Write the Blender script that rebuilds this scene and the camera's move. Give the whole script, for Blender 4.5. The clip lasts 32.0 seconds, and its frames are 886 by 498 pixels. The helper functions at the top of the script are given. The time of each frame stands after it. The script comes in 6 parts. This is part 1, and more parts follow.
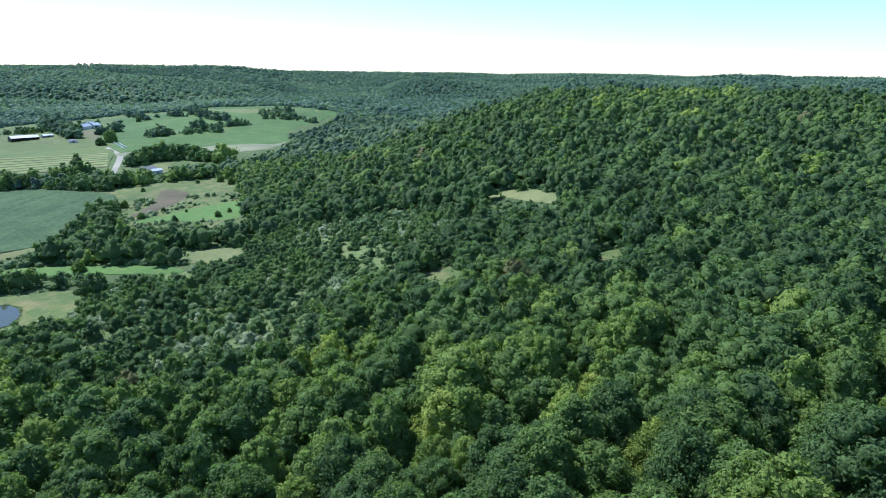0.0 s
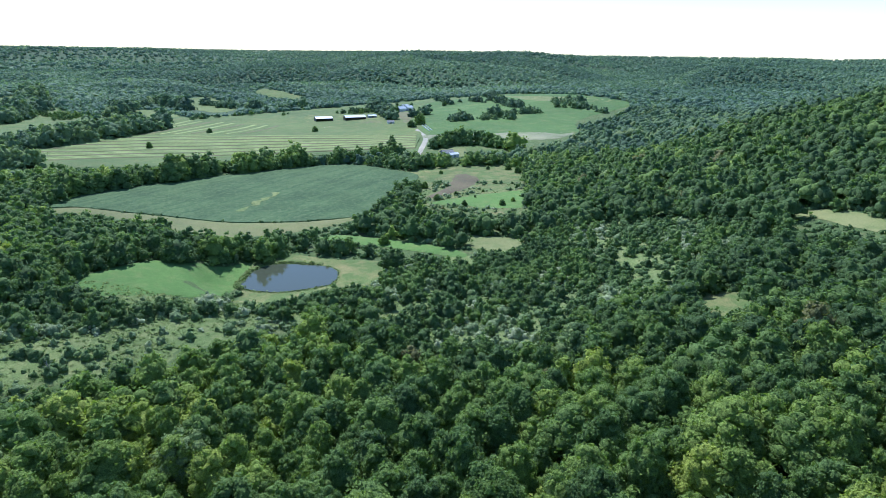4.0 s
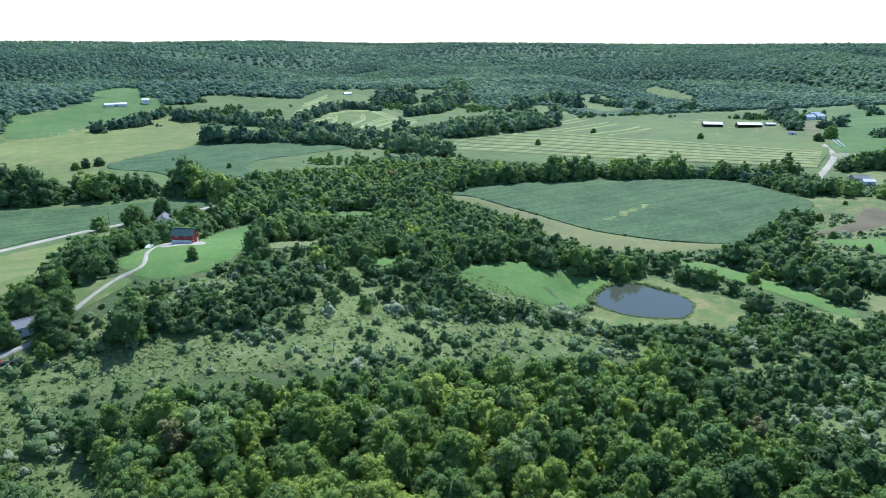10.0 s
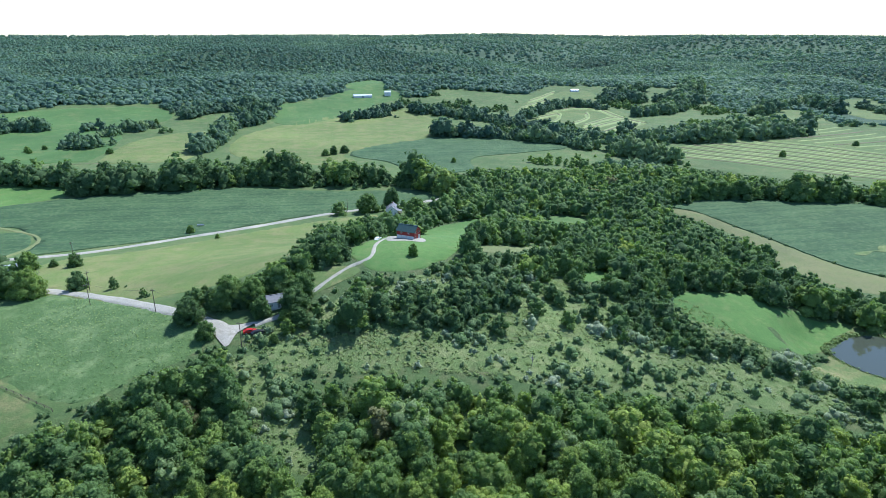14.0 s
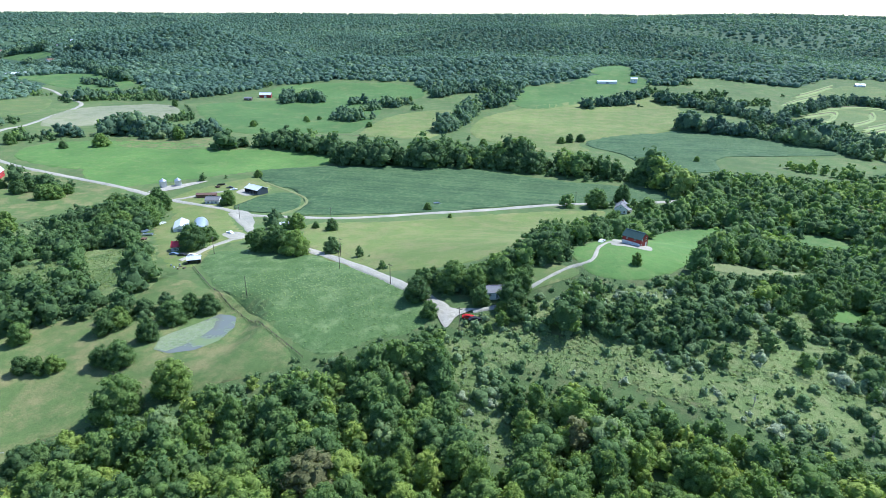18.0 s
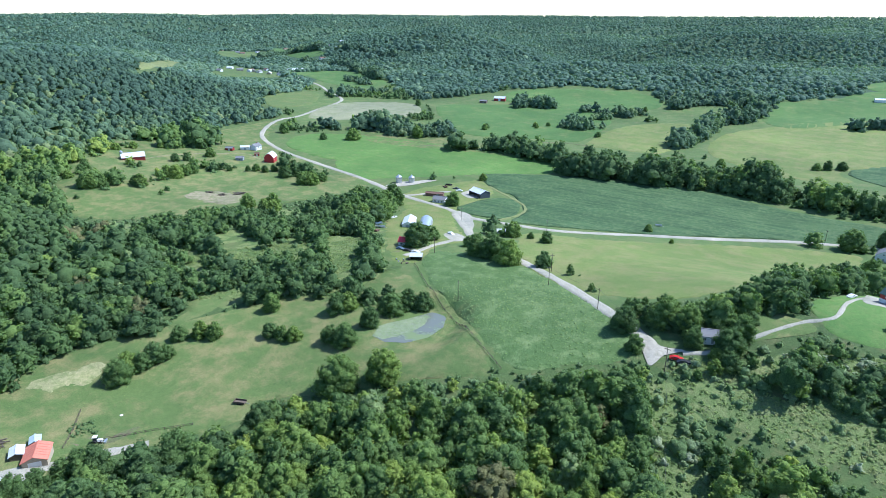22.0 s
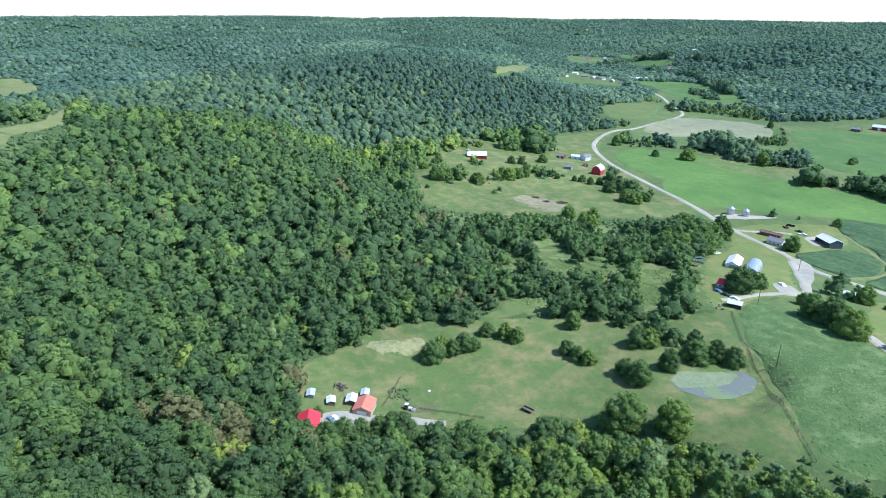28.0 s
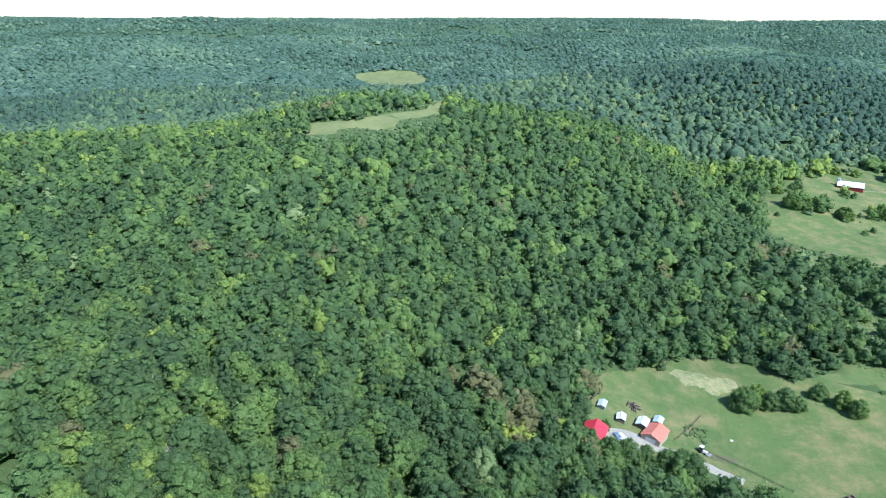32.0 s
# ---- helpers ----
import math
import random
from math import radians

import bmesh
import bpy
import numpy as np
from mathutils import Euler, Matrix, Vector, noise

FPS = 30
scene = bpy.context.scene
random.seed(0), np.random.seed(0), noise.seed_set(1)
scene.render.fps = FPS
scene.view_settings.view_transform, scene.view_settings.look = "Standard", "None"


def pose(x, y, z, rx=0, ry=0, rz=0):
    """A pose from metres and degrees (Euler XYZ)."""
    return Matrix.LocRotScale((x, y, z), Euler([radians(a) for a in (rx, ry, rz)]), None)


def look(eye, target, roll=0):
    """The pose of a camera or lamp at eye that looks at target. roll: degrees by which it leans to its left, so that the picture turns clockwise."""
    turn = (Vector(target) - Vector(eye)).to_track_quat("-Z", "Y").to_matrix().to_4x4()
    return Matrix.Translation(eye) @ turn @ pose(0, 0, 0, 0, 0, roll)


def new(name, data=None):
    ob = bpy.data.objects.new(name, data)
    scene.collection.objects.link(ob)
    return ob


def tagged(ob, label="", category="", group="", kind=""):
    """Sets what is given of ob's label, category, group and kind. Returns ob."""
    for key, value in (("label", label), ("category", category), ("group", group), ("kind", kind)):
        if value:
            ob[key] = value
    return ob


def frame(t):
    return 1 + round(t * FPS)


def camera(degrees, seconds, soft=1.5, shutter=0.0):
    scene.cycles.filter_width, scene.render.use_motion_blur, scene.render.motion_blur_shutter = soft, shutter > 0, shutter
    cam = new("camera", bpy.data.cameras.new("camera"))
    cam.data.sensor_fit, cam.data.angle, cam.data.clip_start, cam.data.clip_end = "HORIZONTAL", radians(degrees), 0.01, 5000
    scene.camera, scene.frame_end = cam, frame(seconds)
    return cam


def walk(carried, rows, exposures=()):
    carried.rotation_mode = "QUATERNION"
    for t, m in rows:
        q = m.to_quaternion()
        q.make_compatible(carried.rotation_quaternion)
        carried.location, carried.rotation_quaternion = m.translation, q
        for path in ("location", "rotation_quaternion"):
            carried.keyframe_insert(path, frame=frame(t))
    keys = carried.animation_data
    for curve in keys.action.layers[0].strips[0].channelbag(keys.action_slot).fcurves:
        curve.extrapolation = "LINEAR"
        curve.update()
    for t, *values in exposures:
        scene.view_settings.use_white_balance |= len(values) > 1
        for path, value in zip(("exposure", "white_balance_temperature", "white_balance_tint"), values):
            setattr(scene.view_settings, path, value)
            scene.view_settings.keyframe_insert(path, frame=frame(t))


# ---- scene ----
cam = camera(70.64, 32.0, soft=0.6)
# seconds, x, y, z, heading (anticlockwise from +y), tilt down, lean
PATH = [
    (0, -0.42, 0.15, 87.63, -90.156, 15.859, 0.869),
    (0.5, -0.25, 0.62, 88.17, -86.758, 16.043, 0.779),
    (1, 0.04, 0.89, 88.86, -83.376, 16.289, 0.693),
    (1.5, 0.37, 0.95, 89.68, -80.276, 16.514, 0.664),
    (2, 0.49, 1.01, 90.53, -76.958, 16.722, 0.631),
    (2.5, 0.35, 1.18, 91.47, -73.624, 16.935, 0.735),
    (3, 0.25, 1.42, 92.56, -70.475, 17.163, 0.795),
    (3.5, 0.03, 1.63, 93.61, -67.615, 17.366, 0.834),
    (5.5, -0.42, 0.83, 97.87, -54.880, 18.106, 0.419),
    (6, -0.27, 0.41, 99.03, -52.041, 18.238, 0.302),
    (6.5, -0.08, 0.11, 100.17, -49.347, 18.340, 0.262),
    (7, 0.06, 0.01, 101.29, -46.854, 18.413, 0.236),
    (7.5, 0.00, 0.03, 102.27, -44.162, 18.446, 0.179),
    (8, -0.08, 0.05, 103.23, -41.229, 18.514, 0.270),
    (8.5, -0.10, -0.05, 104.17, -38.338, 18.528, 0.273),
    (9, -0.01, -0.08, 105.18, -35.593, 18.550, 0.290),
    (9.5, 0.21, -0.01, 106.14, -33.108, 18.522, 0.236),
    (10, 0.32, 0.19, 107.07, -30.596, 18.505, 0.124),
    (10.5, 0.44, 0.31, 108.16, -28.077, 18.508, 0.087),
    (11, 0.44, 0.34, 109.29, -25.623, 18.499, -0.094),
    (11.5, 0.57, 0.32, 110.23, -22.904, 18.471, -0.151),
    (12, 0.65, 0.43, 111.11, -20.422, 18.445, -0.192),
    (12.5, 0.69, 0.52, 112.04, -17.750, 18.405, -0.177),
    (13, 0.63, 0.56, 113.02, -15.289, 18.564, -0.177),
    (13.5, 0.49, 0.68, 113.94, -12.908, 18.857, -0.179),
    (14, 0.25, 0.74, 114.98, -10.549, 19.196, -0.116),
    (14.5, 0.05, 0.69, 116.05, -8.232, 19.526, -0.118),
    (16.5, -0.34, 0.18, 119.96, 2.211, 20.655, 0.046),
    (17, -0.04, -0.01, 120.87, 5.115, 20.843, 0.020),
    (17.5, 0.19, -0.11, 121.77, 8.019, 20.920, 0.050),
    (18, 0.05, -0.20, 122.73, 10.837, 20.964, 0.075),
    (18.5, -0.22, -0.26, 123.68, 13.618, 21.004, 0.130),
    (19, -0.33, -0.16, 124.51, 16.133, 21.014, 0.122),
    (19.5, -0.26, -0.05, 125.20, 18.766, 20.964, 0.088),
    (20, -0.09, -0.09, 125.89, 21.309, 20.913, 0.008),
    (20.5, 0.01, -0.09, 126.69, 23.714, 20.854, -0.048),
    (21, 0.02, -0.05, 127.55, 26.225, 20.851, -0.046),
    (21.5, -0.02, -0.11, 128.49, 28.829, 20.838, -0.034),
    (22, 0.13, -0.04, 129.47, 31.473, 20.857, 0.041),
    (22.5, 0.27, 0.06, 130.41, 33.926, 20.838, -0.037),
    (23, 0.29, 0.28, 131.33, 36.031, 20.822, -0.038),
    (23.5, 0.19, 0.21, 132.18, 38.083, 20.810, -0.035),
    (24, -0.00, -0.16, 133.07, 40.379, 20.767, 0.020),
    (24.5, -0.24, -0.54, 134.01, 42.732, 20.748, 0.099),
    (25, -0.44, -0.73, 134.97, 44.825, 20.763, 0.130),
    (25.5, -0.58, -0.85, 135.90, 47.146, 20.775, 0.134),
    (27.5, -1.14, -1.25, 138.21, 56.157, 20.684, 0.176),
    (28, -1.02, -1.36, 138.56, 61.079, 20.660, 0.259),
    (28.5, -0.81, -1.32, 138.90, 65.685, 20.629, 0.204),
    (29, -0.67, -1.10, 139.23, 70.632, 20.609, 0.214),
    (29.5, -0.65, -0.84, 139.48, 74.877, 20.625, 0.166),
    (30, -0.55, -0.57, 139.71, 78.275, 20.633, 0.106),
    (30.5, -0.51, -0.43, 139.91, 81.728, 20.612, 0.093),
    (31, -0.52, -0.56, 140.23, 85.030, 20.615, 0.103),
    (31.5, -0.40, -0.77, 140.67, 88.413, 20.630, 0.187),
    (32, -0.22, -1.12, 141.08, 91.839, 20.639, 0.293),
]


def aim(x, y, z, heading, tilt, lean):
    h, p = radians(heading), radians(tilt)
    way = Vector((-math.sin(h) * math.cos(p), math.cos(h) * math.cos(p), -math.sin(p)))
    return look((x, y, z), Vector((x, y, z)) + way * 100, lean)


walk(cam, [(row[0], aim(*row[1:])) for row in PATH], [(0, 0.66, 5500, 10), (9, 0.80, 5500, 10), (13, 0.75, 5480, 10), (16.5, 0.95, 5480, 10), (25, 0.88, 5480, 10), (29, 0.87, 5480, 10), (32, 0.97, 5460, 10)])

# ---- light ----
SUN_TURN, SUN_HIGH = 42.0, 52.0
world = bpy.data.worlds.new("world")
scene.world = world
world.use_nodes = True
sky = world.node_tree.nodes.new("ShaderNodeTexSky")
sky.sky_type, sky.sun_disc = "NISHITA", False
sky.sun_elevation, sky.sun_rotation = radians(SUN_HIGH), radians(SUN_TURN)
sky.air_density, sky.dust_density, sky.ozone_density = 1.0, 0.1, 3.0
world.node_tree.links.new(sky.outputs[0], world.node_tree.nodes["Background"].inputs[0])
world.node_tree.nodes["Background"].inputs[1].default_value = 0.115
sun = new("sun", bpy.data.lights.new("sun", "SUN"))
sun.data.energy, sun.data.angle, sun.data.color = 3.9, radians(0.6), (1.0, 0.96, 0.9)
sun_way = Vector((math.sin(radians(SUN_TURN)) * math.cos(radians(SUN_HIGH)), math.cos(radians(SUN_TURN)) * math.cos(radians(SUN_HIGH)), math.sin(radians(SUN_HIGH))))
sun.matrix_world = look(sun_way * 900, (0, 0, 0))

# ---- materials ----
def nodes_of(name):
    m = bpy.data.materials.new(name)
    m.use_nodes = True
    return m, m.node_tree.nodes, m.node_tree.links, m.node_tree.nodes["Principled BSDF"]


def tex(n, l, scale, detail=6.0, rough=0.6, stretch=None, turn=0.0):
    """Noise in world metres."""
    geo = n.new("ShaderNodeNewGeometry")
    out = geo.outputs["Position"]
    if stretch:
        mp = n.new("ShaderNodeMapping")
        mp.inputs["Scale"].default_value = stretch
        mp.inputs["Rotation"].default_value = (0, 0, radians(turn))
        l.new(out, mp.inputs["Vector"])
        out = mp.outputs["Vector"]
    t = n.new("ShaderNodeTexNoise")
    t.inputs["Scale"].default_value, t.inputs["Detail"].default_value, t.inputs["Roughness"].default_value = scale, detail, rough
    l.new(out, t.inputs["Vector"])
    return t.outputs["Fac"]


def ramp(n, l, fac, *stops):
    r = n.new("ShaderNodeValToRGB")
    while len(r.color_ramp.elements) < len(stops):
        r.color_ramp.elements.new(0.5)
    for e, (p, c) in zip(r.color_ramp.elements, stops):
        e.position, e.color = p, (*c, 1)
    l.new(fac, r.inputs[0])
    return r.outputs[0]


def mixed(n, l, fac, a, b, kind="MIX"):
    m = n.new("ShaderNodeMix")
    m.data_type, m.blend_type = "RGBA", kind
    for k, v in ((0, fac), (6, a), (7, b)):
        if isinstance(v, (int, float)):
            m.inputs[k].default_value = v
        elif isinstance(v, tuple):
            m.inputs[k].default_value = (*v, 1)
        else:
            l.new(v, m.inputs[k])
    return m.outputs[2]


def bumped(n, l, p, height, strength, distance):
    b = n.new("ShaderNodeBump")
    b.inputs["Strength"].default_value, b.inputs["Distance"].default_value = strength, distance
    l.new(height, b.inputs["Height"])
    l.new(b.outputs[0], p.inputs["Normal"])


def turf(name, dark, light, dry, big=0.02, fine=0.6, dry_at=0.62, rough=0.9, bump=0.25, stretch=None, turn=0.0, patch=0.45):
    """Grass, crops and soil: patches, tufts and dry places."""
    m, n, l, p = nodes_of(name)
    a = tex(n, l, big, 5, 0.65, stretch, turn)
    b = tex(n, l, fine, 8, 0.7)
    c = tex(n, l, big * 3.1, 6, 0.7)
    col = ramp(n, l, b, (0.3, dark), (0.7, light))
    col = mixed(n, l, patch, col, ramp(n, l, a, (0.32, dark), (0.68, light)))
    col = mixed(n, l, ramp(n, l, c, (dry_at - 0.11, (0, 0, 0)), (dry_at + 0.11, (0.85, 0.85, 0.85))), col, dry)
    e = tex(n, l, 2.6, 5, 0.75)
    col = mixed(n, l, 1.0, col, ramp(n, l, e, (0.3, (0.6, 0.62, 0.6)), (0.7, (1.4, 1.37, 1.36))), "MULTIPLY")
    f = tex(n, l, big * 0.35, 4, 0.6)
    col = mixed(n, l, 1.0, col, ramp(n, l, f, (0.3, (0.78, 0.82, 0.8)), (0.7, (1.22, 1.17, 1.12))), "MULTIPLY")
    l.new(col, p.inputs["Base Color"])
    p.inputs["Roughness"].default_value = rough
    p.inputs["Specular IOR Level"].default_value = 0.2
    bumped(n, l, p, mixed(n, l, 0.4, b, e), bump, 0.8)
    return m


def plain(name, colour, rough=0.6, metal=0.0, wear=0.25, scale=1.2):
    """Painted, plastic, metal and masonry surfaces with soft wear."""
    m, n, l, p = nodes_of(name)
    a = tex(n, l, scale, 6, 0.7)
    d = tuple(v * (1 - wear) for v in colour)
    l.new(ramp(n, l, a, (0.3, d), (0.65, colour)), p.inputs["Base Color"])
    p.inputs["Roughness"].default_value, p.inputs["Metallic"].default_value = rough, metal
    return m


def foliage(name, stops, attribute, leaf=1.0, depth=1.0):
    """Leaves: a tint for each tree, lighter and darker sprays, rough relief, light through the leaf."""
    m, n, l, p = nodes_of(name)
    if attribute:
        src = n.new("ShaderNodeAttribute")
        src.attribute_name = "tint"
        fac = src.outputs["Fac"]
    else:
        src = n.new("ShaderNodeObjectInfo")
        sep = n.new("ShaderNodeSeparateColor")
        l.new(src.outputs["Color"], sep.inputs[0])
        fac = sep.outputs[0]
    col = ramp(n, l, fac, *stops)
    spray = tex(n, l, 0.45 / leaf, 3, 0.6)
    fine = tex(n, l, 3.2 / leaf, 4, 0.75)
    col = mixed(n, l, 1.0, col, ramp(n, l, spray, (0.28, (1 - 0.34 * depth, 1 - 0.3 * depth, 1 - 0.32 * depth)), (0.72, (1 + 0.3 * depth, 1 + 0.26 * depth, 1 + 0.2 * depth))), "MULTIPLY")
    col = mixed(n, l, 1.0, col, ramp(n, l, fine, (0.36, (1 - 0.46 * depth, 1 - 0.42 * depth, 1 - 0.44 * depth)), (0.64, (1 + 0.46 * depth, 1 + 0.42 * depth, 1 + 0.34 * depth))), "MULTIPLY")
    l.new(col, p.inputs["Base Color"])
    p.inputs["Roughness"].default_value = 0.75
    p.inputs["Specular IOR Level"].default_value = 0.12
    bumped(n, l, p, fine, 0.85 * depth, 0.5 * leaf)
    tr = n.new("ShaderNodeBsdfTranslucent")
    l.new(mixed(n, l, 1.0, col, (1.1, 1.25, 0.55), "MULTIPLY"), tr.inputs[0])
    mx = n.new("ShaderNodeMixShader")
    mx.inputs[0].default_value = 0.32
    l.new(p.outputs[0], mx.inputs[1])
    l.new(tr.outputs[0], mx.inputs[2])
    l.new(mx.outputs[0], n["Material Output"].inputs[0])
    return m


LEAF_STOPS = ((0.0, (0.089, 0.148, 0.066)), (0.3, (0.131, 0.210, 0.078)), (0.55, (0.178, 0.267, 0.082)), (0.8, (0.257, 0.344, 0.088)), (0.93, (0.325, 0.393, 0.095)), (0.96, (0.245, 0.325, 0.149)), (1.0, (0.199, 0.203, 0.098)))
SCRUB_STOPS = ((0.0, (0.102, 0.168, 0.073)), (0.5, (0.166, 0.252, 0.109)), (0.8, (0.244, 0.319, 0.178)), (1.0, (0.416, 0.463, 0.327)))
WEED_STOPS = ((0.0, (0.125, 0.195, 0.066)), (0.5, (0.185, 0.258, 0.090)), (0.85, (0.240, 0.300, 0.110)), (1.0, (0.285, 0.310, 0.145)))
# far leaf colours with the blue of distance haze painted in
FAR_HAZE_STOPS = ((0.0, (0.105, 0.176, 0.132)), (0.45, (0.148, 0.231, 0.163)), (1.0, (0.234, 0.324, 0.201)))
LEAVES = foliage("leaves", LEAF_STOPS, False)
WOODS = foliage("woodland_leaves", LEAF_STOPS, True)
# haze painted into the far woods: bluer leaves, weaker contrast
FAR_HAZE_LEAF = foliage("haze_tinted_leaves", FAR_HAZE_STOPS, True, 2.2, 0.4)
# darker, bluer leaf colours: part of the haze painted in at middle distance
MID_HAZE_STOPS = ((0.0, (0.084, 0.143, 0.105)), (0.3, (0.119, 0.191, 0.118)), (0.55, (0.154, 0.233, 0.126)), (0.8, (0.220, 0.303, 0.140)), (1.0, (0.240, 0.292, 0.145)))
MID_HAZE_LEAF = foliage("half_haze_leaves", MID_HAZE_STOPS, True, 1.6, 0.8)
SCRUB = foliage("scrub_leaves", SCRUB_STOPS, True)
WEEDS = foliage("weeds", WEED_STOPS, True, 1.0, 0.6)
CROP_LEAF = foliage("crop_leaves", ((0.0, (0.084, 0.168, 0.062)), (0.4, (0.116, 0.205, 0.074)), (0.7, (0.215, 0.300, 0.11)), (1.0, (0.33, 0.40, 0.17))), True, 1.0, 0.5)
BARK = plain("bark", (0.16, 0.13, 0.1), 0.9, 0, 0.5, 3.0)
DEAD = plain("bare_grey_wood", (0.36, 0.33, 0.3), 0.9, 0, 0.35, 3.0)
FLOOR = turf("woodland_floor", (0.058, 0.098, 0.036), (0.100, 0.150, 0.050), (0.145, 0.150, 0.066), 0.05, 0.6, 0.6, bump=0.8)
GRASS = turf("grass", (0.070, 0.118, 0.039), (0.106, 0.160, 0.052), (0.150, 0.165, 0.07), 0.03, 0.5, 0.57)
ROUGH = turf("rough_grass", (0.100, 0.156, 0.050), (0.162, 0.218, 0.076), (0.220, 0.244, 0.105), 0.06, 0.45, 0.55, bump=1.0)
PASTURE = turf("pasture", (0.078, 0.126, 0.040), (0.116, 0.168, 0.054), (0.225, 0.203, 0.094), 0.03, 0.4, 0.55, bump=0.55, stretch=(0.4, 1.4, 1), turn=35)
LAWN = turf("lawn", (0.078, 0.160, 0.040), (0.108, 0.196, 0.050), (0.150, 0.196, 0.066), 0.05, 0.4, 0.6)
MEADOW = turf("meadow", (0.060, 0.126, 0.036), (0.092, 0.166, 0.048), (0.145, 0.178, 0.064), 0.02, 0.3, 0.61)
SOY = turf("soybeans", (0.030, 0.074, 0.031), (0.078, 0.134, 0.054), (0.130, 0.176, 0.080), 0.12, 0.8, 0.60, bump=0.7, stretch=(0.07, 1.5, 1), turn=22, patch=0.8)
WEEDY = turf("weedy_crop", (0.060, 0.114, 0.038), (0.096, 0.156, 0.052), (0.165, 0.228, 0.095), 0.045, 0.5, 0.58, bump=0.5)
STUBBLE = turf("stubble", (0.135, 0.152, 0.062), (0.195, 0.190, 0.084), (0.130, 0.167, 0.055), 0.03, 0.5, 0.58)
HAY = turf("mown_hay", (0.084, 0.130, 0.043), (0.122, 0.170, 0.055), (0.155, 0.168, 0.066), 0.02, 0.4, 0.58)
YELLOW = turf("yellow_hay_field", (0.112, 0.160, 0.046), (0.155, 0.200, 0.060), (0.205, 0.200, 0.085), 0.025, 0.4, 0.55, bump=0.5, stretch=(0.3, 1.2, 1), turn=50)
WINDROW = turf("windrow", (0.205, 0.262, 0.098), (0.265, 0.318, 0.125), (0.165, 0.215, 0.078), 0.05, 0.7, 0.6)
MOWN = turf("mown_strip", (0.125, 0.115, 0.068), (0.165, 0.150, 0.085), (0.09, 0.120, 0.045), 0.05, 0.7, 0.56)
EARTH = turf("bare_earth", (0.150, 0.118, 0.080), (0.200, 0.160, 0.108), (0.105, 0.145, 0.055), 0.12, 0.6, 0.48)
TAN = turf("dry_field", (0.150, 0.175, 0.072), (0.200, 0.215, 0.094), (0.115, 0.160, 0.055), 0.03, 0.5, 0.56)
STRAW = turf("pale_field", (0.20, 0.215, 0.135), (0.25, 0.25, 0.165), (0.15, 0.19, 0.085), 0.03, 0.5, 0.58)
GRAVEL = turf("gravel", (0.29, 0.275, 0.235), (0.38, 0.36, 0.31), (0.24, 0.235, 0.17), 0.1, 1.5, 0.62, bump=0.15)
FAR_WOODS = turf("far_woods", (0.045, 0.082, 0.046), (0.064, 0.110, 0.058), (0.080, 0.128, 0.066), 0.006, 0.03, 0.62, bump=1.0)
DRY_PATCH = turf("dry_straw_patch", (0.235, 0.235, 0.120), (0.300, 0.290, 0.160), (0.13, 0.17, 0.062), 0.12, 0.7, 0.52)
TARP = turf("white_sheet", (0.62, 0.63, 0.63), (0.74, 0.75, 0.75), (0.5, 0.5, 0.47), 0.2, 0.9, 0.64)
TILLED = turf("tilled_earth", (0.105, 0.084, 0.056), (0.142, 0.116, 0.077), (0.11, 0.135, 0.055), 0.12, 0.7, 0.58)
CLAY = turf("pale_earth", (0.225, 0.195, 0.130), (0.29, 0.255, 0.175), (0.13, 0.16, 0.065), 0.12, 0.7, 0.52)
# ---- ground ----
# hills: centre x, y, half widths along and across, turn in degrees, height
HILLS_NEAR = [
    (-20, -70, 165, 85, 0, 38), (10, 225, 110, 70, 0, 26), (-190, 225, 90, 80, 0, 8), (-190, 70, 70, 50, 0, -6), (38, 268, 48, 40, 0, 9), (160, 212, 24, 17, 20, 4.5),
    (560, -70, 170, 90, 8, 40), (800, -290, 430, 140, -10, 46), (480, -360, 260, 130, 0, 40),
    (-560, -90, 170, 95, 10, 46), (-700, 90, 200, 110, -20, 31), (-760, 310, 230, 105, -35, 40),
    (-545, 192, 105, 34, -12, -21), (-415, 120, 95, 36, -20, 9), (-330, -340, 230, 120, 0, 40), (-810, 110, 130, 90, -20, 13), (-905, 570, 150, 100, -30, 15), (-1080, 560, 300, 150, -30, 40),
]
HILLS_FAR = [
    (530, 1290, 430, 150, 12, 28), (1290, 1150, 360, 170, -20, 38), (1400, 330, 360, 170, 10, 30),
    (-230, 1180, 280, 120, 10, 32), (-620, 1480, 330, 150, 10, 36), (130, 1800, 520, 190, 0, 41),
    (1120, 1950, 600, 220, -15, 51), (2200, 1200, 520, 320, 40, 50), (2200, -200, 700, 360, 0, 49),
    (-1250, -420, 400, 200, 0, 30), (-1850, 150, 520, 260, 20, 41), (-2000, 1150, 520, 260, 10, 49),
    (-800, 2100, 700, 220, 10, 53), (-2000, -800, 700, 430, 0, 50),
]
# ponds: centre x, y, half widths, level of the bank
PONDS = [(201, 171, 26, 22.5, 0.6), (-125, 180, 14, 17, 12.5)]


# bottoms of the wide valleys that lead away from this one, and their half width
VALLEYS = [([(-560, 560), (-900, 900), (-1330, 1240), (-1700, 1560), (-2750, 2250)], 230), ([(1000, 250), (1700, 330), (2700, 480)], 190)]


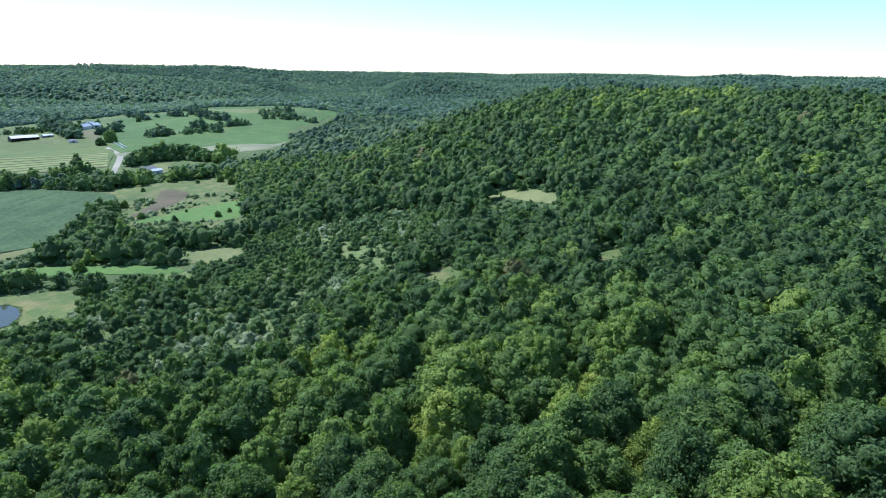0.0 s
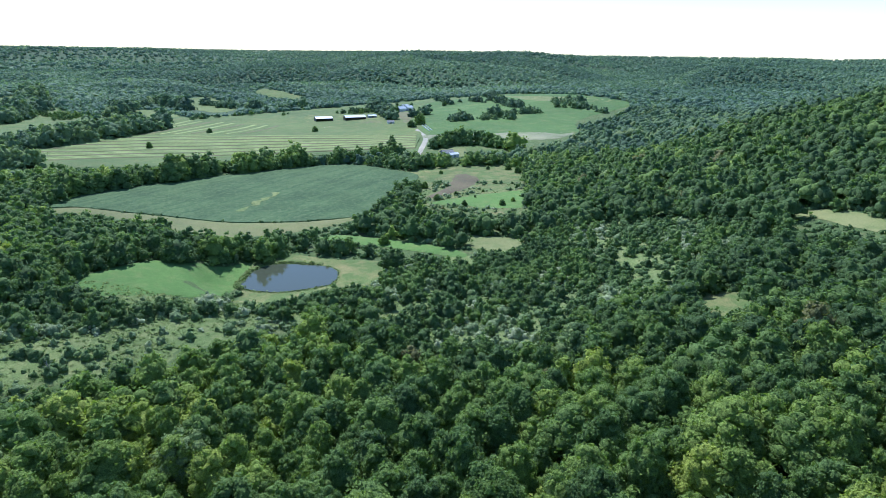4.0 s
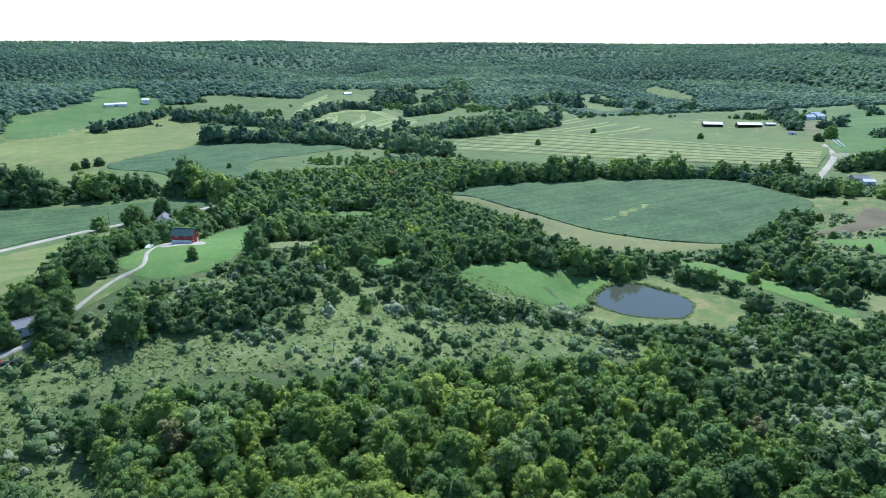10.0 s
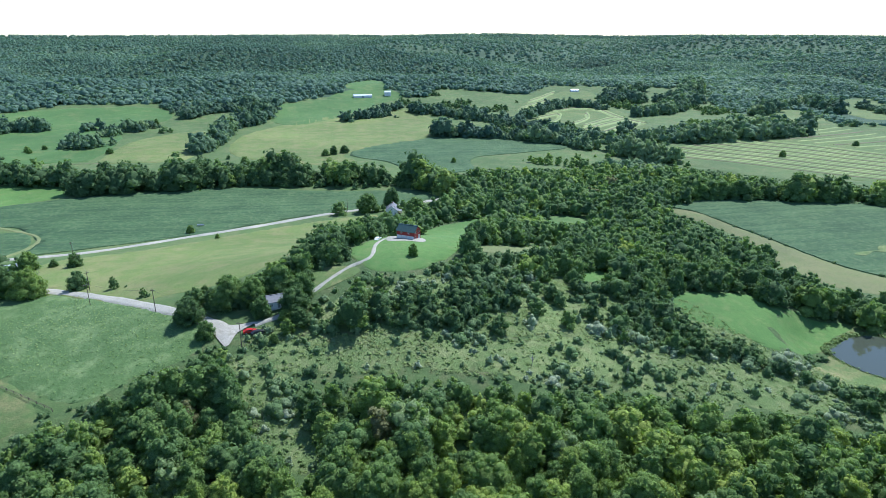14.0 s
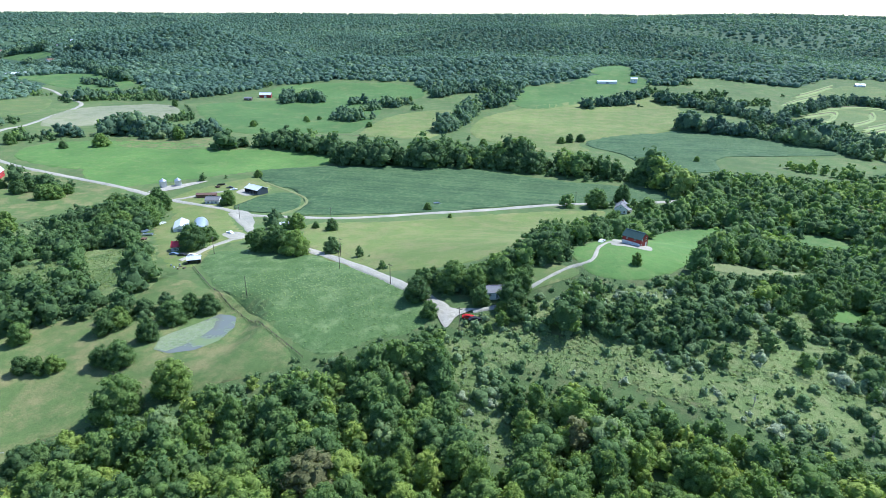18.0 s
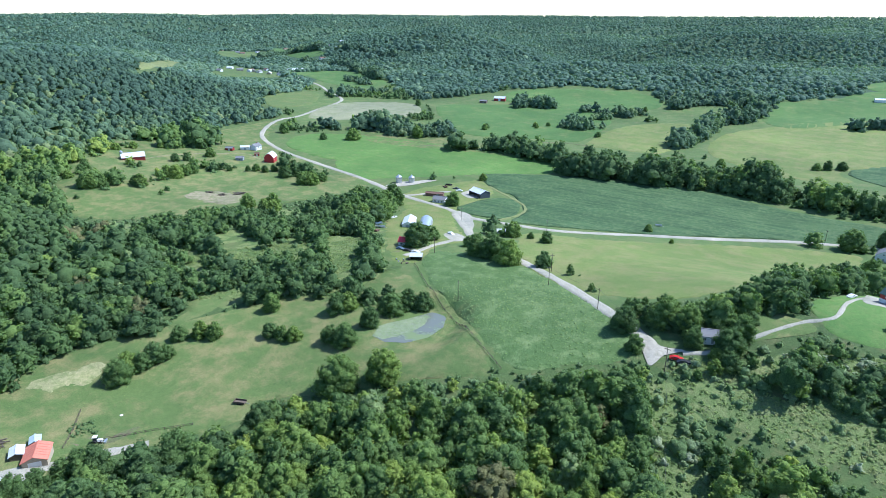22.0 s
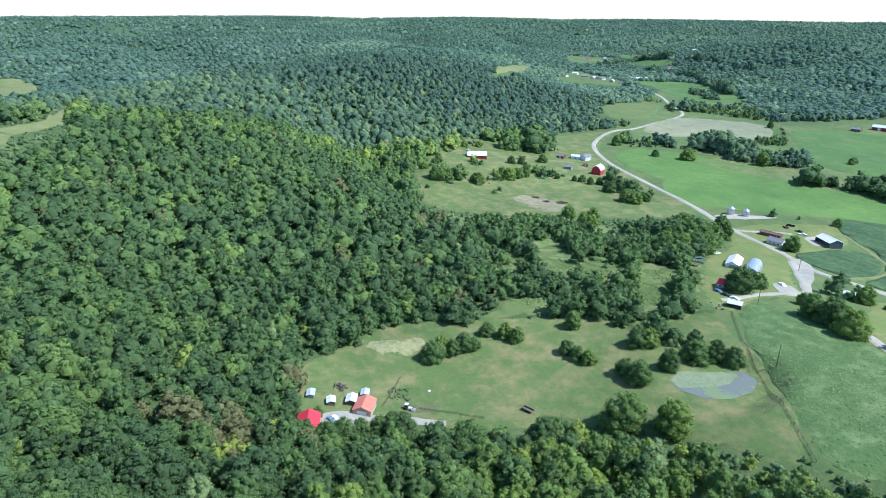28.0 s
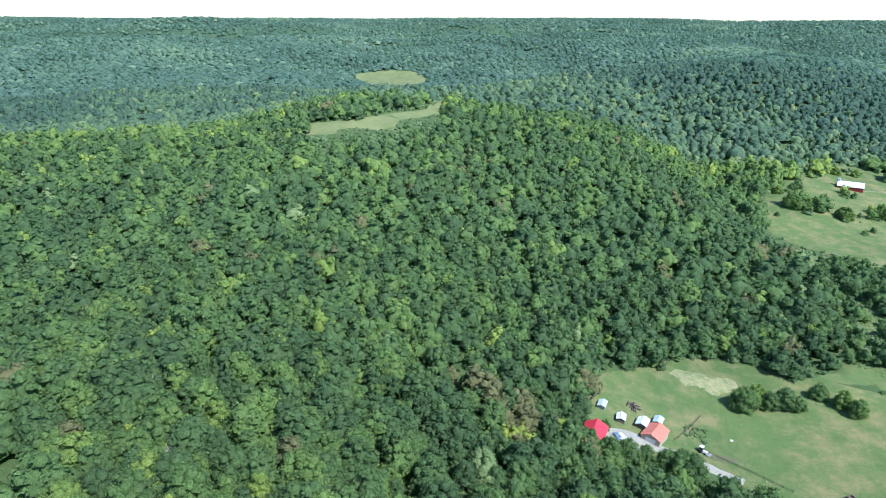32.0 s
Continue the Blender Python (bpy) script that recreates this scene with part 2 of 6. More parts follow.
def relief(x, y, size, seed):
    """Smooth uneven ground between 0 and 1, with features of a size in metres."""
    u, v = x / size, y / size
    i, j = np.floor(u), np.floor(v)
    a, b = u - i, v - j
    a, b = a * a * (3 - 2 * a), b * b * (3 - 2 * b)

    def corner(p, q):
        h = np.sin(p * 127.1 + q * 311.7 + seed * 74.7) * 43758.5453
        return h - np.floor(h)
    return (corner(i, j) * (1 - a) + corner(i + 1, j) * a) * (1 - b) + (corner(i, j + 1) * (1 - a) + corner(i + 1, j + 1) * a) * b


def plateau(x, y, d):
    """A high plain cut up by winding valleys, with spurs between them."""
    p, q = x + 260 * (relief(x, y, 620, 3) - 0.5), y + 260 * (relief(x, y, 620, 8) - 0.5)
    big = np.clip(1 - 2.6 * np.abs(relief(p, q, 1150, 1) - 0.5), 0, 1)
    side = np.clip(1 - 2.8 * np.abs(relief(p, q, 430, 5) - 0.5), 0, 1)
    small = relief(x, y, 170, 7)
    far = np.clip((d - 3400) / 1300, 0, 1)
    top = 81 + 11 * np.clip((d - 1300) / 1600, 0, 1) - 15 * x / (d + 1)
    z = top - (1 - far) * (72 * big * big * (3 - 2 * big) + 46 * side * side + 24 * (small - 0.5)) - far * 12 * big
    for line, wide in VALLEYS:
        away = np.full(x.shape, 1e9)
        for (x0, y0), (x1, y1) in zip(line[:-1], line[1:]):
            t = np.clip(((x - x0) * (x1 - x0) + (y - y0) * (y1 - y0)) / ((x1 - x0) ** 2 + (y1 - y0) ** 2), 0, 1)
            away = np.minimum(away, np.hypot(x - x0 - t * (x1 - x0), y - y0 - t * (y1 - y0)))
        w = np.exp(-(away / wide) ** 2)
        z = z * (1 - w) + w * np.minimum(z, 2 + 0.006 * np.clip(d - 900, 0, 3000))
    return z


def terrain(x, y):
    """Height of the ground at x, y (arrays)."""
    x, y = np.asarray(x, float), np.asarray(y, float)
    z = -4.0 - 0.02 * np.clip(x, -450, 0)
    z = z + 0 * y
    for cx, cy, a, b, turn, high in HILLS_NEAR + HILLS_FAR:
        c, s = math.cos(math.radians(turn)), math.sin(math.radians(turn))
        u, v = (x - cx) * c + (y - cy) * s, (y - cy) * c - (x - cx) * s
        z = z + high * np.exp(-0.5 * ((u / a) ** 2 + (v / b) ** 2))
    d = np.hypot(x, y) + 1e-6
    wide = np.clip((d - 1120) / 620, 0, 1)
    wide = wide * wide * (3 - 2 * wide)
    z = z * (1 - wide) + wide * plateau(x, y, d)
    z = z + np.clip((d - 480) / 250, 0, 1) * np.clip((z - 14) / 20, 0, 1) * (1 - wide) * 22 * (relief(x, y, 150, 4) - 0.5)
    z = z + 0.7 * np.sin(x / 37 + 2 * np.sin(y / 61)) * np.sin(y / 43)
    for cx, cy, a, b, level in PONDS:
        q = np.hypot((x - cx) / a, (y - cy) / b)
        w = np.clip((1.7 - q) / 0.6, 0, 1)
        w = w * w * (3 - 2 * w)
        z = z * (1 - w) + level * w
    return z


# ---- plan ----
OPEN, LANES, THICKETS, BRUSH, HEDGES, LONE, GRAZED, CROP, FIELDS, MARGINS = [], [], [], [], [], [], [], [], [], []


def smooth(points, closed=True, step=4):
    """A rounded line through the corners."""
    p = [Vector(q) for q in points]
    n, out = len(p), []
    for i in range(n if closed else n - 1):
        if closed:
            a, b, c, d = p[i - 1], p[i], p[(i + 1) % n], p[(i + 2) % n]
        else:
            a, b, c, d = p[max(i - 1, 0)], p[i], p[i + 1], p[min(i + 2, n - 1)]
        for k in range(step):
            t = k / step
            out.append(0.5 * (2 * b + (c - a) * t + (2 * a - 5 * b + 4 * c - d) * t * t + (3 * b - a - 3 * c + d) * t ** 3))
    if not closed:
        out.append(p[-1])
    return out


def ragged(line, size, wave=9.0):
    """The same line with a worn, uneven edge."""
    out, n = [], len(line)
    for i, p in enumerate(line):
        q = line[(i + 1) % n]
        k = max(1, int((q - p).length / wave))
        for j in range(k):
            c = p.lerp(q, j / k)
            w = noise.noise_vector(Vector((c.x / 9, c.y / 9, 0.3)))
            out.append(c + Vector((w.x, w.y)) * size)
    return out


def inside(poly, x, y):
    """Which of the points lie in the polygon."""
    hit = np.zeros(x.shape, bool)
    px, py = np.array([q[0] for q in poly]), np.array([q[1] for q in poly])
    for i in range(len(px)):
        x0, y0, x1, y1 = px[i - 1], py[i - 1], px[i], py[i]
        if y0 == y1:
            continue
        hit ^= ((y0 > y) != (y1 > y)) & (x < (x1 - x0) * (y - y0) / (y1 - y0) + x0)
    return hit


def near_line(line, x, y, wide):
    hit = np.zeros(x.shape, bool)
    for a, b in zip(line[:-1], line[1:]):
        dx, dy = b[0] - a[0], b[1] - a[1]
        t = np.clip(((x - a[0]) * dx + (y - a[1]) * dy) / (dx * dx + dy * dy + 1e-9), 0, 1)
        hit |= np.hypot(x - a[0] - t * dx, y - a[1] - t * dy) < wide
    return hit


def mesh_object(name, verts, faces, material, parent=None, smooth_faces=False):
    """A mesh from arrays of corners and of triangles or quads."""
    verts, faces = np.asarray(verts, np.float32), np.asarray(faces, np.int32)
    me = bpy.data.meshes.new(name)
    k = faces.shape[1]
    me.vertices.add(len(verts))
    me.vertices.foreach_set("co", verts.ravel())
    me.loops.add(faces.size)
    me.loops.foreach_set("vertex_index", faces.ravel())
    me.polygons.add(len(faces))
    me.polygons.foreach_set("loop_start", np.arange(0, faces.size, k, dtype=np.int32))
    me.polygons.foreach_set("use_smooth", np.full(len(faces), smooth_faces))
    me.materials.append(material)
    me.update(calc_edges=True)
    ob = new(name, me)
    ob.parent = parent
    return ob


# ---- ground ----
def build_ground():
    rings = np.concatenate([[0.001, 8], np.geomspace(15, 4960, 310)])
    turns = np.linspace(0, 2 * math.pi, 720, endpoint=False)
    r, a = np.meshgrid(rings, turns, indexing="ij")
    x, y = r * np.cos(a), r * np.sin(a)
    v = np.stack([x, y, terrain(x, y)], -1).reshape(-1, 3)
    nr, na = r.shape
    i, j = np.meshgrid(np.arange(nr - 1), np.arange(na), indexing="ij")
    k = (j + 1) % na
    f = np.stack([i * na + j, (i + 1) * na + j, (i + 1) * na + k, i * na + k], -1).reshape(-1, 4)
    ob = mesh_object("ground", v, f, FLOOR, None, True)
    far = np.hypot(v[:, 0], v[:, 1])[f].mean(1) > 1050
    ob.data.materials.append(FAR_WOODS)
    ob.data.polygons.foreach_set("material_index", far.astype(np.int32))
    return tagged(ob, "rolling green valley floor and wooded hills", "ground", "", "structure")


build_ground()


def drape(name, outline, material, lift, label, category="field", cell=None, skirt=True, edge=None):
    """A sheet of land cover laid over the ground, with its edge turned down."""
    bm = bmesh.new()
    face = bm.faces.new([bm.verts.new((q[0], q[1], 0)) for q in outline])
    bmesh.ops.triangulate(bm, faces=[face])
    xs, ys = [q[0] for q in outline], [q[1] for q in outline]
    size = max(max(xs) - min(xs), max(ys) - min(ys))
    cell = cell or max(5.0, size / 45)
    for axis, low, high in ((0, min(xs), max(xs)), (1, min(ys), max(ys))):
        for k in range(1, int((high - low) / cell) + 1):
            co, no = [0, 0, 0], [0, 0, 0]
            co[axis], no[axis] = low + k * cell, 1
            bmesh.ops.bisect_plane(bm, geom=bm.verts[:] + bm.edges[:] + bm.faces[:], plane_co=co, plane_no=no)
    if skirt:
        rim = [e for e in bm.edges if e.is_boundary]
        made = bmesh.ops.extrude_edge_only(bm, edges=rim)
        low = {v for v in made["geom"] if isinstance(v, bmesh.types.BMVert)}
    else:
        low = set()
    co = np.array([v.co[:2] for v in bm.verts])
    zs = terrain(co[:, 0], co[:, 1])
    rim = {v for e in bm.edges if e.is_boundary for v in e.verts} if edge is not None and not skirt else set()
    for v, z in zip(bm.verts, zs):
        v.co.z = z - 0.1 if v in low else z + (edge if v in rim else lift)
    bmesh.ops.recalc_face_normals(bm, faces=bm.faces)
    if sum(f.normal.z for f in bm.faces) < 0:
        bmesh.ops.reverse_faces(bm, faces=bm.faces)
    me = bpy.data.meshes.new(name)
    bm.to_mesh(me)
    bm.free()
    for f in me.polygons:
        f.use_smooth = True
    me.materials.append(material)
    return tagged(new(name, me), label, category, "", "structure")


def ribbon(name, line, width, material, lift, label, category="road"):
    """A road laid over the ground, with low shoulders."""
    pts = []
    for a, b in zip(line[:-1], line[1:]):
        k = max(1, int((b - a).length / 5))
        pts += [a.lerp(b, i / k) for i in range(k)]
    pts.append(line[-1])
    rows = []
    for i, p in enumerate(pts):
        d = (pts[min(i + 1, len(pts) - 1)] - pts[max(i - 1, 0)]).normalized()
        s = Vector((-d.y, d.x)) * width * (0.5 + 0.06 * math.sin(i * 1.7))
        rows.append([p + s * u for u in (1.5, 1.0, 0.45, -0.45, -1.0, -1.5)])
    xy = np.array([[q.x, q.y] for r in rows for q in r])
    z = terrain(xy[:, 0], xy[:, 1]) + np.tile([-0.25, lift, lift + 0.07, lift + 0.07, lift, -0.25], len(rows))
    n = len(rows)
    i, j = np.meshgrid(np.arange(n - 1), np.arange(5), indexing="ij")
    f = np.stack([i * 6 + j, i * 6 + j + 1, (i + 1) * 6 + j + 1, (i + 1) * 6 + j], -1).reshape(-1, 4)[:, ::-1]
    return tagged(mesh_object(name, np.column_stack([xy, z]), f, material, None, True), label, category, "", "structure")


def field(name, material, lift, label, points):
    far = max(abs(c) for q in points for c in q)
    OPEN.append(ragged(smooth(points), 6.0, 1.6) if name.startswith("worn") else ragged(smooth(points), 1.6 if far < 600 else 3.0, 6.0 if far < 600 else 16.0))
    FIELDS.append(OPEN[-1])
    if material is PASTURE:
        GRAZED.append(OPEN[-1])
    if material is WEEDY:
        CROP.append(OPEN[-1])
    small = max(q[0] for q in points) - min(q[0] for q in points) < 60 or "knoll" in name
    drape(name, OPEN[-1], material, lift, label, skirt=material is SOY, edge=lift - 0.16 if small else 0.02)


def lane(name, wide, label, points):
    LANES.append(smooth(points, False, 6))
    ribbon(name, LANES[-1], wide, GRAVEL, 0.4, label)


def gap(points, name="", material=None, label=""):
    OPEN.append(points)
    if name == "rough_pasture":
        MARGINS.append(points)
    if name:
        drape(name, ragged(smooth(points, True, 3), 5.0, 3.0), material, 0.14 if points[0][0] < 260 else 0.2, label, cell=8.0 if material is ROUGH else 14.0, skirt=False, edge=-0.06)


def track(points, wide, material, label):
    line = smooth(points, False, 6)
    LANES.append(line)
    ribbon("track", line, wide, material, 0.36, label, "track")


def thicket(points):
    THICKETS.append(points)
    drape("thicket_floor", ragged(smooth(points, True, 3), 5.0, 8.0), ROUGH, 0.12, "rough grass between shrubs", cell=6.0, skirt=False, edge=-0.06)


def brush(points, material=ROUGH):
    BRUSH.append(points)
    gap(points, "brush_meadow", material, "overgrown meadow of tall pale grass")


def windrow(points, wide=4.5, material=None):
    """A raked row of hay lying on the field."""
    line = smooth(points, False, 5)
    ob = ribbon("windrow", line, wide, material or WINDROW, 0.75, "long raked row of pale mown hay", "hay")
    ob["kind"] = "stuff"


def hedge(wide, points):
    HEDGES.append((wide, points))


for cx_, cy_, a_, b_, level_ in PONDS:
    gap([(cx_ + 1.05 * a_ * math.cos(t_), cy_ + 1.05 * b_ * math.sin(t_)) for t_ in np.linspace(0, 6.1, 24)])
field("soybean_field", SOY, 0.4, "green soybean field on the valley floor", [(236, 398), (279, 408), (345, 388), (435, 344), (465, 309), (456, 272), (444, 237), (403, 221), (361, 219), (320, 207), (287, 227), (262, 262), (258, 317), (248, 378)])
field("stubble_strip", STUBBLE, 0.3, "dry yellow grass strip along the soybeans", [(232, 385), (248, 378), (257, 316), (261, 261), (286, 226), (319, 206), (293, 207), (261, 217), (233, 233), (225, 261), (240, 295), (240, 346)])
field("knoll_meadow", LAWN, 0.2, "mown green knoll beside the pond", [(131, 212), (138, 215), (148, 217), (161, 215), (172, 213), (177, 206), (188, 202), (199, 200), (210, 197), (194, 190), (180, 181), (156, 175), (146, 182), (135, 189), (130, 196), (130, 207)])
field("pond_bank", PASTURE, 0.3, "grassy bank round the farm pond", [(208, 197), (225, 189), (229, 169), (240, 148), (230, 139), (209, 133), (198, 142), (170, 155), (161, 164), (182, 179)])
field("hay_field", HAY, 0.5, "mown hay field with pale windrows", [(324, 605), (450, 635), (593, 696), (725, 679), (760, 580), (804, 509), (778, 444), (671, 351), (551, 301), (564, 317), (456, 430), (370, 457), (325, 536)])
field("contour_field", HAY, 0.5, "contour-mown hay field on a slope", [(284, 939), (321, 1007), (391.3, 1070.8), (430.2, 1107.4), (480.3, 1097.5), (455.4, 1003.5), (449, 919), (433, 790), (401, 743), (354, 720), (321, 731), (334, 778), (288, 819), (272, 854)])
field("bare_patch", TILLED, 0.46, "bare reddish earth patch", [(370, 193), (387, 193), (409, 195), (437, 203), (457, 208), (464, 203), (458, 192), (445, 183), (416, 177), (399, 181), (378, 185)])
field("meadow", LAWN, 0.3, "bright green meadow strip", [(361, 183), (409, 153), (418, 135), (375, 120), (361, 144), (362, 162)])
field("glade", TAN, 0.3, "dry pale glade between thickets", [(290, 132), (301, 124), (300, 99), (286, 94), (274, 109), (281, 122)])
field("green_strip", LAWN, 0.3, "bright green grass strip", [(253, 197), (272, 191), (275, 152), (270, 120), (259, 116), (261, 137), (261, 167)])
field("east_meadow", MEADOW, 0.5, "green rolling pasture by the far farm", [(1009.8, 520.4), (1147.4, 443.2), (1061, 186), (984, 177), (835, 205), (731, 183), (690, 282), (671, 343), (779, 412)])
field("tan_field", STRAW, 0.5, "pale dry field beside the road", [(662, 338), (720, 228), (741, 183), (675, 196), (635, 259), (623, 311)])
field("farmyard", PASTURE, 0.5, "grass farmyard round white barns", [(785, 605), (836, 530), (787, 441), (714, 388), (684, 423), (646, 491)])
field("wood_glade", MEADOW, 0.3, "green grassy glade among the trees", [(135, 378), (151, 386), (166, 376), (166, 365), (148, 360), (135, 364)])
field("wood_glade_2", TAN, 0.3, "narrow pale grass strip among the trees", [(60, 249), (76, 265), (97, 279), (117, 290), (115, 279), (93, 262), (69, 247)])
field("wood_glade_3", LAWN, 0.3, "small bright green glade among the trees", [(98, 231), (112, 241), (121, 242), (112, 231), (99, 225)])
field("glade_2", TAN, 0.3, "narrow dry clearing in the woods", [(335, -19), (330, -40), (317, -53), (295, -60), (294, -52), (321, -32)])
field("glade_3", PASTURE, 0.3, "small grassy clearing in the woods", [(222, 10), (224, -4), (202, -11), (202, 5)])
field("glade_4", PASTURE, 0.3, "small grassy clearing in the woods", [(204, -49), (209, -64), (196, -61), (191, -49)])
field("lawn", LAWN, 0.3, "bright mown lawn round the red barn", [(7, 250), (25, 281), (59, 360), (103, 388), (93, 354), (54, 250), (39, 231), (29, 224), (16, 226), (10, 236)])
field("lawn_2", PASTURE, 0.3, "grass beside the gravel drive", [(-22, 219), (-6, 233), (6, 231), (10, 226), (-5, 214), (-15, 203), (-20, 207)])
field("hay_meadow", YELLOW, 0.3, "smooth yellow-green hay meadow", [(-112, 257), (-141, 320), (-106, 337), (-46, 383), (25, 414), (29, 388), (18, 354), (-7, 287), (-29, 241), (-58, 229), (-79, 231)])
field("weedy_field", WEEDY, 0.3, "green crop field with pale weedy patches", [(-158, 239), (-158, 254), (-134, 259), (-108, 251), (-78, 229), (-53, 209), (-44, 197), (-43, 187), (-69, 171), (-78, 171), (-92, 179), (-120, 203), (-139, 215)])
field("north_soybeans", SOY, 0.4, "dark green soybean field along the road", [(-239, 455), (-185, 487), (-107, 511), (11, 488), (88, 470), (71, 443), (-10, 420), (-81, 378), (-142, 346), (-160, 345), (-164, 373), (-190, 410), (-208, 416)])
field("soybean_plot", SOY, 0.4, "small soybean plot inside a curved track", [(-206, 357), (-198, 393), (-184, 398), (-170, 380), (-165, 348), (-189, 344)])
field("west_meadow", LAWN, 0.3, "smooth bright green meadow", [(-378, 447), (-302, 516), (-213, 536), (-189, 497), (-239, 455), (-283, 406), (-326, 379)])
field("yellow_field", YELLOW, 0.5, "yellow-green mown field", [(-98, 662), (-96, 774), (-22, 897), (113, 977), (158, 844), (135, 750), (25, 658), (24, 605), (-37, 601)])
field("far_soybeans", SOY, 0.4, "blue-green soybean field", [(25, 658), (134, 743), (213, 719), (266, 645), (149, 604), (131, 548), (85, 535), (56, 595)])
field("brown_field", YELLOW, 0.5, "yellowish pasture on a gentle slope", [(-213, 632), (-204, 760), (-144, 812), (-130, 694), (-135, 623), (-185, 619)])
field("far_pasture", MEADOW, 0.5, "green pasture beyond the creek", [(-407, 663), (-466, 753), (-389, 815), (-308, 839), (-236, 797), (-217, 647), (-257, 625), (-339, 593)])
field("far_pasture_2", MEADOW, 0.5, "green hillside pasture", [(-436, 920), (-370, 969), (-232, 973), (-205, 889), (-283, 833), (-400, 838)])
field("far_pasture_3", MEADOW, 0.5, "green pasture below the woods", [(-84, 971), (-8, 1038), (82, 1014), (18, 902), (-51, 848)])
field("creek_pasture", PASTURE, 0.3, "rough pasture by the creek", [(-422, 545), (-329, 564), (-209, 555), (-213, 536), (-302, 516), (-386, 495)])
field("yard", YELLOW, 0.3, "grass yard round the farm buildings", [(-260, 368), (-246, 411), (-231, 438), (-205, 408), (-202, 350), (-168, 297), (-155, 284), (-163, 263), (-159, 233), (-174, 234), (-219, 289), (-231, 325)])
field("dry_field", STRAW, 0.5, "pale tan harvested field", [(-537, 564), (-593, 694), (-511, 744), (-450, 676), (-470, 614)])
field("pasture", PASTURE, 0.3, "grazed pasture below the woods", [(-208, 51), (-219, 68), (-230, 93), (-226, 119), (-204, 159), (-184, 183), (-168, 185), (-165, 208), (-164, 223), (-134, 209), (-119, 202), (-82, 168), (-87, 160), (-105, 150), (-119, 140), (-145, 121), (-145, 110), (-156, 90), (-168, 74), (-166, 66), (-164, 57), (-166, 50), (-169, 40)])
field("upper_pasture", PASTURE, 0.3, "rolling green pasture by the red barn", [(-447, 218), (-526, 306), (-528, 407), (-545, 524), (-476, 441), (-388, 401), (-309, 384), (-293, 351), (-308, 284), (-358, 207), (-402, 198)])
field("creek_meadow", LAWN, 0.3, "green meadow between road and creek", [(-468, 483), (-421, 521), (-308, 539), (-202, 536), (-190, 497), (-305, 459), (-343, 426), (-390, 417), (-443, 433)])
field("valley_field", MEADOW, 0.5, "green valley field far up the road", [(-978.7, 975.7), (-903.9, 1018.8), (-823.5, 1026.5), (-727.2, 967.1), (-669.0, 898.3), (-691.4, 837.5), (-779.8, 874.9), (-891.3, 940.9)])
field("valley_field_2", HAY, 0.5, "yellow-green field beside the far road", [(-686, 629), (-717, 724), (-685, 746), (-623, 670), (-602, 585)])
field("valley_field_3", GRASS, 0.5, "pale ground round the far village", [(-1094.6, 895.1), (-1106.1, 980.3), (-1052.9, 991.2), (-957.3, 858.7), (-955.2, 787.6)])
field("valley_field_6", GRASS, 0.5, "pale open ground among far houses", [(-970, 779), (-1150, 963), (-1112, 997), (-1008, 974), (-930, 923), (-916, 865), (-942, 832)])
field("valley_field_4", MEADOW, 0.5, "green fields far up the valley", [(-1645.1, 1575.8), (-1578.1, 1637.3), (-1147.6, 1275.8), (-1092.9, 1214.7), (-1232.3, 1256.6)])
field("valley_field_5", GRASS, 0.5, "grass round the far hamlet", [(-1574.5, 1312.8), (-1546.7, 1455.7), (-1441.6, 1348.6), (-1380.9, 1157.7)])
field("dry_slope", TAN, 0.5, "pale dry pasture on the far slope", [(1112.1, 417.8), (1064.5, 328.4), (1059.7, 218.5), (1051, 187), (1012, 264), (1021, 337)])
field("bare_lot", EARTH, 0.5, "pale bare lot beside the white barns", [(859, 497), (879, 493), (870, 474), (776, 424), (741, 411), (778, 440)])
field("storage_pad", TARP, 0.5, "white sheeted silage pad in the farmyard", [(676, 500), (695, 495), (701, 473), (688, 463), (667, 481)])
field("cattle_yard", EARTH, 0.5, "trampled cattle yard beside the long barn", [(734, 482), (761, 463), (691, 414), (675, 434)])
field("creek_glade", TAN, 0.3, "pale grass round the house by the creek", [(569, 279), (586, 271), (589, 258), (551, 242), (538, 248), (548, 266)])
field("worn_patch", DRY_PATCH, 0.42, "worn pale patch in the pasture", [(-219, 80), (-224, 87), (-214, 105), (-207, 102), (-208, 94), (-215, 81)])
field("worn_patch_2", CLAY, 0.42, "bare trampled earth in the pasture", [(-368, 263), (-373, 274), (-359, 285), (-345, 290), (-333, 272), (-343, 260), (-358, 261)])
field("worn_strip", EARTH, 0.42, "worn earth strip beside the garage", [(-179, 74), (-175, 80), (-172, 90), (-169, 91), (-171, 82), (-176, 73)])
field("gravel_yard", GRAVEL, 0.5, "pale gravel parking yard by the red-roofed house", [(-176, 48), (-180, 56), (-177, 62), (-171, 69), (-168, 67), (-171, 60), (-165, 54), (-167, 47)])
field("gravel_junction", GRAVEL, 0.5, "wide pale gravel turning place at the lane end", [(-45, 204), (-35, 199), (-26, 198), (-32, 194), (-35, 187), (-39, 193)])
field("gravel_apron", GRAVEL, 0.5, "gravel apron before the red barn", [(26, 281), (32, 268), (40, 264), (39, 255), (30, 260), (24, 262)])
field("gravel_triangle", GRAVEL, 0.5, "wide gravel junction of the farm roads", [(-201, 347), (-185, 339), (-165, 303), (-173, 311)])
field("farm_gravel", GRAVEL, 0.5, "gravel yard before the barns", [(-176, 288), (-170, 294), (-158, 283), (-163, 276)])
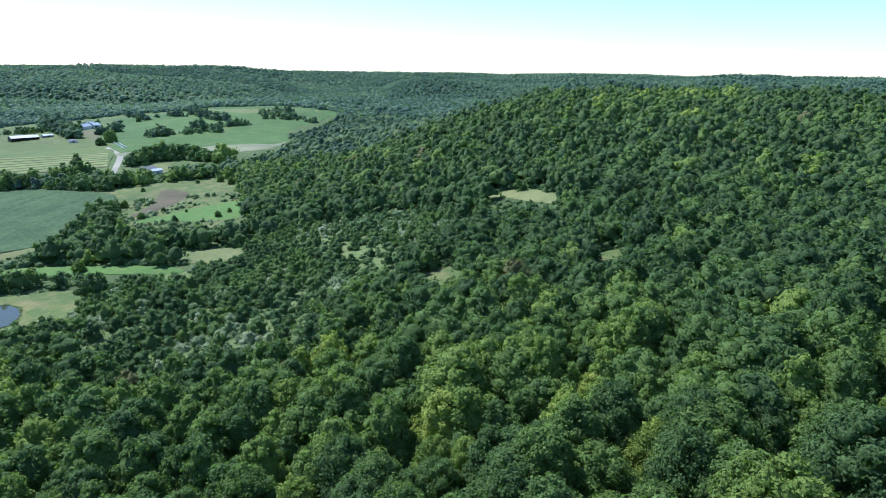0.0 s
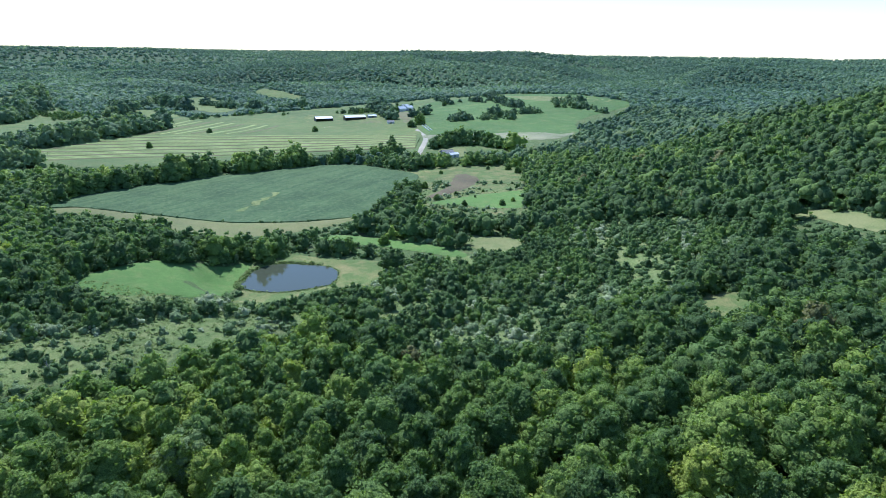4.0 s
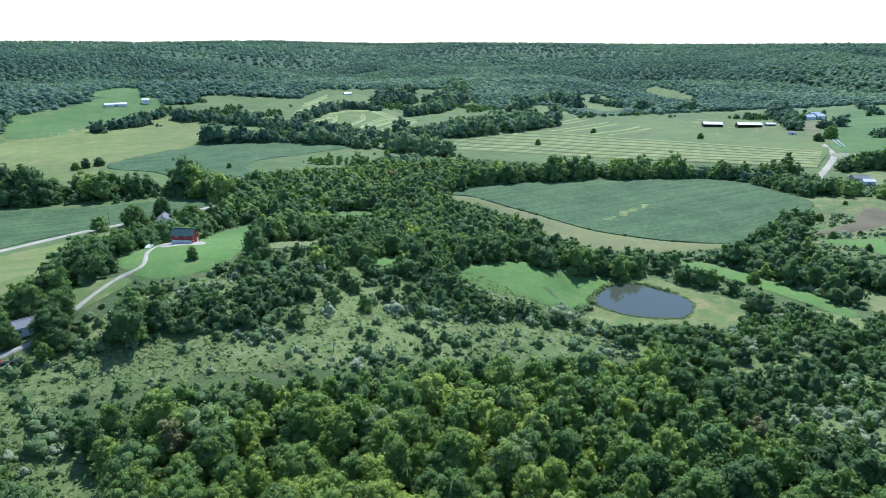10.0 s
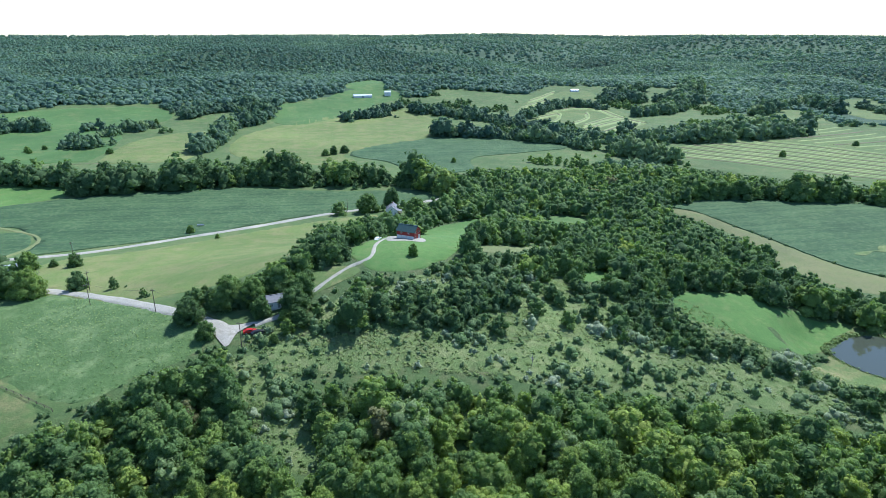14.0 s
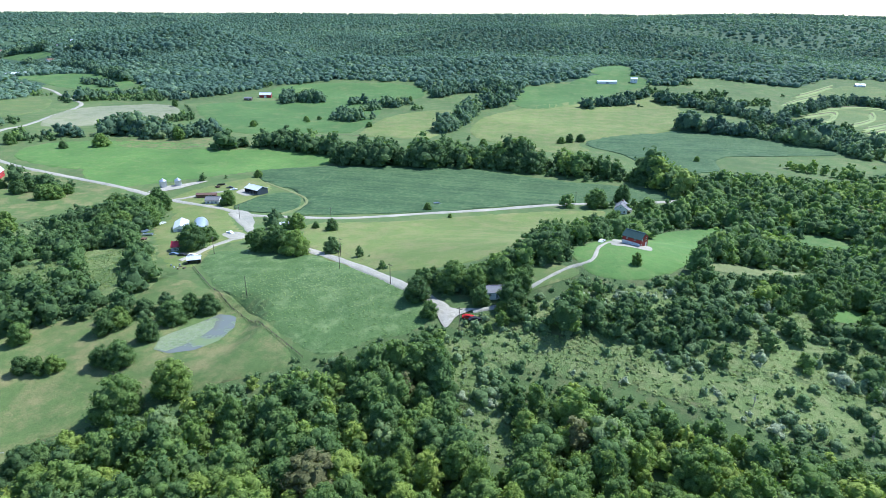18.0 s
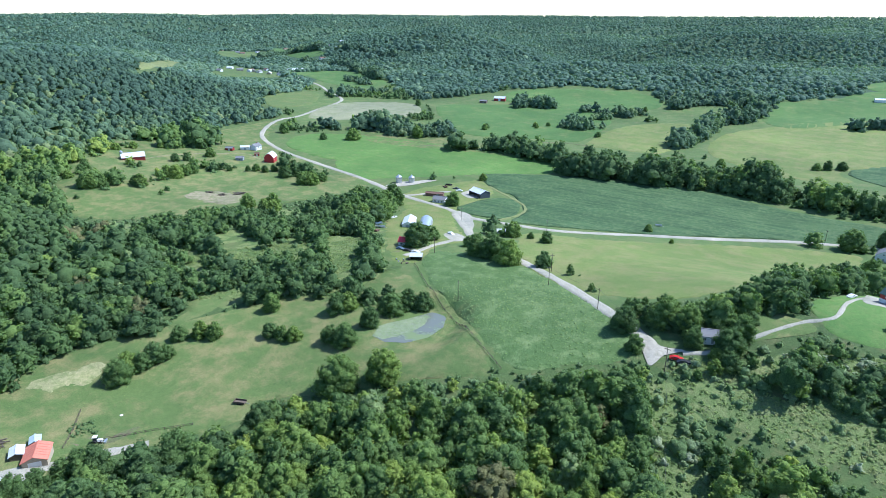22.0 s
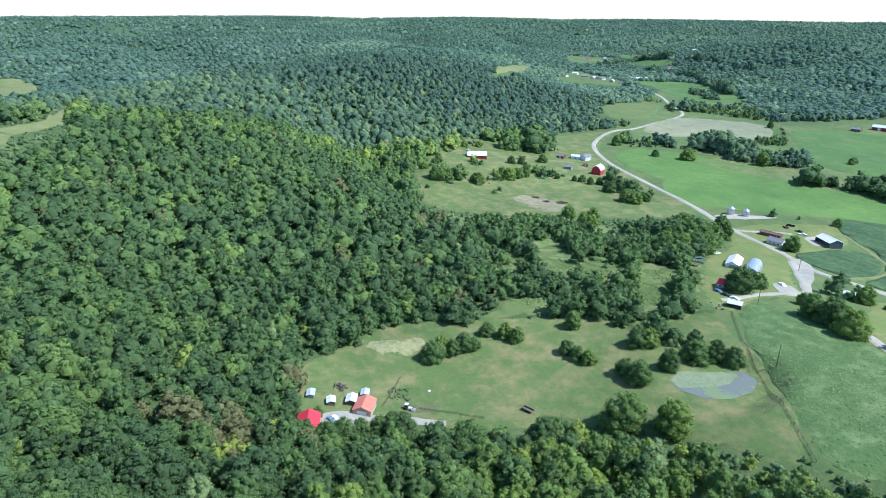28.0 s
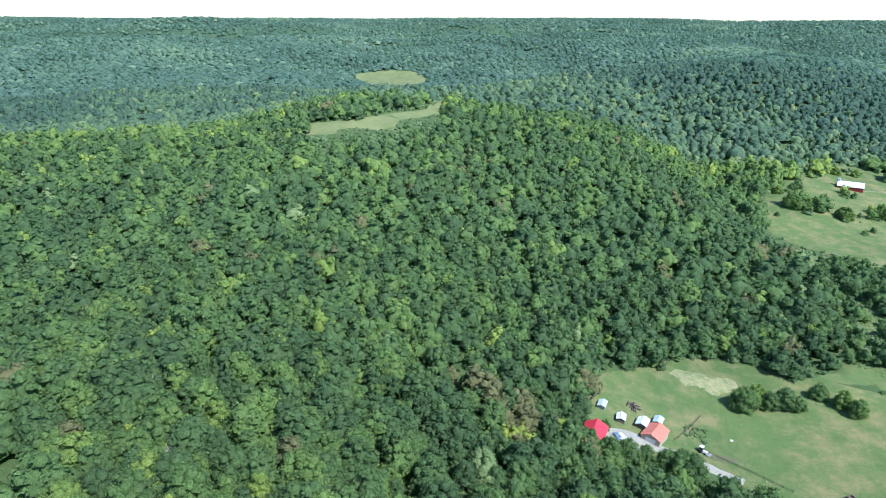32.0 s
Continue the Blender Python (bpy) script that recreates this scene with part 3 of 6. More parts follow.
field("worn_gap", ROUGH, 0.72, "weedy pale strip inside the soybean field", [(291, 282), (317, 288), (342, 294), (339, 289), (313, 283), (291, 277)])
field("worn_strip_2", TAN, 0.3, "pale dry grass strip beside the woods", [(-167, 87), (-161, 99), (-147, 116), (-142, 114), (-152, 101), (-161, 89)])
field("barn_apron", GRAVEL, 0.5, "gravel apron before the dark barn", [(-223, 391), (-222, 402), (-207, 393), (-211, 383)])
field("bin_apron", GRAVEL, 0.5, "gravel pad beside the grain bins", [(-282, 376), (-281, 389), (-272, 402), (-259, 415), (-263, 400), (-272, 382)])
field("earth_yard", EARTH, 0.3, "dark earth yard beside the farmhouse", [(-179, 243), (-178, 252), (-172, 256), (-169, 249), (-171, 243), (-175, 239)])
field("far_clearing", HAY, 0.5, "striped clearing on the far wooded slope", [(1175.5, 1052.7), (1137.7, 905.5), (1096.7, 857.2), (1087.3, 900.8), (1117.9, 991.1)])
field("far_clearing_2", HAY, 0.5, "pale clearing on the far wooded slope", [(827.3, 931.7), (926.3, 948.8), (839.6, 794.6), (757.1, 773.0)])
field("barn_yard", MEADOW, 0.45, "grass round the long white barn", [(5, 1045), (44, 1103), (105, 1112), (131, 1067), (91, 1020), (30, 1010)])
field("far_clearing_3", MEADOW, 0.5, "green clearing below the far ridge", [(35.7, 1143.4), (88.3, 1206.8), (114.2, 1128.2), (57.6, 1106.5)])
field("far_clearing_4", HAY, 0.5, "mown slope beyond the hay field", [(642, 865), (726.7, 870.5), (656, 707), (604, 722), (574, 759)])
field("ridge_clearing", TAN, 0.5, "pale mown clearing on the ridge", [(-469, -123), (-482, -120), (-480, -89), (-500, -56), (-517, -34), (-551, -30), (-583, -24), (-1084, -7), (-1127.5, 32.5), (-1046, 13), (-567, -19), (-507, -24), (-478, -48), (-455, -54), (-458, -90), (-448, -95), (-456, -117)])
field("ridge_clearing_2", TAN, 0.5, "narrow pale clearing on the ridge", [(-845, 549), (-998.8, 690.0), (-1132.9, 852.8), (-843, 573)])
field("ridge_clearing_3", TAN, 0.5, "pale clearing on the far ridge", [(-1233.8, -212.9), (-1275.5, -147.2), (-1260.9, -88.9), (-1173.5, -76.0), (-1122.1, -149.4), (-1193.5, -199.4)])
track([(-217, 424), (-192, 406), (-173, 391), (-164, 374), (-164, 358), (-168, 343)], 2.6, TAN, "pale grass track curving round the soybean plot")
track([(-470, 302), (-471, 323), (-464, 347), (-442, 373), (-435, 379), (-414, 373)], 1.5, CLAY, "pale gravel track across the pasture")
track([(-405, 385), (-398, 394), (-390, 402)], 1.8, CLAY, "short gravel track to the red barn")
track([(-172, 67), (-171, 71), (-168, 77), (-164, 82), (-160, 88)], 3.0, GRAVEL, "two-rut gravel track beside the woods")
track([(-258, 360), (-249, 368), (-242, 380), (-232, 391)], 3.4, GRAVEL, "gravel drive to the machine shed")
track([(-342, 513), (-305, 555), (-269, 593), (-240, 615), (-225, 621), (-196, 621)], 2.4, EARTH, "bare bank along the small creek")
lane("road", 4.3, "pale chip-sealed country road through the valley", [(84, 446), (46, 435), (2, 423), (-40, 398), (-81, 375), (-124, 343), (-157, 337), (-187, 337), (-213, 350), (-253, 361), (-307, 382), (-363, 396), (-432, 414), (-484, 442), (-516, 476), (-539, 513), (-548, 536)])
lane("road_2", 4.2, "pale country road beyond the bend", [(-548, 536), (-554, 572), (-609, 712), (-688, 776), (-779, 848), (-915, 928), (-968, 948)])
lane("road_3", 4.2, "gravel road junction by the farm", [(-199, 340), (-174, 311), (-160, 292)])
lane("road_4", 4.0, "grey gravel lane past the crop field", [(-160, 292), (-136, 275), (-112, 258), (-86, 238), (-56, 213), (-40, 200), (-34, 192)])
lane("lane", 3.2, "gravel drive to the farmhouse", [(-160, 292), (-166, 265), (-167, 249), (-169, 239)])
lane("drive", 1.5, "curved gravel drive up to the red barn", [(36, 261), (28, 273), (19, 257), (15, 239), (6, 231), (-5, 218), (-16, 203), (-27, 197)])
lane("road_5", 4.8, "pale farm road to the bridge", [(722, 393), (685, 363), (640, 330), (559, 294), (500, 273)])
# open land without a crop, thickets, brushy meadows
gap([(-284, 216), (-280, 238), (-244, 218), (-231, 196), (-250, 195)], "rough_pasture", GRASS, "rough green pasture between fields")
gap([(-224, 243), (-216, 260), (-184, 234), (-176, 208), (-180, 197)], "rough_pasture", GRASS, "rough green pasture between fields")
gap([(-217, 137), (-208, 155), (-204, 169), (-213, 180), (-229, 172), (-227, 157)], "rough_pasture", GRASS, "rough green pasture between fields")
gap([(-316, 367), (-496, 600), (-431, 642), (-474, 779), (-454, 940), (-234, 983), (-186, 914), (-77, 991), (1, 1058), (93, 1053), (272, 1073), (250, 915), (328, 1014), (496, 1151), (712, 1125), (400, 608), (334, 622), (227, 531), (131, 548), (88, 466), (27, 388), (-42, 351), (-87, 343), (-172, 337), (-255, 362)], "rough_pasture", GRASS, "rough green pasture between fields")
gap([(333, 623), (637, 721), (842, 677), (995, 633), (1154, 581), (1163, 419), (616, 210), (575, 250), (530, 286), (540, 330), (314, 519)], "rough_pasture", GRASS, "rough green pasture between fields")
gap([(126, 984), (206, 1128), (344, 1077), (424, 1160), (587, 1136), (707, 1118), (608, 891), (676, 794), (615, 697), (389, 641), (356, 664), (257, 817), (196, 907)], "rough_pasture", GRASS, "rough green pasture between fields")
gap([(-437, 208), (-534, 305), (-538, 416), (-559, 537), (-837, 910), (-729, 982), (-522, 773), (-456, 898), (-370, 997), (-231, 993), (-180, 850), (-138, 810), (-121, 686), (-137, 604), (-217, 612), (-198, 515), (-215, 399), (-160, 246), (-163, 218), (-220, 276), (-235, 330), (-259, 370), (-295, 361), (-308, 284), (-358, 207), (-405, 196)], "rough_pasture", GRASS, "rough green pasture between fields")
gap([(-160, 246), (-161, 297), (-113, 259), (-55, 210), (-40, 195), (-80, 165), (-118, 201), (-139, 209), (-165, 221)], "rough_pasture", GRASS, "rough green pasture between fields")
gap([(-266, 376), (-163, 348), (-47, 393), (42, 435), (85, 450), (28, 372), (-29, 237), (-57, 216), (-103, 246), (-155, 284), (-156, 236), (-172, 231)], "rough_pasture", GRASS, "rough green pasture between fields")
thicket([(-9, 200), (11, 213), (32, 219), (49, 229), (79, 226), (109, 218), (137, 209), (149, 178), (168, 166), (183, 149), (207, 135), (252, 132), (267, 103), (272, 81), (176, 46), (164, 57), (160, 78), (166, 106), (157, 129), (156, 142), (146, 161), (86, 182), (51, 181), (17, 188)])
thicket([(-349, 202), (-303, 280), (-242, 281), (-206, 274), (-167, 219), (-170, 187), (-199, 169), (-227, 157), (-263, 169), (-299, 178)])
thicket([(158, 117), (197, 123), (248, 112), (328, 86), (342, 35), (322, -7), (257, -16), (241, 17), (201, 13), (181, 43), (155, 53), (149, 68)])
brush([(-23, 181), (-8, 185), (23, 178), (78, 179), (120, 172), (125, 160), (115, 144), (104, 149), (79, 159), (47, 163), (13, 169), (-13, 169)])
brush([(-10, 189), (17, 189), (51, 183), (87, 183), (147, 163), (158, 143), (158, 130), (126, 144), (92, 154), (49, 162), (27, 168), (1, 173), (-11, 174)])
brush([(-36, 183), (-29, 163), (-22, 146), (-16, 133), (-2, 133), (-6, 144), (-12, 157), (-19, 175)])
brush([(-31, 187), (-25, 195), (-14, 197), (-9, 192), (-10, 186), (-24, 182)])
brush([(460, 255), (513, 204), (518, 173), (365, 116), (348, 138), (343, 175), (382, 209)], PASTURE)
for i_ in range(20):
    a_, b_ = Vector((481, 656)).lerp(Vector((321, 596)), i_ / 19), Vector((655, 350)).lerp(Vector((567, 305)), i_ / 19)
    windrow([a_, a_.lerp(b_, 0.35) + Vector((2, 1)), a_.lerp(b_, 0.7) + Vector((1, 2)), b_], (3.9, 3.1, 3.5)[i_ % 3], MOWN if i_ % 3 == 1 else None)
for i_ in range(9):
    a_, b_ = Vector((490, 668)).lerp(Vector((575, 543)), i_ / 8), Vector((651, 706)).lerp(Vector((660, 560)), i_ / 8)
    windrow([a_, a_.lerp(b_, 0.5) + Vector((3, -4)), b_], (4.4, 3.6)[i_ % 2], MOWN if i_ % 3 == 2 else None)
for line_ in ([(332, 1013), (367, 1048), (400, 1084)],
          [(317, 952), (350, 986), (375, 975)],
          [(308, 899), (350, 931), (392, 946), (419, 928), (414, 847), (424, 786)],
          [(297, 863), (339, 896), (327, 857), (292, 804)],
          [(312, 790), (344, 820), (371, 856), (385, 896)],
          [(333, 779), (370, 816), (399, 840), (414, 839)],
          [(326, 751), (372, 792), (409, 822)],
          [(336, 726), (378, 762), (416, 785)],
          [(296, 948), (330, 988), (363, 1020)]):
    windrow(line_, 5.5)
    windrow([(x_ + 4, y_ + 9) for x_, y_ in line_], 3.5, MOWN)
    windrow([(x_ - 6, y_ - 10) for x_, y_ in line_], 3.6)
    windrow([(x_ + 9, y_ + 18) for x_, y_ in line_], 3.2)
# lines of trees: half width, course
hedge(5, [(1144, 457), (973, 360), (949, 320)])
hedge(6, [(1009, 288), (975, 240), (957, 214)])
hedge(4, [(998, 462), (1016, 456)])
hedge(3, [(1032, 415), (1049, 409)])
hedge(10, [(-495, 340), (-496, 363), (-496, 388)])
hedge(5, [(-428, 226), (-429, 239), (-430, 252)])
hedge(5, [(-412, 274), (-417, 291), (-422, 309)])
hedge(3, [(-408, 251), (-408, 259)])
hedge(3, [(-423, 316), (-419, 331), (-402, 338)])
hedge(4, [(-359, 343), (-353, 352), (-356, 368)])
hedge(3, [(-493, 266), (-503, 276)])
hedge(2, [(-513, 289), (-518, 310), (-514, 329)])
hedge(3, [(-456, 279), (-449, 288)])
hedge(12, [(532, 900), (630, 1037), (696, 1115)])
hedge(9, [(354, 712), (380, 672), (431, 677), (489, 690), (569, 724), (632, 731)])
hedge(9, [(471, 1017), (536, 1083), (587, 1112)])
hedge(9, [(622, 836), (720, 906), (791, 933), (750, 830)])
hedge(8, [(845, 881), (819, 781), (814, 702), (886, 695)])
hedge(3, [(-413, 317), (-410, 329)])
hedge(3, [(-420, 231), (-408, 238)])
hedge(2, [(-386, 253), (-392, 273)])
hedge(9, [(936, 583), (877, 531), (807, 476), (776, 452)])
hedge(7, [(812, 440), (826, 439), (851, 440)])
hedge(6, [(780, 363), (793, 346), (809, 329), (816, 307)])
hedge(8, [(355, 962), (385, 972), (409, 964), (433, 957)])
hedge(4, [(-153, 186), (-148, 194), (-138, 198), (-128, 200)])
hedge(5, [(-165, 187), (-155, 184), (-146, 182)])
hedge(3, [(-114, 262), (-105, 256), (-98, 251)])
hedge(2, [(-120, 273), (-106, 265), (-92, 253), (-73, 234), (-60, 221)])
hedge(8, [(253, 419), (284, 416), (351, 395), (443, 350), (480, 319), (509, 305), (515, 282)])
hedge(9, [(131, 753), (209, 708), (233, 685), (277, 680), (344, 643), (458, 647), (570, 669)])
hedge(7, [(127, 947), (169, 916), (198, 917), (217, 849), (250, 794), (286, 700)])
hedge(11, [(-191, 505), (-163, 505), (-131, 508), (-90, 519), (-42, 522), (2, 522), (44, 511), (77, 483), (91, 460)])
hedge(7, [(-308, 526), (-268, 547), (-200, 529)])
hedge(6, [(138, 749), (216, 709), (272, 659)])
hedge(9, [(262, 665), (282, 615), (303, 571), (323, 534)])
hedge(6, [(153, 956), (195, 879), (254, 817), (266, 778), (308, 692)])
hedge(7, [(25, 880), (83, 922), (114, 986)])
hedge(9, [(-124, 658), (-121, 754), (-117, 842), (-84, 878), (-80, 971), (-130, 992)])
hedge(6, [(-291, 832), (-226, 815), (-203, 846)])
hedge(8, [(-391, 835), (-355, 822), (-323, 828)])
hedge(5, [(-266, 698), (-241, 701), (-221, 723)])
hedge(7, [(-428, 553), (-392, 546), (-371, 555), (-364, 598)])
hedge(7, [(-83, 959), (-160, 960), (-184, 903)])
hedge(6, [(263, 848), (348, 947), (412, 985), (430, 928)])
hedge(8, [(442, 854), (518, 887), (625, 988)])
hedge(9, [(452, 999), (567, 1006), (677, 1065)])
hedge(6, [(-491, 520), (-460, 529), (-439, 544)])
hedge(9, [(-449, 556), (-414, 552), (-374, 558), (-346, 580)])
hedge(8, [(-294, 537), (-260, 560), (-224, 552), (-191, 522)])
hedge(9, [(-191, 522), (-162, 516), (-135, 511), (-109, 530), (-77, 527)])
hedge(5, [(-268, 727), (-253, 770), (-231, 797)])
hedge(6, [(-372, 801), (-328, 838)])
hedge(5, [(-283, 814), (-239, 841)])
hedge(5, [(-375, 366), (-347, 358), (-333, 364)])
hedge(3, [(-440, 233), (-438, 252)])
hedge(3, [(-419, 258), (-409, 261)])
hedge(4, [(-423, 279), (-418, 292), (-427, 316)])
hedge(4, [(-499, 278), (-510, 302)])
hedge(5, [(-526, 337), (-535, 373)])
hedge(4, [(-408, 350), (-382, 353)])
hedge(2, [(-463, 324), (-464, 341)])
hedge(7, [(-540, 380), (-544, 412), (-519, 412)])
hedge(2, [(-510, 305), (-513, 322)])
hedge(5, [(782, 361), (818, 327), (823, 289)])
hedge(7, [(490, 273), (483, 249), (479, 239)])
hedge(5, [(357, 213), (380, 211), (405, 219)])
hedge(8, [(568, 286), (618, 281), (621, 243), (592, 201)])
hedge(4, [(-38, 398), (-25, 410), (-14, 416)])
hedge(5, [(-4, 414), (9, 422)])
hedge(3, [(-61, 221), (-50, 226), (-28, 232), (-10, 238), (6, 247)])
hedge(4, [(-53, 211), (-39, 213), (-26, 214)])
hedge(4, [(9, 271), (24, 334)])
hedge(5, [(42, 926), (101, 905)])
hedge(8, [(-650, 739), (-630, 781), (-621, 837)])
hedge(8, [(-1078, 1136), (-914, 1094), (-722, 953)])
hedge(9, [(-1314, 1195), (-1328, 1352), (-1175, 1313)])
hedge(8, [(-1066, 1239), (-919, 1199), (-834, 1176)])
hedge(7, [(-776, 926), (-689, 885)])
hedge(6, [(786, 379), (795, 344), (836, 324), (875, 300), (892, 274)])
hedge(4, [(1064, 414), (962, 346), (938, 304)])
hedge(5, [(961, 273), (951, 224), (923, 184)])
hedge(4, [(1078, 530), (982, 456)])
hedge(4, [(1040, 447), (1004, 405)])
# single trees: x, y, height
LONE += [(-174, 258, 13), (-174, 273, 8), (-150, 272, 6), (-17, 198, 4), (-138, 259, 11), (-129, 258, 13), (-118, 253, 12), (-142, 309, 9), (-121, 307, 7), (-132, 311, 4), (-230, 438, 6), (-212, 359, 10), (-174, 257, 11), (-179, 275, 7), (-84, 385, 5), (-66, 368, 3), (26, 422, 13), (44, 438, 13), (56, 402, 13), (34, 358, 13), (43, 364, 9), (32, 238, 5), (-10, 223, 5), (-49, 204, 9), (-42, 193, 6), (-37, 212, 11), (-45, 600, 11), (-37, 609, 11), (-75, 602, 8)]
LONE += [(7, 649, 9), (-1, 643, 7), (18, 655, 8), (119, 582, 5), (-330, 629, 7), (-292, 684, 6), (-281, 697, 5), (-212, 866, 7), (443, 543, 7), (561, 581, 6), (633, 480, 7), (266, 162, 5), (172, 209, 6), (743, 391, 14), (714, 388, 9), (814, 473, 10), (972, 466, 8), (-318, 272, 9), (-297, 274, 8), (-300, 267, 6), (-408, 255, 9), (-327, 343, 9), (-329, 356, 7), (-352, 357, 8), (-361, 353, 8), (-411, 496, 12), (-435, 478, 7), (-489, 477, 11), (-332, 638, 6), (-287, 676, 5)]
LONE += [(-212, 670, 6), (-488, 731, 9), (-366, 547, 13), (-429, 557, 12), (-199, 103, 9), (-202, 109, 8), (-199, 113, 7), (-199, 118, 8), (-197, 122, 6), (-192, 140, 7), (-198, 138, 7), (-204, 133, 6), (-172, 151, 6), (-166, 151, 6), (-161, 153, 6), (-140, 158, 9), (-146, 158, 7), (-140, 173, 9), (-136, 194, 9), (-130, 197, 8), (-139, 187, 9), (-159, 176, 9), (-156, 180, 8), (-187, 166, 8), (-125, 136, 13), (-114, 147, 12), (-178, 48, 4), (-157, 70, 11), (-161, 68, 9), (-143, 86, 12)]
LONE += [(-134, 109, 11), (-161, 46, 9), (-162, 52, 9), (-162, 57, 8), (-162, 39, 9), (-162, 64, 8), (455, 221, 3), (388, 177, 3), (362, 159, 4), (406, 164, 2), (373, 137, 4), (385, 134, 3), (387, 162, 2), (370, 183, 4), (401, 208, 5), (427, 146, 3), (487, 166, 6), (499, 179, 6), (493, 195, 3), (-25, 202, 7), (-16, 191, 5), (-12, 195, 6), (-20, 187, 3), (-14, 203, 9), (-19, 215, 11), (-28, 211, 10), (-12, 212, 9)]
LONE += [(-332, 339, 10), (-333, 345, 9), (-334, 351, 9), (-357, 346, 9), (-354, 354, 8), (-358, 363, 9), (-380, 346, 6), (-388, 344, 6), (-392, 339, 5), (-377, 353, 6), (-449, 326, 7), (-450, 350, 8), (-452, 317, 7), (-418, 284, 9), (-412, 288, 10), (-414, 297, 9), (-415, 306, 7), (-407, 255, 9), (-413, 255, 7), (-429, 228, 9), (-425, 231, 10), (-423, 236, 9), (-425, 243, 8), (-425, 249, 7), (-463, 249, 8), (-456, 241, 7), (-454, 231, 6), (-504, 300, 6), (-504, 315, 6), (-497, 336, 6), (-477, 365, 6), (-316, 270, 9), (-300, 270, 9), (-303, 280, 10), (-414, 213, 3), (-412, 326, 5), (-403, 330, 5)]
LONE += [(-246, 297, 14), (-244, 306, 14), (-241, 313, 13), (-243, 325, 13), (-245, 338, 12), (-240, 280, 12), (-228, 291, 13), (-229, 301, 12), (-260, 356, 10), (-268, 326, 12), (-264, 303, 10), (-231, 285, 12), (-256, 302, 11)]

# ---- trees ----
def ico(level):
    bm = bmesh.new()
    bmesh.ops.create_icosphere(bm, subdivisions=level, radius=1)
    v = np.array([q.co[:] for q in bm.verts])
    f = np.array([[q.index for q in t.verts] for t in bm.faces])
    bm.free()
    return v, f


ICO = {k: ico(k) for k in (1, 2)}
ICO[0] = (np.array([(0, 0, 1)] + [(math.cos(a) * 0.85, math.sin(a) * 0.85, 0.53) for a in np.arange(5) * 1.2566] + [(math.cos(a + 0.63), math.sin(a + 0.63), -0.3) for a in np.arange(5) * 1.2566]),
          np.array([(0, 1 + i, 1 + (i + 1) % 5) for i in range(5)] + [(1 + i, 6 + i, 1 + (i + 1) % 5) for i in range(5)] + [(1 + (i + 1) % 5, 6 + i, 6 + (i + 1) % 5) for i in range(5)]))


def crown(rng, clumps, level, cards, card, wide=0.4, low=0.1, peak=0.25, size=0.42, spread=0.74):
    """A crown for a tree of height 1: clumps of foliage heaped round a core, with sprays of leaves all over them. Triangles only."""
    bv, bf = ICO[level]
    k = np.arange(clumps)
    u = np.clip((k + 0.5 + rng.uniform(-0.4, 0.4, clumps)) / clumps, 0, 1)
    turn = k * 2.39996 + rng.uniform(0, 6.28) + rng.normal(size=clumps) * 0.25
    girth = np.where(u > 0.34, np.sqrt(np.clip(1 - ((u - 0.34) / 0.68) ** 2, 0, 1)), 0.8 + 0.6 * u) * (1 - peak * u) * rng.uniform(0.8, 1.12, clumps)
    rad = wide * size * rng.uniform(0.72, 1.3, clumps) * (1.08 - 0.4 * u)
    lean = rng.uniform(-0.05, 0.05, 2)
    mid = np.stack([np.cos(turn) * girth * wide * spread + lean[0] * u, np.sin(turn) * girth * wide * spread + lean[1] * u, low + (0.98 - low) * u - rad * 0.8 * u], 1)
    out = np.stack([np.cos(turn) * girth, np.sin(turn) * girth, 0.35 + 0.8 * u], 1)
    out /= np.linalg.norm(out, axis=1)[:, None]
    verts, faces, base = [], [], 0
    axes = np.array([wide * 0.7 * (1 - 0.3 * peak), wide * 0.7 * (1 - 0.3 * peak), (0.82 - low) / 2])
    cv, cf = ICO[min(level, 1)]
    if clumps > 2:
        verts.append(cv * axes + np.array([0, 0, (low + 0.8) / 2]))
        faces.append(cf)
        base += len(cv)
    for i in range(clumps):
        v = bv * (1 + rng.uniform(-0.16, 0.16, (len(bv), 1))) * rad[i] * 0.84 * np.array([1, 1, 0.86])
        seen = bv[bf].mean(1) @ (out[i] + np.array([0, 0, 0.25])) > -0.4
        verts.append(v + mid[i])
        faces.append(bf[seen] + base)
        base += len(bv)
    if cards:
        pick = rng.choice(clumps, cards, p=rad ** 2 / (rad ** 2).sum())
        d = rng.normal(size=(cards, 3)) + 0.75 * out[pick] + np.array([0, 0, 0.25])
        d /= np.linalg.norm(d, axis=1)[:, None]
        c = mid[pick] + d * (rad[pick] * (0.8 + 0.34 * rng.uniform(0, 1, cards) + 0.3 * rng.uniform(0, 1, cards) ** 6))[:, None] * np.array([1, 1, 0.88])
        nrm = d + rng.normal(size=(cards, 3)) * 0.5 + np.array([0, 0, 0.2])
        nrm /= np.linalg.norm(nrm, axis=1)[:, None]
        t = np.cross(nrm, rng.normal(size=(cards, 3)))
        t /= np.linalg.norm(t, axis=1)[:, None]
        b = np.cross(nrm, t)
        s = card * rng.uniform(0.5, 1.45, cards)[:, None]
        verts.append(np.stack([c - t * s - b * s * 0.5, c + t * s * 0.9 - b * s * 0.45, c + b * s], 1).reshape(-1, 3))
        faces.append(np.arange(cards * 3).reshape(-1, 3) + base)
    return np.concatenate(verts), np.concatenate(faces)


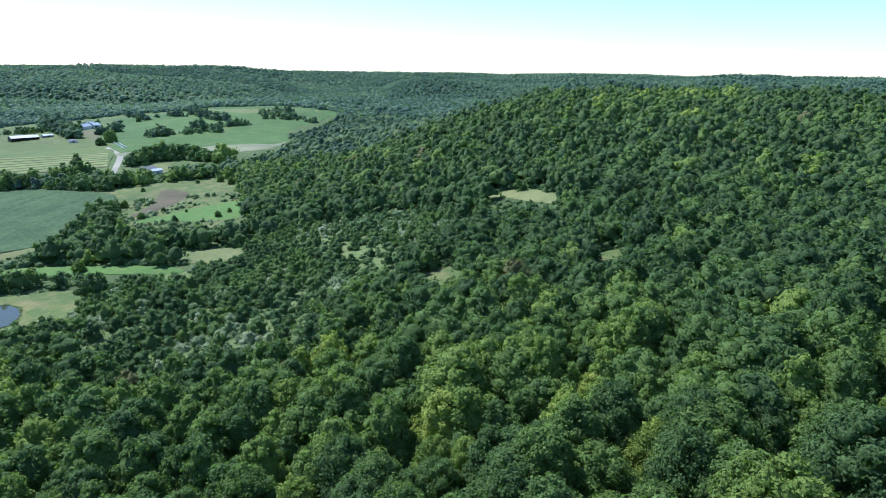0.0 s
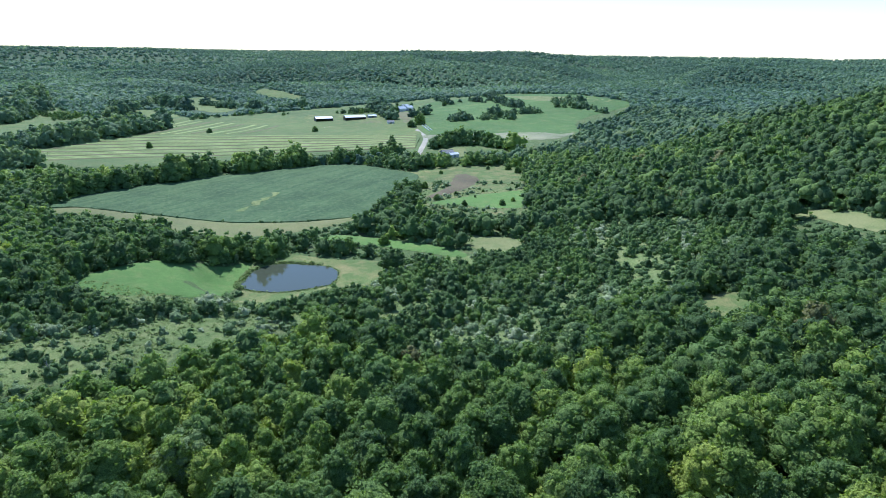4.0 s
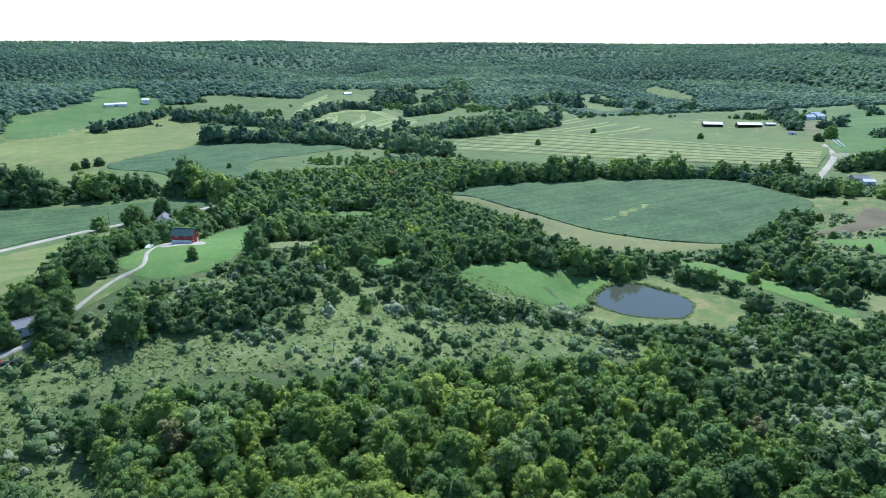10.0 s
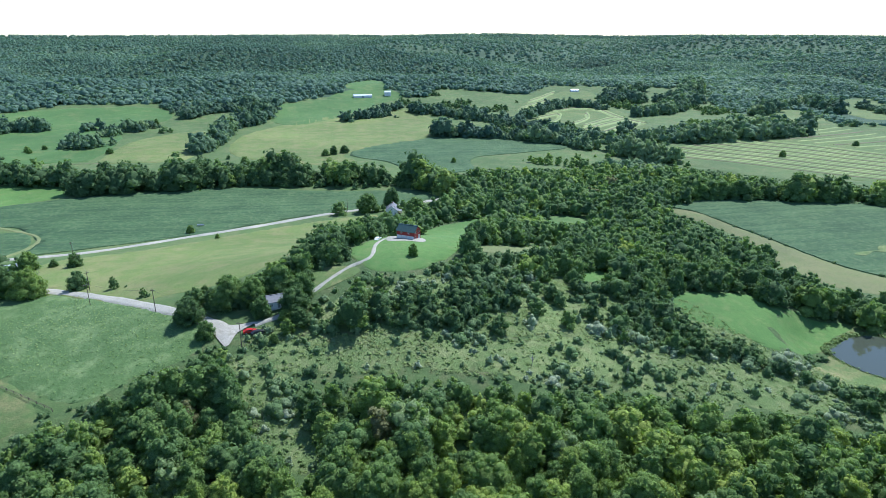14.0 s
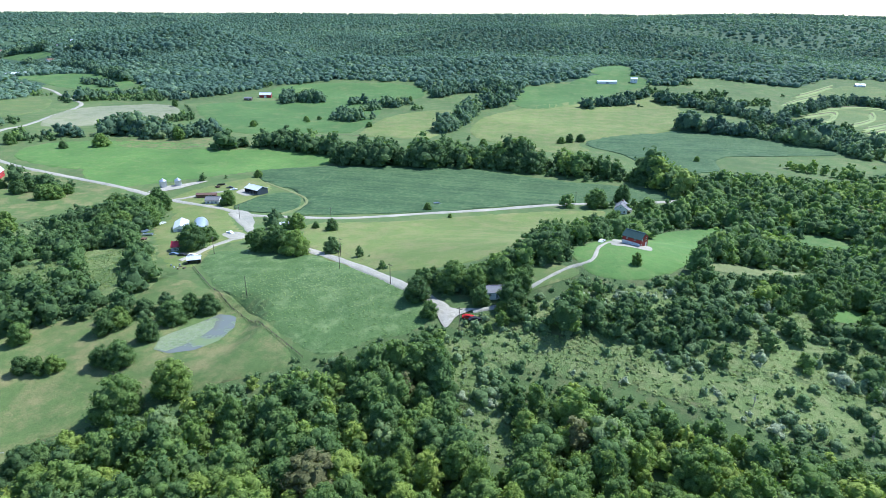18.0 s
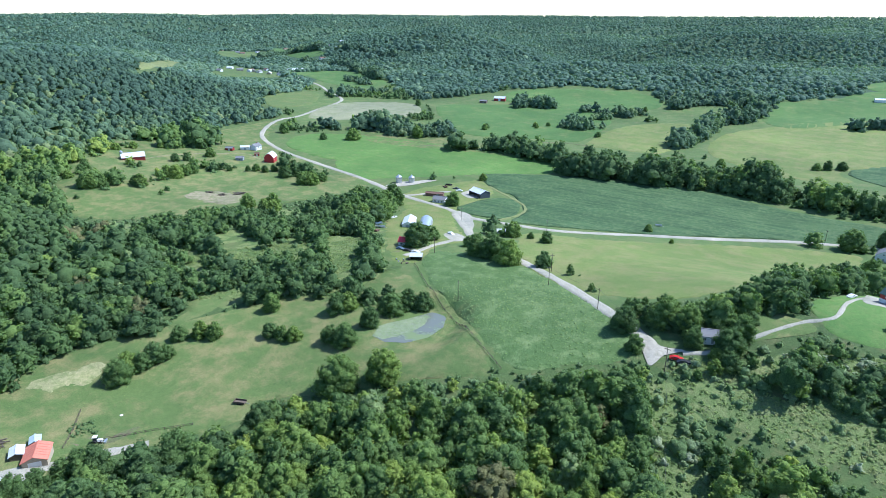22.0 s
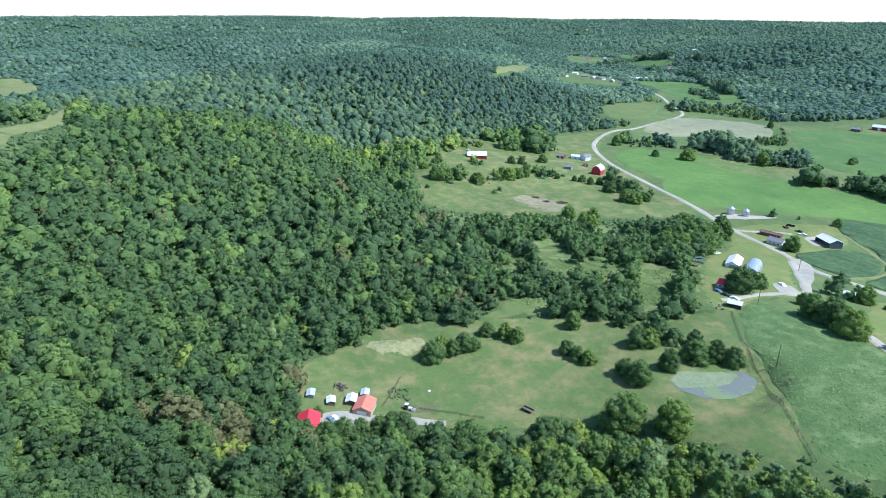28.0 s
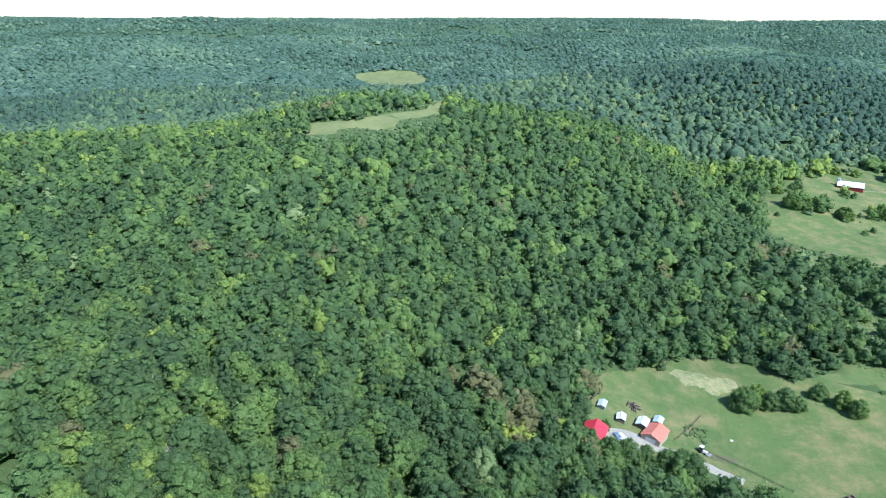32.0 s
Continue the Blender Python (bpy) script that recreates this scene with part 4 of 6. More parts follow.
def tussock(rng, blades, flat=0.5):
    """A tuft of coarse grass or leaves of height 1: leaning blades, lying flatter the higher flat is."""
    a, e = rng.uniform(0, 6.283, blades), rng.uniform(0.1, 1.0, blades) ** 0.6
    c = np.stack([np.cos(a) * e * 0.8, np.sin(a) * e * 0.8, (1 - e * e * 0.7) * rng.uniform(0.5, 1.0, blades)], 1)
    nrm = np.stack([np.cos(a) * (1 - flat), np.sin(a) * (1 - flat), np.full(blades, 0.35 + flat)], 1) + rng.normal(size=(blades, 3)) * 0.3
    nrm /= np.linalg.norm(nrm, axis=1)[:, None]
    t = np.cross(nrm, rng.normal(size=(blades, 3)))
    t /= np.linalg.norm(t, axis=1)[:, None]
    b = np.cross(nrm, t)
    s = rng.uniform(0.14, 0.34, blades)[:, None]
    return np.stack([c - t * s - b * s * 0.5, c + t * s * 0.9 - b * s * 0.45, c + b * s * 1.2], 1).reshape(-1, 3), np.arange(blades * 3).reshape(-1, 3)


def trunk(rng, high=1.0, thick=0.022, sides=7, limbs=5):
    """A tapered trunk with forking limbs, for a tree of height 1."""
    verts, faces = [], []

    def tube(points, radii):
        base = len(verts)
        for p, r in zip(points, radii):
            for s in range(sides):
                a = 2 * math.pi * s / sides
                verts.append((p[0] + r * math.cos(a), p[1] + r * math.sin(a), p[2]))
        for i in range(len(points) - 1):
            for s in range(sides):
                a, b = base + i * sides + s, base + i * sides + (s + 1) % sides
                faces.append((a, b, b + sides))
                faces.append((a, b + sides, a + sides))
    bend = rng.uniform(-0.03, 0.03, 2)
    tube([(0, 0, -0.06), (0, 0, 0.02), (bend[0], bend[1], 0.35 * high), (bend[0] * 1.6, bend[1] * 1.6, 0.7 * high)], [thick * 1.5, thick * 1.1, thick * 0.8, thick * 0.25])
    for i in range(limbs):
        a, z = rng.uniform(0, 6.28), rng.uniform(0.25, 0.5) * high
        e = rng.uniform(0.16, 0.3)
        tube([(bend[0] * 0.8, bend[1] * 0.8, z), (math.cos(a) * e * 0.5, math.sin(a) * e * 0.5, z + 0.12), (math.cos(a) * e, math.sin(a) * e, z + 0.27)], [thick * 0.5, thick * 0.32, thick * 0.1])
    return np.array(verts), np.array(faces)


def scatter(rng, inner, outer, step, arc=(-180, 180)):
    """Points about one step apart between two distances from the middle, inside an arc of headings."""
    k = np.arange(-1.42 * outer, 1.42 * outer + step, step)
    x, y = np.meshgrid(k, k)
    wander = 0.48 if inner < 900 else 0.75
    x[::2] += step / 2
    x, y = (x + rng.uniform(-1, 1, x.shape) * wander * step).ravel(), (y + rng.uniform(-1, 1, y.shape) * wander * step).ravel()
    x, y = x * 0.82 - y * 0.572, x * 0.572 + y * 0.82
    d, a = np.hypot(x, y), np.degrees(np.arctan2(-x, y))
    ok = (d >= inner) & (d < outer) & (a > arc[0]) & (a < arc[1])
    return x[ok], y[ok]


def camera_height(x, y):
    """Roughly how high the camera is while it faces that side."""
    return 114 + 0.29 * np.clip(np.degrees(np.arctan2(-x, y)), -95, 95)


def in_any(polys, x, y):
    hit = np.zeros(x.shape, bool)
    for poly in polys:
        hit |= inside(poly, x, y)
    return hit


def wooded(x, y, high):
    """Where trees of a height can stand: off the fields and roads, and set back so that from the camera they hide no
    field's edge.
    """
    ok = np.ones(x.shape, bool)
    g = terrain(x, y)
    drop = np.maximum(camera_height(x, y) - g, 20)
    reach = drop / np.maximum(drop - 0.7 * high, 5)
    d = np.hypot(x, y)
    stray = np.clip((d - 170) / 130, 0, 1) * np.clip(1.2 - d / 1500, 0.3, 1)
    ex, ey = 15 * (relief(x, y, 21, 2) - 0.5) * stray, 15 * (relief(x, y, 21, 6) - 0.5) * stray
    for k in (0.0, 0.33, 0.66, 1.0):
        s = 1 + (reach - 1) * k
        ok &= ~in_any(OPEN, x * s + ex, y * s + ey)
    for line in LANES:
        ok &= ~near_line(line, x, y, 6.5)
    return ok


def sprinkle(name, rng, kinds, x, y, size, tint, material, label, category, sink=0.5):
    """Many plants joined into one sheet of stuff."""
    z = terrain(x, y) - sink
    which = rng.integers(0, len(kinds), len(x))
    turn = rng.uniform(0, 6.283, len(x))
    wide = rng.uniform(0.85, 1.2, len(x))
    vs, fs, ts, base = [], [], [], 0
    if not len(x):
        return None
    for k, (v, f) in enumerate(kinds):
        m = np.nonzero(which == k)[0]
        if not len(m):
            continue
        c, s = np.cos(turn[m])[:, None], np.sin(turn[m])[:, None]
        h, w = size[m][:, None], (size[m] * wide[m])[:, None]
        vx = (v[None, :, 0] * c - v[None, :, 1] * s) * w + x[m][:, None]
        vy = (v[None, :, 0] * s + v[None, :, 1] * c) * w + y[m][:, None]
        vz = v[None, :, 2] * h + z[m][:, None]
        vs.append(np.stack([vx, vy, vz], -1).reshape(-1, 3))
        fs.append((f[None] + (np.arange(len(m)) * len(v))[:, None, None] + base).reshape(-1, 3))
        ts.append(np.repeat(tint[m], len(v)))
        base += len(m) * len(v)
    ob = mesh_object(name, np.concatenate(vs), np.concatenate(fs), material, None, True)
    att = ob.data.attributes.new("tint", "FLOAT", "POINT")
    att.data.foreach_set("value", np.concatenate(ts).astype(np.float32))
    return tagged(ob, label, category, "", "stuff")


rng = np.random.default_rng(7)
def kinds_of(n, clumps, level, cards, card, wide, low, peak=(0.05, 0.6), size=0.42):
    return [crown(rng, clumps, level, cards, card, rng.uniform(*wide), rng.uniform(*low), rng.uniform(*peak), size * rng.uniform(0.88, 1.15)) for _ in range(n)]


NEAR = kinds_of(16, 46, 1, 7600, 0.0175, (0.31, 0.5), (0.05, 0.16), (0.0, 0.45), 0.33)
FRONT = kinds_of(15, 28, 0, 1500, 0.024, (0.31, 0.5), (0.02, 0.14), (0.0, 0.45), 0.36)
SINGLE = kinds_of(8, 30, 1, 3000, 0.022, (0.38, 0.54), (0.0, 0.08), (0.0, 0.35), 0.36)
MIDDLE = kinds_of(15, 17, 0, 520, 0.035, (0.32, 0.5), (0.02, 0.12), (0.0, 0.45), 0.42)
YOUNG = kinds_of(11, 7, 0, 130, 0.055, (0.36, 0.56), (0.0, 0.02), (0.0, 0.5), 0.5)
WOODED = kinds_of(14, 9, 0, 210, 0.046, (0.34, 0.5), (0.02, 0.1), (0.0, 0.45), 0.48)
REMOTE = kinds_of(13, 6, 0, 66, 0.064, (0.38, 0.54), (0.0, 0.06), (0.0, 0.4), 0.52)
DISTANT = kinds_of(11, 3, 0, 14, 0.11, (0.42, 0.56), (0.0, 0.05), (0.0, 0.4), 0.62)
BUSH = kinds_of(11, 5, 0, 66, 0.08, (0.5, 0.8), (-0.2, -0.1), (0.0, 0.3), 0.5)
TUFT = [tussock(rng, 18, 0.75) for _ in range(8)]
ROSETTE = [tussock(rng, 14, 0.8) for _ in range(8)]
FAR = kinds_of(13, 1, 0, 7, 0.14, (0.4, 0.56), (0.2, 0.3), (0.0, 0.3), 0.9)
SHRUB = kinds_of(9, 3, 0, 18, 0.13, (0.5, 0.8), (-0.2, -0.1), (0.0, 0.3), 0.6)
FARTHEST = kinds_of(11, 1, 0, 4, 0.16, (0.5, 0.66), (0.3, 0.4), (0.0, 0.2), 0.9)


def patchy(x, y, scale, seed):
    """Slow variation between 0 and 1."""
    return 0.5 + 0.25 * np.sin(x / scale + seed + 1.7 * np.sin(y / scale * 0.8 + seed)) + 0.25 * np.sin(y / scale * 1.3 + 2.1 * seed + np.sin(x / scale * 0.6))


def tints(r, x, y):
    young = np.exp(-((x - 30) / 160) ** 2 - ((y - 108) / 52) ** 2)
    kind = r.uniform(0, 1, len(x))
    # trees west of x = -130 tinted darker: lens edge darkening painted into the leaves
    base = np.clip(r.beta(1.5, 2.2, len(x)) * 0.78 + 0.16 * (patchy(x, y, 90, 2.0) - 0.5) + np.where(np.hypot(x, y) > 900, 0.4, 0.1) * (patchy(x, y, 210, 5.0) - 0.5) + np.where(np.hypot(x, y) > 500, 0.75, 0.2) * (relief(x, y, 260, 12) + 0.6 * relief(x, y, 95, 14) - 0.8) + 0.5 * young + 0.28 * np.exp(-((x - 98) / 80) ** 2 - ((y + 25) / 70) ** 2) - 0.17 * (x < -130) - 0.13 * ((x > 150) & (y < 160)), 0, 0.88)
    brown = 0.75 * np.exp(-((x - -164) / 12) ** 2 - ((y - 16) / 15) ** 2)
    return np.where(kind > 0.99 - brown, 1.0, np.where(kind > 0.93, np.clip(base + 0.36, 0, 0.93), np.where(kind < 0.004 + 0.045 * young, 0.96, base)))


def planted(r, inner, outer, step, arc, low, high):
    x, y = scatter(r, inner, outer, step, arc)
    size = r.uniform(low, high, len(x))
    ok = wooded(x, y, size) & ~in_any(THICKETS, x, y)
    return x[ok], y[ok], size[ok]


def in_camera_sight(x, y, eye=143.0):
    """Slopes and crests in the camera's line of sight; the far sides of the ridges, hidden from it, are left to the
    ground.
    """
    top = terrain(x, y) + 16
    ok = np.ones(x.shape, bool)
    for k in np.linspace(0.3, 0.985, 24):
        ok &= terrain(x * k, y * k) + 7 * (k > 0.5) < eye + (top - eye) * k
    return ok


def tree_masters(r, crowns, trunks):
    return [mesh_object("crown", v, f, LEAVES, None, True) for v, f in crowns], [mesh_object("trunk", *trunk(r), BARK, None, True) for _ in range(trunks)]


def stand(r, i, crowns, trunks, x, y, high, label, group, wide=1.0, tint=0.5):
    """One tree: an empty at its foot with trunk and crown."""
    root = new("tree")
    w = high * wide
    root.matrix_world = pose(x, y, float(terrain(x, y)), 0, 0, r.uniform(0, 360)) @ Matrix.Diagonal((w, w, high, 1))
    tagged(root, label, "tree", group)
    for src, kind in ((crowns[i % len(crowns)], "crown"), (trunks[i % len(trunks)], "trunk")):
        o = new(kind, src.data)
        o.parent, o.color = root, (tint, tint, tint, 1)
    return root


TREE_NEAR, TREE_EDGE = 88.0, 300.0


def forest():
    r = np.random.default_rng(11)
    crowns, trunks = tree_masters(r, NEAR, 4)
    x, y, size = planted(r, 60, TREE_NEAR, 6.4, (-131, 126), 7, 14.5)
    tint = tints(r, x, y)
    for i in range(len(x)):
        stand(r, i, crowns, trunks, x[i], y[i], size[i], "leafy green broadleaf tree in the hillside woods", "woodland trees", r.uniform(0.9, 1.15), tint[i])
    for o in crowns + trunks:
        bpy.data.objects.remove(o)
    x, y, size = planted(r, 0, 60, 7.4, (-181, 181), 8, 16)
    sprinkle("woodland", r, MIDDLE, x, y, size, tints(r, x, y), WOODS, "dense summer woodland of mixed green broadleaf trees", "woods")
    x, y, size = planted(r, TREE_NEAR, 138, 6.2, (-133, 130), 6.5, 14)
    sprinkle("woodland", r, FRONT, x, y, size, tints(r, x, y), WOODS, "dense summer woodland of mixed green broadleaf trees", "woods")
    x, y, size = planted(r, 138, 190, 6.2, (-133, 131), 6.5, 14)
    sprinkle("woodland", r, MIDDLE, x, y, size, tints(r, x, y), WOODS, "dense summer woodland of mixed green broadleaf trees", "woods")
    x, y, size = planted(r, 190, TREE_EDGE, 6.4, (-132, 132), 6.5, 14)
    sprinkle("woodland", r, WOODED, x, y, size, tints(r, x, y), WOODS, "dense summer woodland of mixed green broadleaf trees", "woods")
    x, y, size = planted(r, TREE_EDGE, 560, 7.4, (-130, 130), 7, 14.5)
    sprinkle("woodland", r, REMOTE, x, y, size, tints(r, x, y), WOODS, "wooded hillside of mixed green broadleaf trees", "woods")
    x, y, size = planted(r, 560, 1000, 8.3, (-128, 128), 8, 14)
    size = size * (0.75 + 0.5 * relief(x, y, 40, 3))
    ok = in_camera_sight(x, y)
    x, y, size = x[ok], y[ok], size[ok]
    sprinkle("woodland", r, DISTANT, x, y, size, tints(r, x, y), MID_HAZE_LEAF, "wooded hillside of mixed green broadleaf trees", "woods", 1.5)
    x, y, size = planted(r, 1000, 1550, 7.8, (-132, 132), 8, 13.5)
    size = size * (0.7 + 0.65 * relief(x, y, 48, 3))
    ok = in_camera_sight(x, y)
    x, y, size = x[ok], y[ok], size[ok]
    sprinkle("far_woodland", r, FAR, x, y, size, tints(r, x, y), FAR_HAZE_LEAF, "far wooded ridges in summer leaf", "woods", 2)
    x, y, size = planted(r, 1550, 2700, 11, (-132, 132), 9.5, 14)
    ok = in_camera_sight(x, y)
    x, y, size = x[ok], y[ok], size[ok]
    sprinkle("far_woodland", r, FARTHEST, x, y, size, tints(r, x, y), FAR_HAZE_LEAF, "far wooded ridges in summer leaf", "woods", 2.5)
    x, y = scatter(r, 2700, 4850, 25, (-132, 132))
    ok = in_camera_sight(x, y)
    x, y = x[ok], y[ok]
    sprinkle("far_woodland", r, FARTHEST, x, y, r.uniform(15, 23, len(x)), tints(r, x, y), FAR_HAZE_LEAF, "distant wooded ridges on the skyline", "woods", 6)
    x, y, size = planted(r, 50, 500, 13, (-181, 181), 9, 16)
    ok = np.abs(np.degrees(np.arctan2(-x, y)) + 1) > 131
    sprinkle("woodland", r, REMOTE, x[ok], y[ok], size[ok], tints(r, x[ok], y[ok]), WOODS, "wooded hillside of mixed green broadleaf trees", "woods")
    # thickets of young trees and shrubs
    x, y = scatter(r, 60, 480, 3.1)
    size = (1.6 + np.where(x < -60, 10.5, 6.2) * r.uniform(0, 1, len(x)) ** 1.6) * (0.65 + 0.6 * patchy(x, y, 23, 4.0))
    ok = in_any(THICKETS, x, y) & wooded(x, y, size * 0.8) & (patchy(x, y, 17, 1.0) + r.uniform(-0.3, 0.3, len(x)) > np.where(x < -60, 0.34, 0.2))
    x, y, size = x[ok], y[ok], size[ok]
    drift = patchy(x, y, 11, 6.0) + r.uniform(-0.12, 0.12, len(x))
    grey = np.where((drift > 0.58) & (x > -60), r.uniform(0.72, 1.0, len(x)), np.clip(r.uniform(0, 0.75, len(x)) + 0.4 * (drift - 0.5), 0, 1))
    tall = size > 4.8
    sprinkle("thicket", r, BUSH, x[~tall], y[~tall], size[~tall], grey[~tall], SCRUB, "tangled green and silvery shrubs", "shrubs", 0.3)
    sprinkle("thicket", r, YOUNG, x[tall], y[tall], size[tall], grey[tall] * 0.5, WOODS, "dark young trees in a thicket", "shrubs", 0.3)
    # young growth between the trees and in the gaps
    x, y = scatter(r, 50, 230, 5.6, (-133, 130))
    size = r.uniform(2.2, 6.8, len(x))
    ok = ~in_any(THICKETS, x, y)
    x, y, size = x[ok], y[ok], size[ok]
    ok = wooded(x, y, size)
    x, y, size = x[ok], y[ok], size[ok]
    sprinkle("undergrowth", r, YOUNG, x, y, size, np.clip(tints(r, x, y) + 0.06, 0, 0.92), WOODS, "young trees and saplings under the woods", "undergrowth", 0.3)
    # weeds in the rough grass
    x, y = scatter(r, 60, 330, 1.35, (-60, 110))
    ok = (in_any(THICKETS, x, y) | in_any(BRUSH, x, y)) & (patchy(x, y, 7, 5.0) + 0.6 * patchy(x, y, 31, 2.0) + r.uniform(-0.5, 0.5, len(x)) > 0.62)
    x, y = x[ok], y[ok]
    sprinkle("weeds", r, TUFT, x, y, r.uniform(0.35, 1.0, len(x)), np.clip(0.3 + 0.5 * patchy(x, y, 13, 1.0) + r.uniform(-0.15, 0.35, len(x)), 0.2, 1.0), WEEDS, "tall weeds and tufts of coarse grass", "weeds", 0.1)
    # tufts in the pastures and plants in the weedy crop
    x, y = scatter(r, 90, 420, 3.0, (-60, 110))
    ok = in_any(GRAZED, x, y) & (patchy(x, y, 19, 5.0) + 0.7 * patchy(x, y, 6, 2.0) + r.uniform(-0.5, 0.5, len(x)) > 1.05)
    for line in LANES:
        ok &= ~near_line(line, x, y, 3.5)
    x, y = x[ok], y[ok]
    sprinkle("pasture_tufts", r, TUFT, x, y, r.uniform(0.2, 0.5, len(x)), np.clip(patchy(x, y, 21, 1.0) * 0.5 + r.uniform(0.0, 0.6, len(x)), 0, 1), WEEDS, "rank tufts in the grazed pasture", "grass", 0.0)
    x, y = scatter(r, 90, 420, 1.5, (-60, 110))
    ok = in_any(CROP, x, y)
    x, y = x[ok], y[ok]
    tone = 0.06 + np.clip(0.75 * patchy(x, y, 14, 3.0) + 0.35 * patchy(x, y, 5, 1.0) + r.uniform(-0.25, 0.25, len(x)), 0, 1) * (0.35 + 0.65 * np.exp(-((x + 85) / 32) ** 2 - ((y - 205) / 34) ** 2))
    ok = tone + r.uniform(-0.1, 0.1, len(x)) > 0.22
    x, y, tone = x[ok], y[ok], tone[ok]
    sprinkle("crop_plants", r, ROSETTE, x, y, r.uniform(0.25, 0.5, len(x)), np.clip(tone + 0.32, 0, 1), CROP_LEAF, "leafy green crop with pale weeds", "crop", -0.22)
    # trees and scrub on the land between the fields
    x, y = scatter(r, 330, 1150, 7.5, (-120, 110))
    ok = in_any(MARGINS, x, y) & (patchy(x, y, 47, 3.0) + 0.8 * patchy(x, y, 15, 1.0) + r.uniform(-0.1, 0.1, len(x)) > 1.17)
    for a in np.arange(0, 6.2, 1.25):
        ok &= ~in_any(FIELDS, x + 9 * math.cos(a), y + 9 * math.sin(a))
    for line in LANES:
        ok &= ~near_line(line, x, y, 9.0)
    x, y = x[ok], y[ok]
    sprinkle("field_trees", r, REMOTE, x, y, r.uniform(2.5, 10, len(x)), tints(r, x, y) * 0.8, WOODS, "scattered trees and scrub between the fields", "trees", 0.3)
    # low growth along the edges of fields
    x, y = scatter(r, 60, 620, 4.6, (-130, 130))
    size = r.uniform(1.4, 4.2, len(x))
    beside = np.zeros(len(x), bool)
    for a in np.arange(0, 6.2, 0.9):
        beside |= in_any(OPEN, x + 6.5 * math.cos(a), y + 6.5 * math.sin(a))
    free = ~in_any(OPEN, x, y)
    for line in LANES:
        free &= ~near_line(line, x, y, 5.0)
    # also fills the strips kept free of tall trees for the camera's view
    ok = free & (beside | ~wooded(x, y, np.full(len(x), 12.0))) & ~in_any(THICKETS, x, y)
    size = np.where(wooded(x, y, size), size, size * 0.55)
    near = np.hypot(x, y) < 260
    for kinds, m in ((BUSH, ok & near), (SHRUB, ok & ~near)):
        sprinkle("edge_growth", r, kinds, x[m], y[m], size[m], r.uniform(0, 0.7, m.sum()), SCRUB, "low green shrubs and weeds along field edges", "shrubs", 0.2)
    # brush in the overgrown meadows
    x, y = scatter(r, 60, 470, 2.1)
    size = r.uniform(0.35, 1.0, len(x)) + 2.4 * r.uniform(0, 1, len(x)) ** 7
    ok = in_any(BRUSH, x, y) & ~in_any(FIELDS, x, y) & (patchy(x, y, 9, 3.0) + r.uniform(-0.4, 0.4, len(x)) > 0.5)
    tone = np.clip(r.uniform(0.35, 0.8, len(x)) + 0.25 * (relief(x, y, 7, 5) - 0.5), 0, 1)
    small = ok & (size < 1.3)
    sprinkle("brush", r, SHRUB, x[small], y[small], size[small], tone[small], WEEDS, "pale green weeds and low brush in tall grass", "shrubs", 0.15)
    small = ok & (size >= 1.3)
    sprinkle("brush", r, BUSH, x[small], y[small], size[small], np.clip(tone[small] + 0.2, 0, 1), SCRUB, "silvery shrubs and weeds in tall grass", "shrubs", 0.15)


def shrub_clumps():
    r = np.random.default_rng(77)
    x, y = scatter(r, 60, 470, 3.8)
    clump = patchy(x, y, 12, 8.0) + 0.5 * patchy(x, y, 27, 2.0)
    ok = in_any(BRUSH, x, y) & ~in_any(FIELDS, x, y) & (clump + r.uniform(-0.15, 0.15, len(x)) > 0.8)
    x, y = x[ok], y[ok]
    size = 1.0 + 3.2 * r.uniform(0, 1, len(x)) ** 1.7
    sprinkle("shrubs", r, BUSH, x, y, size, np.clip(0.3 + 0.55 * patchy(x, y, 8, 1.0) + r.uniform(-0.3, 0.3, len(x)), 0, 1), SCRUB, "clumps of grey-green shrubs in the meadow", "shrubs", 0.2)


def tree_lines():
    r = np.random.default_rng(23)
    for wide, course in HEDGES:
        line = [Vector(p) for p in course]
        xs, ys = [], []
        for a, b in zip(line[:-1], line[1:]):
            k = max(1, int((b - a).length / 5.6))
            side = Vector((-(b - a).y, (b - a).x)).normalized()
            for i in range(k):
                for w in np.arange(-wide, wide + 0.1, 6.0):
                    p = a.lerp(b, (i + r.uniform(0, 1)) / k) + side * (w * 0.6 + r.normal(0, 2.4))
                    xs.append(p.x), ys.append(p.y)
        x, y = np.array(xs), np.array(ys)
        ok = relief(x, y, 13, 4) + r.uniform(-0.25, 0.25, len(x)) > (0.32 if wide < 8 else 0.33)
        for ln in LANES:
            ok &= ~near_line(ln, x, y, 5.0)
        x, y = x[ok], y[ok]
        if not len(x):
            continue
        far = math.hypot(course[0][0], course[0][1])
        tall = 0.4 + 0.8 * relief(x, y, 17, 9)
        size = ((3.0 if wide < 4 else 6.5) + (1.35 if wide < 8 else 1.5) * wide) * tall * r.uniform(0.6, 1.2, len(x))
        low = r.uniform(0, 1, len(x)) < 0.8
        sprinkle("hedge_growth", r, BUSH if far < 300 else SHRUB, x[low] + r.normal(0, 2.6, low.sum()), y[low] + r.normal(0, 2.6, low.sum()), r.uniform(1.0, 4.0, low.sum()), r.uniform(0, 0.6, low.sum()), SCRUB, "shrubs below a line of trees", "shrubs", 0.2)
        sprinkle("tree_line", r, MIDDLE if far < 330 else WOODED if far < 560 else REMOTE, x, y, size, tints(r, x, y) * 0.9 + 0.04, WOODS if far < 640 else MID_HAZE_LEAF, "line of leafy green trees along a field edge", "tree line", 0.3)


